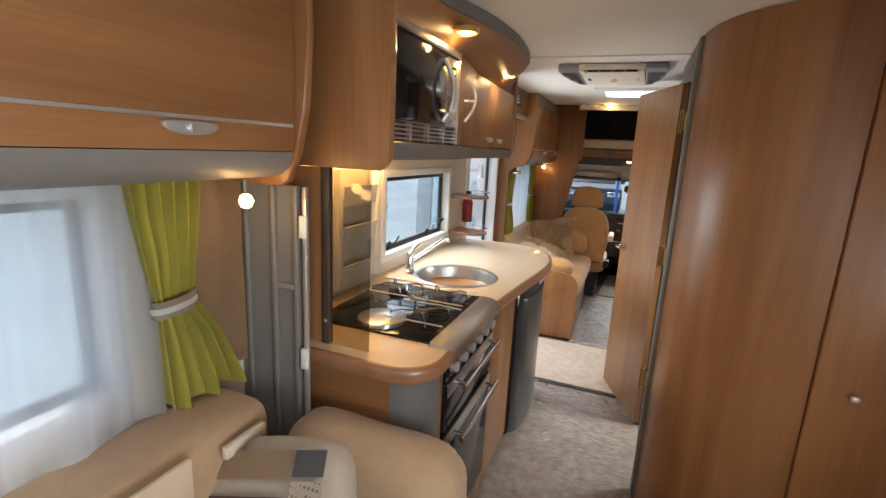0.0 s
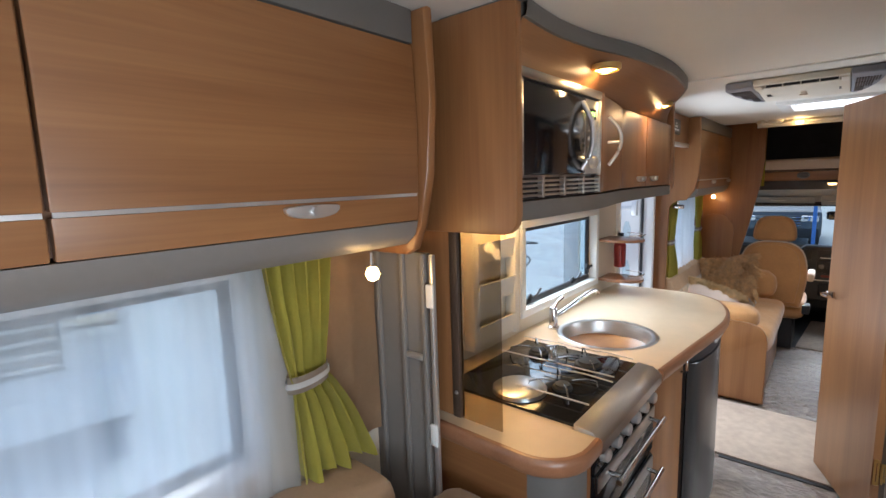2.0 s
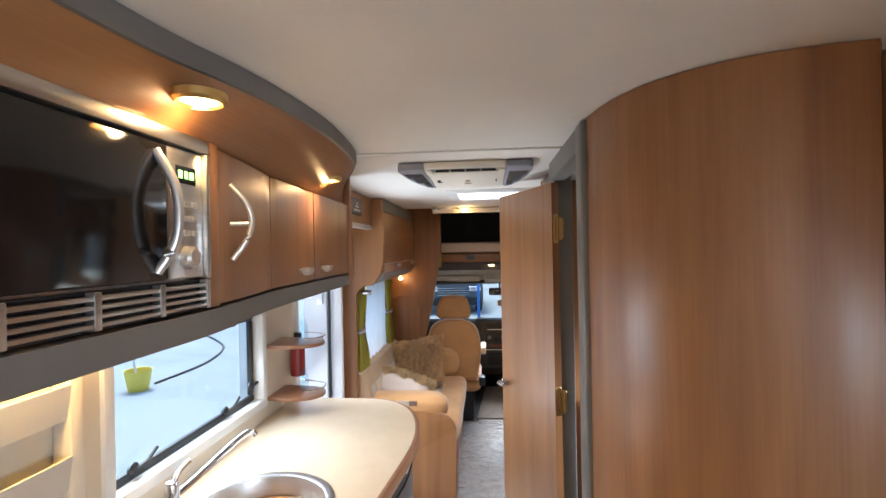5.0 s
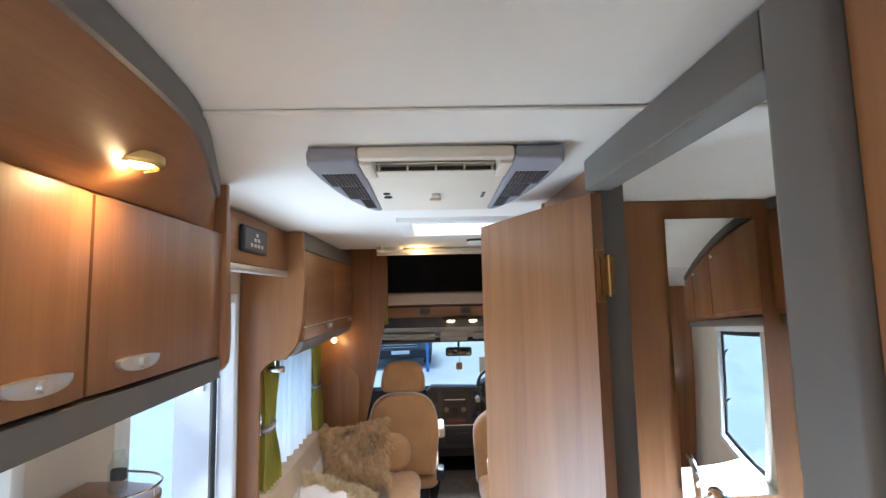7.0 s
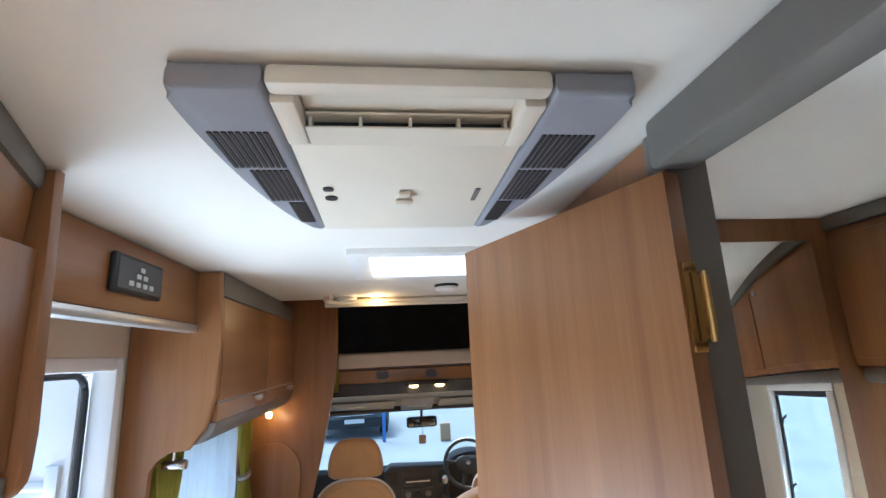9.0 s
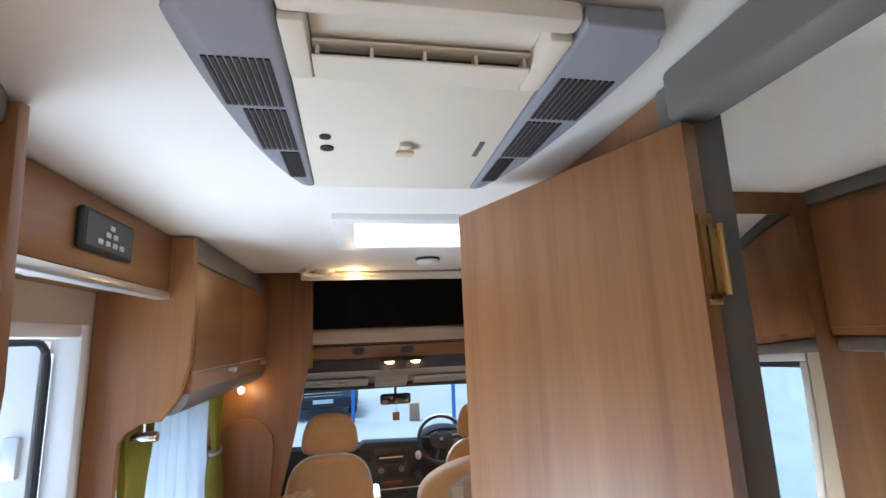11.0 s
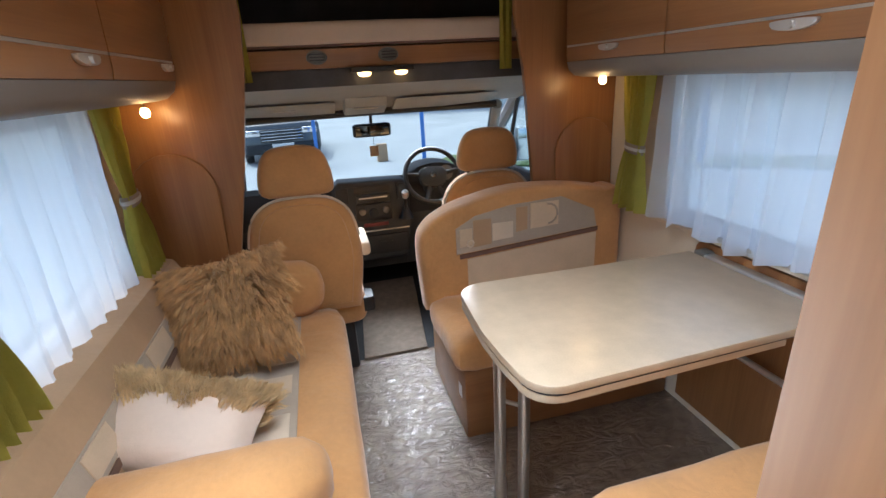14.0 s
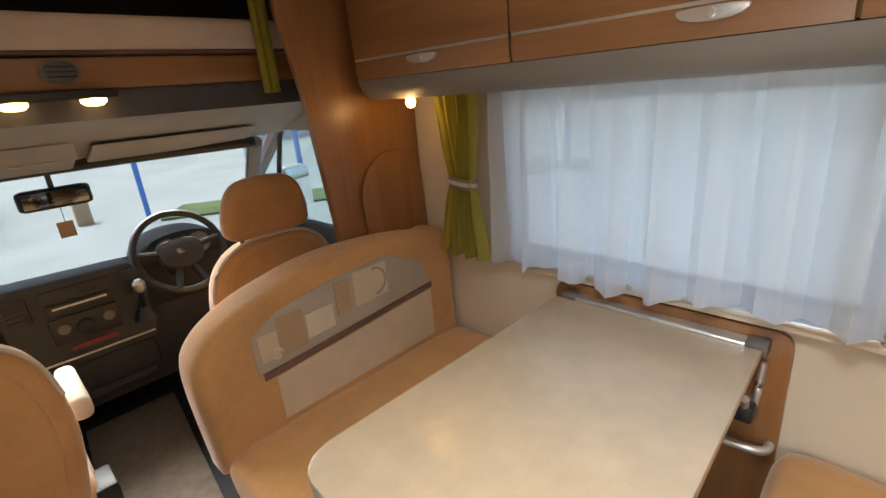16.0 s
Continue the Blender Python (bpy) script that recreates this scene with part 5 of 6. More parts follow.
def on_back(y0, y1, v0, v1, lift):
    """A piece lying on the sloping face of the sofa's backrest."""
    a, b = Vector((-0.80, 0, 0.505)), Vector((-0.86, 0, 0.72))
    d = b - a
    n = Vector((d.z, 0, -d.x)).normalized()
    bm = bmesh.new()
    vs = [bm.verts.new(a + d * v + n * h + Vector((0, y, 0))) for h in (0.0005, lift) for v, y in ((v0, y0), (v0, y1), (v1, y1), (v1, y0))]
    for f in ((0, 1, 2, 3), (4, 5, 6, 7), (0, 1, 5, 4), (1, 2, 6, 5), (2, 3, 7, 6), (3, 0, 4, 7)):
        bm.faces.new([vs[k] for k in f])
    return bm


part("piping_band", on_back(3.80, 4.90, 0.50, 0.58, 0.006), SUEDE_BROWN, bs, "brown stitched band")
part("patch", on_back(3.80, 4.90, 0.60, 0.98, 0.004), SUEDE_GREY, bs, "taupe patterned strip")
part("patch", on_back(4.35, 4.52, 0.66, 0.95, 0.007), SUEDE_LIGHT, bs)
part("patch", on_back(3.92, 4.05, 0.66, 0.95, 0.007), SUEDE_LIGHT, bs)
part("seat_inlay", box((-0.80, 3.80, 0.503), (-0.45, 4.84, 0.5125), 0.003), SUEDE_GREY, st, "taupe patterned seat strip")
for a, b, mt in (((-0.78, 3.98), (-0.66, 4.09), SUEDE_LIGHT), ((-0.60, 4.08), (-0.47, 4.20), RIBBON), ((-0.75, 4.20), (-0.62, 4.28), SUEDE), ((-0.58, 4.30), (-0.47, 4.40), SUEDE_LIGHT), ((-0.70, 4.38), (-0.60, 4.47), RIBBON), ((-0.56, 4.48), (-0.46, 4.58), RIBBON)):
    part("patch", box((*a, 0.5095), (*b, 0.5155), 0.002), mt, st)
for cx, cy in ((-0.53, 4.25), (-0.68, 4.14), (-0.64, 4.33)):
    part("motif", ring_path([(cx + 0.022 * math.cos(k * 0.52), cy + 0.022 * math.sin(k * 0.52), 0.5165) for k in range(12)], 0.004, 6, closed=True), LEDGE, st)
part("bolster", soft((-0.93, 4.80, 0.50), (-0.36, 4.95, 0.735), 0.085, 9, 0.006, None, 0.02), SUEDE, so)
ab = part("arm_cushion", soft((-0.92, 3.768, 0.50), (-0.36, 3.965, 0.655), 0.07, 9, 0.007, None, 0.01), SUEDE, so)
part("patch", box((-0.86, 3.7595, 0.555), (-0.60, 3.772, 0.635), 0.004), DOTS, ab, "cream honeycomb patch")
part("patch", box((-0.598, 3.7595, 0.555), (-0.545, 3.772, 0.635), 0.004), SUEDE_BROWN, ab)


def shaggy(name, centre, size, turn, label, side, tufts, length):
    """A pillow with long fur in tufts: all over its face, or along its upper side only."""
    t = thing(name, (centre[0], centre[1], centre[2] - size[2] / 2), label, "cushion")
    c, h = Vector(centre), Vector(size) / 2
    rot = turn.to_3x3()

    def skin(u, v, w):
        """A point of the pillow: thick in the middle, thin at its seam. u, v in -1..1 across it, w the face."""
        thick = ((1 - abs(u) ** 2.6) * (1 - abs(v) ** 2.6)) ** 0.5
        dog = 1 - 0.09 * (1 - abs(v) ** 2) * abs(u) ** 2
        dog2 = 1 - 0.09 * (1 - abs(u) ** 2) * abs(v) ** 2
        return Vector((u * h.x * dog, w * h.y * thick, v * h.z * dog2))

    bm = bmesh.new()
    n = 14
    for w in (-1, 1):
        g = [[bm.verts.new(c + rot @ (skin(-1 + 2 * i / n, -1 + 2 * j / n, w) + Vector((0, 0.004 * noise.noise((i * 0.7, j * 0.7, w)), 0)))) for i in range(n + 1)] for j in range(n + 1)]
        for j in range(n):
            for i in range(n):
                bm.faces.new((g[j][i], g[j][i + 1], g[j + 1][i + 1], g[j + 1][i]))
    bmesh.ops.remove_doubles(bm, verts=bm.verts, dist=0.006)
    part("cover", bm, PILLOW if side else FUR, t)
    rng = random.Random(int(centre[1] * 100))
    vs, fs = [], []
    for _ in range(tufts):
        u = rng.uniform(-1, 1)
        v = 1 - abs(rng.gauss(0, 0.22)) if side else rng.uniform(-1, 1)
        w = (1 if rng.random() < 0.5 else -1) if side else (-1 if rng.random() < 0.85 else 1)
        root = skin(u, v, w)
        out = Vector((u * 0.55, w * (0.7 - 0.4 * max(abs(u), abs(v))), v * 0.55)).normalized()
        swirl = Vector((noise.noise((u * 2.2, v * 2.2, 3.0)), 0, noise.noise((u * 2.2, v * 2.2, 9.0)))) * 1.1
        d = (out * (0.9 if side else 0.85) + swirl * 0.6 + Vector((0.1, 0, 0.2 if side else -0.75))).normalized()
        ln = length * rng.uniform(0.65, 1.3)
        droop = Vector((rng.gauss(0, 0.18), rng.gauss(0, 0.08), -0.55 if not side else -0.35)) * ln
        tip = root + d * ln + droop * 0.5
        for _ in range(20):
            p = root + Vector((rng.gauss(0, 0.007), rng.gauss(0, 0.003), rng.gauss(0, 0.007)))
            e = tip + Vector((rng.gauss(0, 0.003), rng.gauss(0, 0.0025), rng.gauss(0, 0.0035))) + (tip - root) * rng.uniform(-0.25, 0.12)
            m1 = p + d * ln * 0.42 + Vector((rng.gauss(0, 0.003), rng.gauss(0, 0.003), rng.gauss(0, 0.003)))
            sd = d.cross(Vector((rng.gauss(0, 1), rng.gauss(0, 1), rng.gauss(0, 1)))).normalized() * rng.uniform(0.0009, 0.0017)
            k = len(vs)
            for q in (p - sd, p + sd, m1 + sd * 0.9, m1 - sd * 0.9, e):
                vs.append(c + rot @ q)
            fs += [(k, k + 1, k + 2, k + 3), (k + 3, k + 2, k + 4)]
    me = bpy.data.meshes.new("fur")
    o = ORIGIN[t.name]
    me.from_pydata([v - o for v in vs], [], fs)
    me.materials.append(FUR_PALE if side else FUR)
    f = new("fur", me)
    f.parent = t
    tagged(f, "long loose fur in tufts", "", "", "stuff")
    return t


shaggy("fur_cushion", (-0.665, 4.60, 0.70), (0.44, 0.15, 0.36), pose(0, 0, 0, -30, -14, -14), "shaggy golden-brown fur cushion leaning on the sofa bolster", False, 1700, 0.060)
shaggy("fur_cushion", (-0.73, 4.09, 0.605), (0.42, 0.17, 0.25), pose(0, 0, 0, -58, 10, -16), "pale pink cushion with shaggy straw fur on its upper side", True, 800, 0.046)

# ---- partitions to the cab, and the overcab bed ----
solo("cab_partition_left", prism([(XL + 0.002, 2.0), (-0.49, 2.0), (-0.49, 1.66), (-0.51, 1.47), (-0.575, 1.12), (-0.65, 0.79), (-0.70, 0.35), (-0.71, 0.0), (XL + 0.002, 0.0)], "y", 4.97, 4.998, 0.008, 3), WOOD_Z, "shaped pear-wood partition beside the cab", "partition", "structure")
solo("cab_partition_right", prism([(XR - 0.002, 2.0), (0.595, 2.0), (0.60, 1.66), (0.645, 1.436), (0.67, 1.2), (0.70, 0.888), (0.72, 0.35), (0.72, 0.0), (XR - 0.002, 0.0)], "y", 5.03, 5.058, 0.008, 3), WOOD_Z, "shaped pear-wood partition beside the cab", "partition", "structure")
for nm, x, y, s in (("left", -0.86, 4.955, 1), ("right", 0.98, 5.015, -1)):
    solo("partition_pad", prism([(x - 0.155, 0.55)] + arc(x + s * 0.02, 1.05, 0.155, 160 if s > 0 else 180, 0 if s > 0 else 20, 8) + [(x + 0.15, 0.55)], "y", y, y + 0.013, 0.006), WOOD_Z, "rounded wooden panel on the cab partition", "panel")
ob = thing("overcab_bed", (0.05, 5.3, 1.48), "overcab bed with a cream mattress on a wooden front board", "bed")
part("mattress", soft((-1.0, 5.19, 1.565), (1.10, 6.15, 1.672), 0.03, 11, 0.005), MATTRESS, ob)
fb = part("front_board", box((-1.0, 5.21, 1.482), (1.10, 5.235, 1.562), 0.006), WOOD_X, ob)
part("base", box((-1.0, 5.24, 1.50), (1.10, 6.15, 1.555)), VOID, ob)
part("piping", ring_path([(-0.99, 5.195, 1.572), (1.09, 5.195, 1.572)], 0.005, 8), SUEDE_BROWN, ob)
for x in (-0.235, 0.075):
    vt = part("air_vent", lathe([(0.045, 0), (0.045, -0.008), (0.036, -0.012), (0.034, -0.005)], (x, 5.21, 1.527), 24, "y", sy=0.65), GREY, fb, "oval grey vent")
    for dz in (-0.012, 0.0, 0.012):
        part("vent_slat", box((x - 0.03, 5.196, 1.527 + dz - 0.002), (x + 0.03, 5.204, 1.527 + dz + 0.002)), DARK, vt)
ul = thing("overcab_light", (0.03, 5.26, 1.45), "twin warm spotlights under the overcab bed", "lamp")
part("body", box((-0.10, 5.165, 1.458), (0.18, 5.233, 1.480), 0.006), DARK, ul)
for x in (-0.04, 0.125):
    part("lens", lathe([(0.03, 0.012), (0.03, 0.0), (0.02, -0.008), (0.006, -0.01)], (x, 5.197, 1.449), 20), LENS_DIM, ul, "glowing oval lens")
    down_lamp("overcab_lamp", (x, 5.19, 1.436), 0.10, 150)
for x, w in ((-0.535, 0.03), (0.615, 0.03)):
    solo("curtain_end", cloth((x - w, 5.16), (x + w, 5.165), 1.95, 1.44, 0.008, 2, (0, 1), 8), LIME, "edge of a lime green overcab curtain", "curtain")
cr = thing("curtain_rail", (0.05, 4.60, 1.93), "ivory curtain rail along the ceiling before the overcab bed", "rail")
part("rail", ring_path([(-0.46, 4.40, 1.932), (-0.50, 4.47, 1.932), (-0.50, 4.56, 1.932), (-0.46, 4.60, 1.932), (0.60, 4.60, 1.932)], 0.012, 10), AC_WHITE, cr)
part("board", box((-0.52, 4.605, 1.905), (0.62, 4.638, 1.949), 0.006), AC_WHITE, cr)
fl = thing("ceiling_spotlight", (-0.27, 4.56, 1.94), "ivory corner spotlight on the ceiling, lit", "lamp")
part("base", lathe([(0.05, 0.012), (0.05, 0.0), (0.04, -0.008), (0.01, -0.008)], (-0.40, 4.56, 1.938), 24), AC_WHITE, fl)
part("arm", ring_path([(-0.40, 4.56, 1.925), (-0.27, 4.565, 1.922)], 0.01, 8), AC_WHITE, fl)
part("lens", lathe([(0.024, 0.008), (0.024, 0.0), (0.015, -0.008), (0.005, -0.009)], (-0.255, 4.565, 1.918), 18), SPOT, fl, "glowing lens")
point_lamp("ceiling_spot_lamp", (-0.25, 4.53, 1.88), 0.3, 0.02)
sd = thing("smoke_alarm", (0.07, 4.22, 1.92), "white round smoke alarm with a dark slotted band", "smoke alarm")
part("base", lathe([(0.055, 0.0), (0.055, -0.008), (0.05, -0.01)], (0.075, 4.22, 1.949), 28), DARK, sd, "dark slotted band")
part("cover", lathe([(0.05, -0.0105), (0.05, -0.022), (0.035, -0.032), (0.01, -0.034)], (0.075, 4.22, 1.949), 28), WHITE, sd)

# ---- air conditioner ----
ac = thing("air_conditioner", (-0.16, 2.82, 1.90), "ivory ceiling air conditioner with blue-grey louvred side wings", "air conditioner")
part("panel", prism([(-0.318, 2.70), (-0.002, 2.70), (0.006, 3.13), (-0.326, 3.13)], "z", 1.920, 1.948, 0.005), AC_WHITE, ac)
part("rear_lip", box((-0.318, 2.562, 1.922), (-0.002, 2.59, 1.948), 0.008), AC_WHITE, ac)
for x in (-0.318, -0.03):
    part("cheek", box((x, 2.5905, 1.916), (x + 0.028, 2.6995, 1.948), 0.005), AC_WHITE, ac)
part("duct", box((-0.289, 2.591, 1.9405), (-0.031, 2.699, 1.9485)), AC_WHITE, ac)
lv = part("outlet", box((-0.285, 2.668, 1.921), (-0.035, 2.698, 1.940)), DARK, ac, "dark air outlet")
part("louvre", box((-0.289, 2.645, 1.934), (-0.031, 2.668, 1.9375), 0.001, 1), AC_WHITE, lv)
part("louvre", box((-0.289, 2.650, 1.9175), (-0.031, 2.6995, 1.9207), 0.001, 1), AC_WHITE, lv)
for x in (-0.285, -0.224, -0.162, -0.10, -0.039):
    part("divider", box((x, 2.652, 1.9217), (x + 0.004, 2.667, 1.9335)), AC_WHITE, lv)
for s in (-1, 1):
    c = -0.16
    outer = smooth_line([(0.250, 2.562), (0.262, 2.59), (0.260, 2.72), (0.245, 2.88), (0.218, 3.02), (0.182, 3.128)], 4)
    pts = [(c + s * p.x, p.y) for p in outer] + [(c + s * 0.166, 3.128), (c + s * 0.159, 2.562)]
    wing = part("wing", prism(pts, "z", 1.919, 1.948, 0.010, 3), AC_GREY, ac, "blue-grey side wing")
    for ya, yb, xo in ((2.665, 2.775, 0.252), (2.787, 2.925, 0.234), (2.937, 3.06, 0.206)):
        n = 3 + int((xo - 0.178) / 0.0115)
        for i in range(n):
            x = c + s * (0.176 + i * (xo - 0.176) / n)
            part("slot", box((min(x, x + s * 0.0055), ya, 1.9170), (max(x, x + s * 0.0055), yb, 1.9192)), DARK, wing, "dark vent slot")
part("latch", box((-0.170, 2.88, 1.911), (-0.150, 2.945, 1.9195), 0.003), AC_WHITE, ac, "ivory latch")
part("latch_button", box((-0.175, 2.895, 1.905), (-0.145, 2.912, 1.9105), 0.002), RIBBON, ac)
for y, r in ((2.87, 0.009), (2.915, 0.011)):
    part("sensor", lathe([(r, 0), (r, -0.003), (r * 0.6, -0.004)], (-0.288, y, 1.9198), 14), DARK, ac, "black sensor window")
part("badge", box((-0.036, 2.87, 1.9175), (-0.028, 2.93, 1.9198)), GREY, ac)

# ---- dinette ----
fb = thing("dinette_bench", (0.62, 4.7, 0.0), "tan suede dinette bench with a patterned rounded backrest", "bench")
part("base", box((0.15, 4.47, 0.0), (1.11, 5.02, 0.33), 0.012), WOOD_X, fb)
part("seat_cushion", soft((0.105, 4.42, 0.332), (1.11, 4.90, 0.475), 0.06, 9, 0.006), SUEDE, fb)
bkp = [(0.10, 0.40), (0.085, 0.70), (0.12, 0.80), (0.22, 0.865), (0.38, 0.91), (0.56, 0.935), (0.80, 0.925), (1.0, 0.89), (1.09, 0.845), (1.105, 0.40)]
bb = part("backrest", padded([(p.x, p.y) for p in smooth_line(bkp, 4)], 4.865, 5.02, 0.045), SUEDE, fb)


def inset(pts, y=4.8645, t=0.005):
    return prism(pts, "y", y - t, y, 0.001, 1)


part("panel", inset([(0.30, 0.49), (0.95, 0.49), (0.95, 0.685), (0.30, 0.64)], t=0.004), SUEDE_LIGHT, bb, "cream lower panel")
part("band", inset([(0.265, 0.645), (0.955, 0.69), (0.955, 0.71), (0.265, 0.665)], t=0.007), SUEDE_BROWN, bb, "brown stitched band")
part("panel", inset([(0.25, 0.668), (0.95, 0.713), (0.93, 0.80), (0.76, 0.88), (0.50, 0.868), (0.34, 0.838), (0.25, 0.79)], t=0.004), SUEDE_GREY, bb, "taupe patterned panel")
for a, b, c, d, mt in ((0.42, 0.712, 0.10, 0.082, RIBBON), (0.265, 0.70, 0.06, 0.085, SUEDE_LIGHT), (0.605, 0.745, 0.14, 0.12, SUEDE_LIGHT), (0.33, 0.695, 0.085, 0.125, LEDGE), (0.535, 0.74, 0.055, 0.115, LEDGE)):
    part("patch", inset([(a, b), (a + c, b + 0.006), (a + c, b + d), (a, b + d)], 4.8604, 0.004), mt, bb)
part("motif", ring_path([(0.69 + 0.048 * math.cos(k * 0.45 - 1.5), 4.856, 0.808 + 0.048 * math.sin(k * 0.45 - 1.5)) for k in range(8)], 0.005, 6), SUEDE_GREY, bb)
part("motif", ring_path([(0.315 + 0.016 * math.cos(k * 0.52), 4.857, 0.715 + 0.016 * math.sin(k * 0.52)) for k in range(12)], 0.004, 6, closed=True), RIBBON, bb)
part("fabric_tag", box((0.148, 4.52, 0.17), (0.1495, 4.56, 0.23)), PAPER, fb, "white care tag")
rb = thing("dinette_bench", (0.66, 3.48, 0.0), "tan suede dinette bench against the washroom wall", "bench")
part("base", box((0.26, 3.22, 0.0), (1.11, 3.68, 0.33), 0.012), WOOD_X, rb)
part("seat_cushion", soft((0.22, 3.36, 0.332), (1.11, 3.745, 0.475), 0.06, 9, 0.006), SUEDE, rb)
part("backrest", soft((0.235, 3.22, 0.40), (1.11, 3.36, 0.86), 0.06, 9, 0.006), SUEDE, rb)

tb = thing("dinette_table", (0.56, 4.07, 0.0), "pale laminate folding table with rounded corners and steel legs", "table")
tp = [(1.04, 3.80), (1.04, 4.365), (0.22, 4.385)] + arc(0.185, 4.305, 0.08, 90, 170, 5) + [(0.098, 4.18), (0.093, 4.07), (0.10, 3.95)] + arc(0.195, 3.865, 0.085, 190, 270, 5)
part("tabletop", prism(tp, "z", 0.722, 0.745, 0.003), TABLE, tb)
part("leaf", prism([(x * 0.97 + 0.004 if x < 0.9 else 0.86, y * 0.99 + 0.04) for x, y in tp], "z", 0.694, 0.7165, 0.003), TABLE, tb, "folded second leaf")
part("edge_groove", prism([(x * 0.985 + 0.006 if x < 0.9 else 0.88, y * 0.995 + 0.02) for x, y in tp], "z", 0.7165, 0.722), DARK, tb, "dark joint between the leaves")
for x, y in ((0.165, 4.13), (0.235, 4.10)):
    part("leg", ring_path([(x, y, 0.0), (x, y, 0.694)], 0.019, 16), BRUSHED, tb, "brushed steel tube leg")
part("leg_brace", ring_path([(0.165, 4.13, 0.45), (0.235, 4.10, 0.43)], 0.007, 8), BRUSHED, tb)
pp = thing("table_wall_panel", (1.10, 4.07, 0.1), "wooden wall panel with an aluminium table rail", "panel")
part("panel", prism([(3.745, 0.05), (3.745, 0.72)] + arc(3.785, 0.735, 0.04, 180, 90, 4) + arc(4.36, 0.735, 0.04, 90, 0, 4) + [(4.40, 0.05)], "x", XR - 0.024, XR - 0.003, 0.004), WOOD_Z, pp)
part("table_rail", box((1.045, 3.80, 0.725), (1.095, 4.34, 0.75), 0.008, 3), SATIN, pp, "aluminium table rail")
for y in (3.80, 4.31):
    part("rail_end", box((1.043, y - 0.01, 0.722), (1.096, y + 0.04, 0.756), 0.006), GREY, pp)
part("lower_rail", ring_path(smooth_line([(1.09, 3.76, 0.45), (1.05, 3.775, 0.45), (1.04, 3.90, 0.45), (1.04, 4.20, 0.45), (1.05, 4.33, 0.45), (1.09, 4.345, 0.45)], 4), 0.012, 10), SATIN, pp, "bent steel rail")
sb = thing("table_stay", (1.0, 3.8, 0.6), "bent steel table stay with a black clamp", "stay")
part("bar", ring_path(smooth_line([(0.90, 3.80, 0.69), (0.94, 3.80, 0.63), (1.02, 3.80, 0.60), (1.07, 3.80, 0.62), (1.085, 3.80, 0.69)], 4), 0.010, 10), SATIN, sb)
part("clamp", box((0.905, 3.78, 0.62), (0.945, 3.82, 0.665), 0.008), DARK, sb)
solo("window_ledge", box((1.085, 3.42, 0.785), (XR - 0.002, 4.80, 0.803), 0.004), WALL, "cream ledge under the dinette window", "ledge", "structure")
solo("window_track", box((1.075, 3.60, 0.805), (XR - 0.003, 4.60, 0.822), 0.004), SATIN, "aluminium blind track under the dinette window", "track", "structure")


# ---- cab ----
def cab_seat(x, y, top, wide, label, lean):
    s = thing("captain_chair", (x, y + 0.25, 0.0), label, "seat", "cab seats")
    part("pedestal", box((x - 0.17, y + 0.12, 0.0), (x + 0.17, y + 0.50, 0.28), 0.02), DARK, s)
    part("cushion", soft((x - 0.24, y + 0.06, 0.282), (x + 0.24, y + 0.58, 0.46), 0.06), SUEDE, s)
    h = wide / 2
    pts = [(x - h * 0.86, 0.40), (x - h, 0.62), (x - h * 0.985, 0.76), (x - h * 0.84, top - 0.30), (x - h * 0.50, top - 0.235), (x, top - 0.222), (x + h * 0.50, top - 0.235), (x + h * 0.84, top - 0.30), (x + h * 0.985, 0.76), (x + h, 0.62), (x + h * 0.86, 0.40)]
    b = padded([(p.x, p.y) for p in smooth_line(pts, 4)], y, y + 0.12, 0.045, 5, 0.015)
    for v in b.verts:
        v.co.y += (0.7 - v.co.z) * lean
    bk = part("backrest", b, SUEDE, s)
    pi = ring_path([(p.x, y + 0.03 + (0.7 - p.y) * lean, p.y + 0.004) for p in smooth_line(pts, 4)][8:-8], 0.006, 6)
    part("piping", pi, RIBBON, bk, "cream piping")
    hp = [(x - h * 0.50, top - 0.215), (x - h * 0.64, top - 0.185), (x - h * 0.60, top - 0.09), (x - h * 0.42, top - 0.018), (x, top), (x + h * 0.42, top - 0.018), (x + h * 0.60, top - 0.09), (x + h * 0.64, top - 0.185), (x + h * 0.50, top - 0.215), (x, top - 0.218)]
    hr = padded([(p.x, p.y) for p in smooth_line(hp, 4)], y + 0.01, y + 0.10, 0.035, 5, 0.01)
    for v in hr.verts:
        v.co.y += (0.7 - v.co.z) * lean
    part("headrest", hr, SUEDE, s)
    for k in (-1, 1):
        yy = y + 0.055 + (0.7 - top + 0.16) * lean
        part("headrest_post", ring_path([(x + k * h * 0.42, yy, top - 0.27), (x + k * h * 0.42, yy, top - 0.18)], 0.007, 8), DARK, s, "black post")
    part("side_bracket", box((x + h * 0.75, y + 0.08, 0.34), (x + h * 1.15, y + 0.20, 0.42), 0.012), DARK, s, "black swivel bracket")
    part("armrest", box((x + h * 0.98, y + 0.12, 0.62), (x + h * 1.2, y + 0.40, 0.69), 0.02, 3), RIBBON, s, "pale armrest")
    return s


cab_seat(-0.395, 5.02, 1.187, 0.485, "tan suede passenger cab seat with headrest", 0.03)
cab_seat(0.555, 5.26, 1.17, 0.50, "tan suede driver cab seat with headrest behind the bench", 0.1)

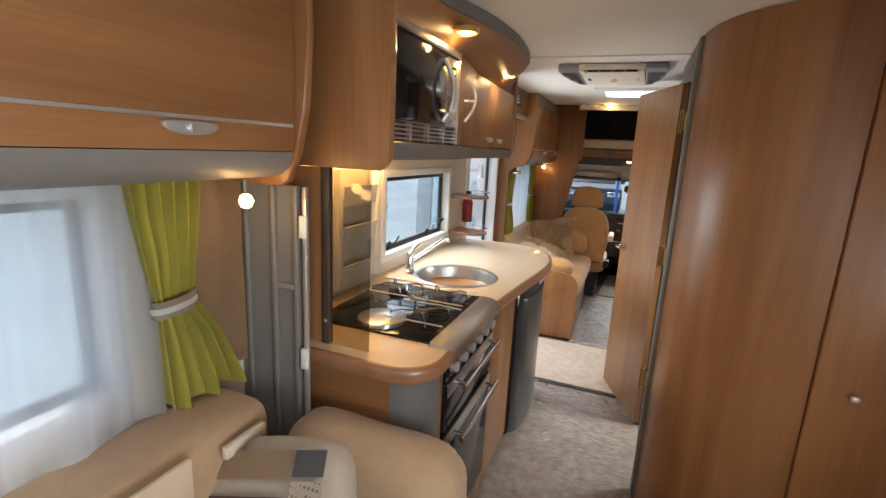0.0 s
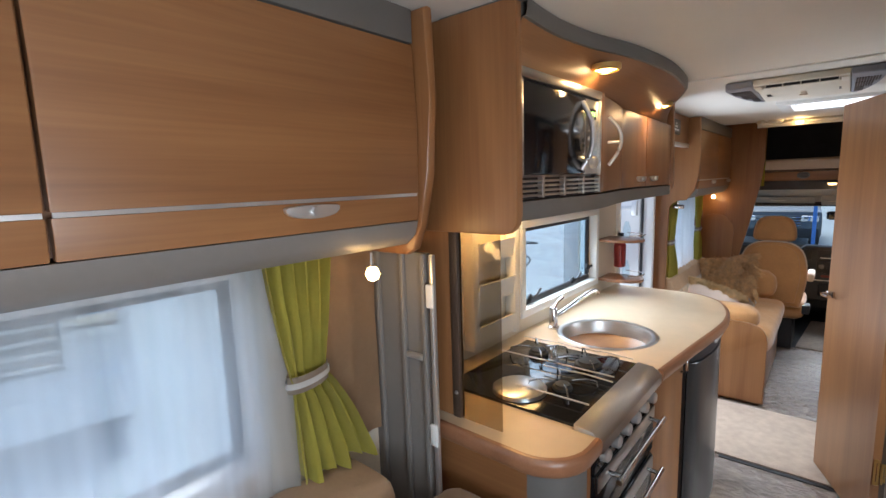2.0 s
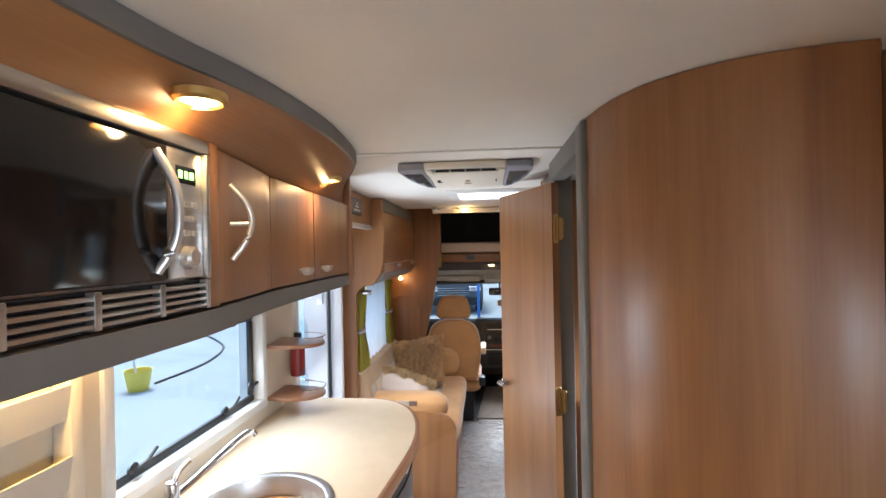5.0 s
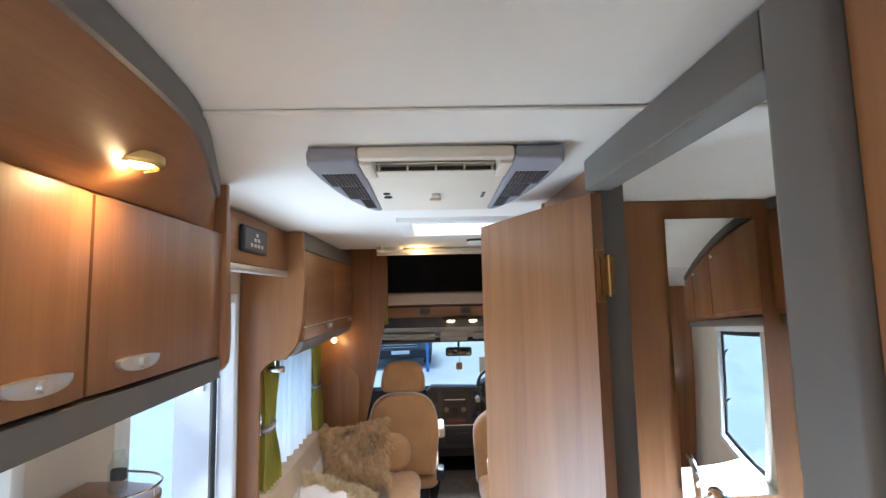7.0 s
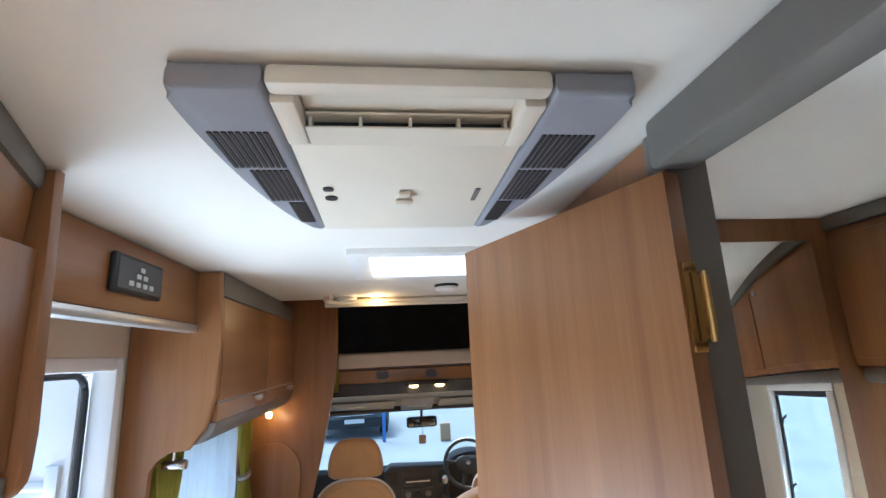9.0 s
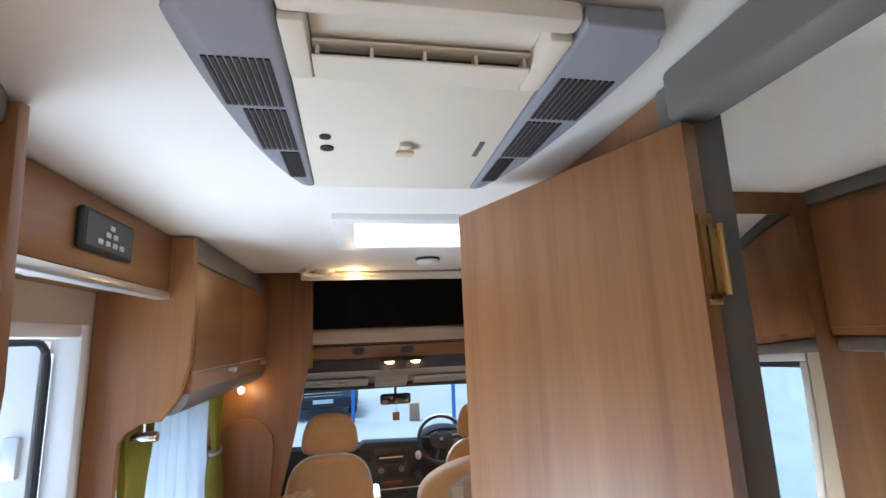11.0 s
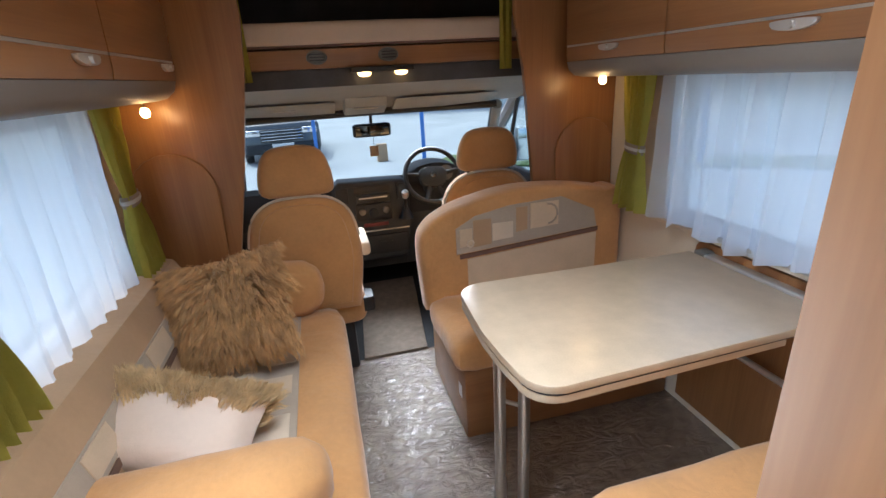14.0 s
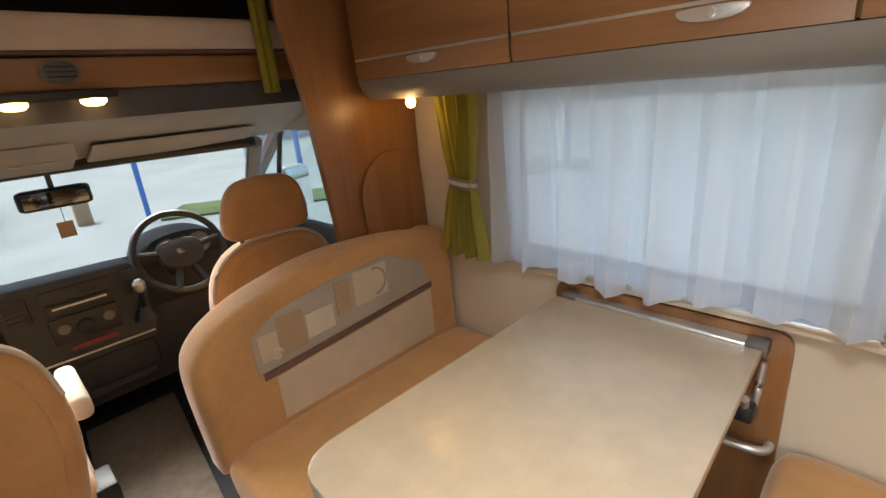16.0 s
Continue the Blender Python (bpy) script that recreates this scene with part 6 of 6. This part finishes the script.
CX = 0.06
db = thing("dashboard", (CX, 6.2, 0.0), "dark grey van dashboard with a central console", "dashboard")
prof = [(5.98, 0.60), (5.955, 0.72), (5.97, 0.80), (6.02, 0.825), (6.30, 0.735), (6.71, 0.60), (6.71, 0.30), (6.20, 0.25), (6.06, 0.45)]
part("top", prism(prof, "x", -0.86, 0.98, 0.01), DASH, db)
part("lower_panel", prism([(6.03, 0.20), (5.995, 0.59), (6.10, 0.44), (6.2, 0.2)], "x", -0.82, 0.94), DASH_LIGHT, db)
cn = part("console", prism([(-0.20, 0.30), (-0.235, 0.55), (-0.245, 0.80), (-0.20, 0.838), (0.20, 0.825), (0.245, 0.79), (0.24, 0.55), (0.20, 0.30)], "y", 5.90, 6.05, 0.018, 3), DASH_LIGHT, db, "grey centre console")
part("cubby", box((-0.11, 5.894, 0.755), (0.12, 5.902, 0.80), 0.003), DARK, cn)
rd = part("radio", box((-0.10, 5.886, 0.695), (0.11, 5.901, 0.742), 0.004), DARK, cn, "black radio")
part("radio_slot", box((-0.085, 5.884, 0.722), (0.095, 5.8858, 0.730)), SATIN, rd)
part("heater_panel", box((-0.11, 5.888, 0.575), (0.12, 5.901, 0.685), 0.006), DARK, cn, "black heater panel")
part("knob", lathe([(0.032, 0), (0.03, -0.014), (0.02, -0.018)], (0.0, 5.888, 0.625), 20, "y"), DASH, cn)
pk = part("pocket", box((-0.085, 5.885, 0.345), (0.215, 5.901, 0.475), 0.012, 3), DASH, cn, "grey storage pocket lid")
part("pull", box((0.02, 5.880, 0.425), (0.11, 5.886, 0.445), 0.002), DARK, pk)
part("trim_line", box((-0.22, 5.893, 0.500), (0.225, 5.9015, 0.508), 0.002), SATIN, cn, "thin pale trim line")
for x in (-0.07, 0.08):
    part("knob", lathe([(0.022, 0), (0.021, -0.012), (0.014, -0.016)], (x, 5.888, 0.64), 18, "y"), GREY, cn)
part("ashtray", box((-0.07, 5.889, 0.535), (0.09, 5.901, 0.558), 0.003), surface("dull_red_plastic", (0.16, 0.03, 0.03), 0.5), cn, "dull red switch row")
for x in (-0.185, 0.20):
    v = part("air_vent", box((x - 0.038, 5.886, 0.70), (x + 0.038, 5.901, 0.80), 0.006), DARK, cn, "square black air vent")
    for z in (0.72, 0.74, 0.76, 0.78):
        part("slat", box((x - 0.032, 5.883, z - 0.002), (x + 0.032, 5.8858, z + 0.002)), DASH, v)
gl = part("gear_lever", ring_path(smooth_line([(0.205, 5.88, 0.60), (0.20, 5.83, 0.68), (0.20, 5.81, 0.72)], 3), 0.011, 10), DARK, db)
part("gear_knob", lathe([(0.01, -0.03), (0.022, -0.015), (0.024, 0.01), (0.012, 0.026)], (0.20, 5.81, 0.745), 16), SATIN, gl, "grey gear knob")
part("gaiter", lathe([(0.05, 0), (0.03, 0.04), (0.014, 0.08)], (0.205, 5.87, 0.575), 16), DARK, db)
part("instrument_hood", prism([(p.x, p.y) for p in smooth_line([(0.235, 0.78), (0.26, 0.86), (0.36, 0.90), (0.48, 0.90), (0.58, 0.86), (0.61, 0.78)], 4)], "y", 5.90, 6.10, 0.015, 3), DASH, db, "hooded instrument binnacle")
for x in (0.36, 0.49):
    part("dial", lathe([(0.048, 0.0), (0.05, -0.004), (0.044, -0.006)], (x, 5.899, 0.835), 24, "y"), GREY, db, "round instrument dial")
sw = thing("steering_wheel", (0.365, 5.74, 0.70), "dark grey steering wheel with a wide hub", "steering wheel")
tilt = pose(0.365, 5.735, 0.86, -28, 0, 0)
R0 = 0.168
part("rim", ring_path([tilt @ Vector((R0 * math.cos(k * math.tau / 40), 0, R0 * math.sin(k * math.tau / 40))) for k in range(40)], 0.014, 10, closed=True), DARK, sw)
hub = prism([(p.x, p.y) for p in smooth_line([(-0.075, -0.05), (-0.085, 0.02), (-0.05, 0.05), (0.05, 0.05), (0.085, 0.02), (0.075, -0.05), (0.0, -0.075), (-0.075, -0.05)], 3)][:-1], "y", -0.012, 0.03, 0.008)
sp3 = bmesh.new()
for a in (8, 172, 250, 290):
    c, s = math.cos(radians(a)), math.sin(radians(a))
    ring_path([(c * 0.06, 0.01, s * 0.05), (c * R0, 0.0, s * R0)], 0.014, 8, bm=sp3)
for q in (hub, sp3):
    for v in q.verts:
        v.co = tilt @ v.co
part("hub", hub, DASH, sw)
part("spokes", sp3, DASH, sw)
bd = lathe([(0.018, 0), (0.016, -0.004), (0.004, -0.005)], (0, -0.012, 0), 16, "y")
for v in bd.verts:
    v.co = tilt @ v.co
part("emblem", bd, CHROME, sw, "small round emblem")
part("column", ring_path([tilt @ Vector((0, 0.03, 0)), (0.375, 5.93, 0.74)], 0.035, 12), DASH, sw)

# cab shell: roof lining, pillars, screen, doors
cs = bmesh.new()
roof = smooth_line([(5.24, 1.405), (5.40, 1.40), (5.60, 1.37), (5.80, 1.315), (5.96, 1.262)], 4)
solo("ceiling_cab", prism([(p.x, p.y) for p in roof] + [(p.x, p.y + 0.02) for p in reversed(roof)], "x", -0.90, 1.02), HEADLINER, "grey felt cab headlining", "ceiling", "structure")
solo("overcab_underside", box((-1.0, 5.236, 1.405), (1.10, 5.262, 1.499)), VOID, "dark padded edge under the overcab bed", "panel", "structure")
sc = thing("windscreen", (CX, 6.3, 0.78), "wide raked windscreen with a dark surround", "window", "", "structure")


def screen_pt(u, v, out=0.0):
    """u across -1..1, v up 0..1."""
    half = 0.95 - 0.17 * v
    bow = 0.10 * u * u
    return Vector((CX + u * half, 6.72 - 0.74 * v - bow + out, 0.60 + 0.64 * v))


gb = bmesh.new()
gr = [[gb.verts.new(screen_pt(-1 + i / 6, j / 4)) for i in range(13)] for j in range(5)]
for j in range(4):
    for i in range(12):
        gb.faces.new((gr[j][i], gr[j][i + 1], gr[j + 1][i + 1], gr[j + 1][i]))
g = part("pane", gb, TINTED, sc, "clear windscreen glass")
g.visible_shadow = False
part("top_rail", ring_path([screen_pt(-1 + i / 6, 1.0) for i in range(13)], 0.022, 8), DARK, sc, "black upper seal")
for u in (-1, 1):
    part("pillar", ring_path([screen_pt(u, v / 4) for v in range(5)], 0.038, 10), HEADLINER, sc, "grey windscreen pillar")
    part("seal", ring_path([screen_pt(u * 0.965, v / 4, -0.02) for v in range(5)], 0.012, 8), DARK, sc, "black seal")
cl = thing("console_light", (CX - 0.03, 5.85, 1.25), "grey overhead console with the interior light", "lamp")
part("body", prism([(5.72, 1.335), (5.74, 1.285), (5.90, 1.235), (5.965, 1.245), (5.95, 1.275)], "x", -0.11, 0.13, 0.008), HEADLINER, cl)
part("lens", box((-0.06, 5.76, 1.272), (0.08, 5.83, 1.276), 0.002), AC_WHITE, cl)
for x0, x1 in ((-0.70, -0.16), (0.18, 0.80)):
    v = thing("sun_visor", ((x0 + x1) / 2, 5.86, 1.26), "grey folded sun visor", "visor", "sun visors")
    part("flap", prism([(5.735, 1.318), (5.745, 1.305), (5.925, 1.248), (5.93, 1.262)], "x", x0, x1, 0.005), HEADLINER, v)
    part("hinge_rod", ring_path([(x0 + 0.02, 5.935, 1.25), (x1 - 0.02, 5.935, 1.25)], 0.006, 8), DARK, v)
    if x0 < 0:
        part("sticker", box((-0.50, 5.80, 1.281), (-0.38, 5.84, 1.2835)), PAPER, v, "white sticker")
mr = thing("rear_view_mirror", (0.055, 6.0, 1.10), "black interior rear-view mirror", "mirror")
part("housing", soft((-0.065, 5.985, 1.087), (0.175, 6.025, 1.17), 0.03, 7, 0.0), DARK, mr)
# the dark reflection is in the glass colour, not mirrored from the room
part("glass", box((-0.05, 5.982, 1.098), (0.16, 5.9865, 1.158), 0.002), DARK_REFLECTION, mr)
part("stalk", ring_path([(0.055, 6.02, 1.16), (0.055, 6.0, 1.235)], 0.010, 8), DARK, mr)
tag = thing("air_freshener", (0.06, 6.1, 0.95), "small card hanging below the mirror", "ornament")
part("string", ring_path([(0.06, 6.005, 1.09), (0.06, 6.01, 1.03)], 0.0015, 6), DARK, tag)
part("card", box((0.03, 6.008, 0.965), (0.085, 6.011, 1.03), 0.001, 1), LEDGE, tag)
for s in (-1, 1):
    x = CX + s * 0.96
    a, b = sorted((x, x + s * 0.05))
    nm = "cab_door"
    dr = thing(nm, (x, 5.7, 0.0), "grey cab door with a side window", "door", "", "structure")
    part("lower_panel", box((a, 5.06, 0.0), (b, 6.72, 0.80), 0.015), DASH_LIGHT, dr)
    part("rear_pillar", box((a, 5.06, 0.801), (b, 5.24, 1.42), 0.012), HEADLINER, dr)
    part("top_rail", box((a, 5.241, 1.27), (b, 6.1, 1.42), 0.012), HEADLINER, dr)
    part("front_pillar", ring_path([(x + s * 0.02, 6.02, 1.28), (x + s * 0.02, 6.68, 0.80)], 0.04, 8), HEADLINER, dr)
    part("mullion", ring_path([(x + s * 0.02, 6.20, 0.80), (x + s * 0.02, 6.00, 1.27)], 0.014, 8), DARK, dr)
    p = part("pane", box((x + s * 0.022, 5.241, 0.801), (x + s * 0.026, 6.5, 1.269)), TINTED, dr)
    p.visible_shadow = False
    mm = thing("door_mirror", (x + s * 0.16, 6.15, 0.85), "white door mirror outside the cab window", "mirror", "door mirrors")
    part("housing", soft((min(x + s * 0.07, x + s * 0.25), 6.16, 0.80), (max(x + s * 0.07, x + s * 0.25), 6.26, 1.06), 0.045, 7, 0.0), CAR_WHITE, mm)
    part("glass", box((min(x + s * 0.09, x + s * 0.23), 6.152, 0.82), (max(x + s * 0.09, x + s * 0.23), 6.158, 1.04), 0.002), MIRROR, mm)
    part("arm", box((min(x + s * 0.05, x + s * 0.1), 6.18, 0.82), (max(x + s * 0.05, x + s * 0.1), 6.24, 0.88), 0.01), DARK, mm)
solo("wall_cab_front", box((-0.92, 6.73, -0.06), (1.04, 6.78, 0.595)), DASH, "dark cab bulkhead below the windscreen", "wall", "structure")

# ---- outside ----
GZ = -0.47
solo("ground", box((-400, -400, GZ - 0.3), (400, 400, GZ)), CONCRETE, "pale worn concrete yard", "ground", "structure")
solo("verge", prism([(2.1, 13.2), (9.5, 8.2), (10.2, 9.2), (2.8, 14.2)], "z", GZ + 0.001, GZ + 0.05, 0.02), GRASS, "rough grass verge along the fence", "ground", "structure")
wb = thing("warehouse", (12, 26, GZ), "long pale grey warehouse with a white band", "building")
part("wall", prism([(1.5, 32.0), (60, 14.0), (60.5, 16.0), (2.0, 34.0)], "z", GZ, 7.0), CLADDING, wb)
part("band", prism([(1.47, 31.9), (59.97, 13.9), (60.0, 14.0), (1.5, 32.0)], "z", 1.3, 1.55), WHITE, wb, "white band")
part("roof", prism([(1.2, 31.6), (60, 13.4), (60.8, 16.4), (2.0, 34.6)], "z", 7.0, 7.3), GREY, wb)
fe = thing("fence", (3, 14.8, GZ), "blue steel fence posts with pale rails at the yard's edge", "fence")
for x, y in ((-0.35, 14.9), (1.97, 13.35), (4.3, 11.8), (6.6, 10.3), (8.9, 8.8)):
    part("post", box((x - 0.04, y - 0.04, GZ), (x + 0.04, y + 0.04, GZ + 2.6), 0.01), BLUE, fe, "blue square post")
part("rail", ring_path([(-0.35, 14.9, 0.9), (8.9, 8.8, 0.9)], 0.02, 6), CLADDING, fe)
solo("parcel_box", box((1.05, 14.4, GZ), (1.3, 14.6, GZ + 0.42), 0.01), LEDGE, "small brown box on the concrete", "box")


def vehicle(name, at, turn, label, paint, w, l, h, tall):
    """A parked car or van seen from its front; its nose faces -y before the turn."""
    t = thing(name, at, label, "car" if not tall else "van")
    o = Vector(at)
    rot = Matrix.Rotation(radians(turn), 3, "Z")

    def put(bm):
        for v in bm.verts:
            v.co = o + rot @ v.co
        return bm

    hb = h * 0.56
    body = prism([(0.0, 0.30), (-0.02, hb * 0.75), (0.10, hb), (l * (0.10 if tall else 0.24), hb * 1.1), (l * (0.30 if tall else 0.40), h * 0.97), (l * 0.85, h), (l * 0.97, hb), (l, 0.35)], "x", -w / 2, w / 2, 0.09, 4)
    part("body", put(body), paint, t)
    part("windscreen", put(prism([(l * (0.11 if tall else 0.245), hb * 1.13), (l * (0.29 if tall else 0.39), h * 0.945), (l * 0.40, h * 0.94), (l * 0.40, hb * 1.13)], "x", -w / 2 * 0.84, w / 2 * 0.84, 0.02)), CAR_GLASS, t, "dark windscreen")
    for s in (-1, 1):
        part("side_window", put(box((s * w / 2 - 0.01, l * 0.42, hb * 1.12), (s * w / 2 + 0.012, l * 0.80, h * 0.92), 0.01)), CAR_GLASS, t)
        part("headlight", put(box((s * w * 0.36 - 0.19, -0.045, hb * 0.74), (s * w * 0.36 + 0.19, 0.03, hb * 0.90), 0.03, 3)), CHROME, t, "bright headlight")
        for y in (l * 0.17, l * 0.80):
            wh = part("wheel", put(lathe([(0.12, -0.11), (0.33, -0.10), (0.345, -0.06), (0.345, 0.06), (0.33, 0.10), (0.12, 0.11)], (s * (w / 2 - 0.10), y, 0.345), 28, "x")), RUBBER, t)
            part("rim", put(lathe([(0.03, -0.118), (0.22, -0.112), (0.23, 0.0), (0.22, 0.112), (0.03, 0.118)], (s * (w / 2 - 0.10), y, 0.345), 20, "x")), SATIN, wh)
        part("wing_mirror", put(box((s * (w / 2 + 0.02) - 0.06, l * 0.26, hb * 1.12), (s * (w / 2 + 0.10) + 0.06, l * 0.30, hb * 1.28), 0.03)), paint, t)
    gr = part("grille", put(box((-w * 0.27, -0.04, hb * 0.58), (w * 0.27, 0.02, hb * 0.90), 0.02)), DARK, t, "black grille")
    for k in range(4):
        part("grille_bar", put(box((-w * 0.26, -0.055, hb * (0.62 + k * 0.075)), (w * 0.26, -0.041, hb * (0.64 + k * 0.075)), 0.004)), CHROME, gr)
    part("bumper", put(box((-w * 0.47, -0.07, 0.28), (w * 0.47, 0.05, hb * 0.54), 0.05, 3)), DASH if not tall else paint, t)
    part("number_plate", put(box((-0.26, -0.085, hb * 0.42), (0.26, -0.072, hb * 0.53), 0.004)), PAPER, t, "white number plate")
    return t


vehicle("car", (-1.15, 15.6, GZ), 6, "dark parked SUV with a chrome grille facing the cab", CAR_DARK, 1.9, 4.5, 1.72, False)
vehicle("van", (-4.4, 0.35, GZ), 80, "white parked van beside the motorhome", CAR_WHITE, 1.95, 4.8, 2.3, True)
bu = thing("bucket", (-5.45, 7.5, GZ), "yellow plastic bucket standing on the concrete", "bucket")
part("pail", lathe([(0.14, 0), (0.19, 0.30), (0.20, 0.30), (0.20, 0.315), (0.18, 0.31), (0.13, 0.02)], (-5.45, 7.5, GZ), 24), YELLOW, bu)
part("brush_handle", ring_path([(-5.47, 7.52, GZ + 0.05), (-5.60, 7.58, GZ + 0.55)], 0.018, 8), WHITE, bu, "white brush handle")
hp = smooth_line([(-5.4, 7.8, GZ + 0.02), (-5.4, 9.2, GZ + 0.02), (-5.9, 10.6, GZ + 0.02), (-7.0, 11.8, GZ + 0.02), (-8.0, 12.6, GZ + 0.02), (-7.2, 13.4, GZ + 0.02), (-8.8, 13.6, GZ + 0.02)], 6)
solo("hose", ring_path(hp, 0.02, 6), DARK, "dark hose lying on the concrete", "hose")
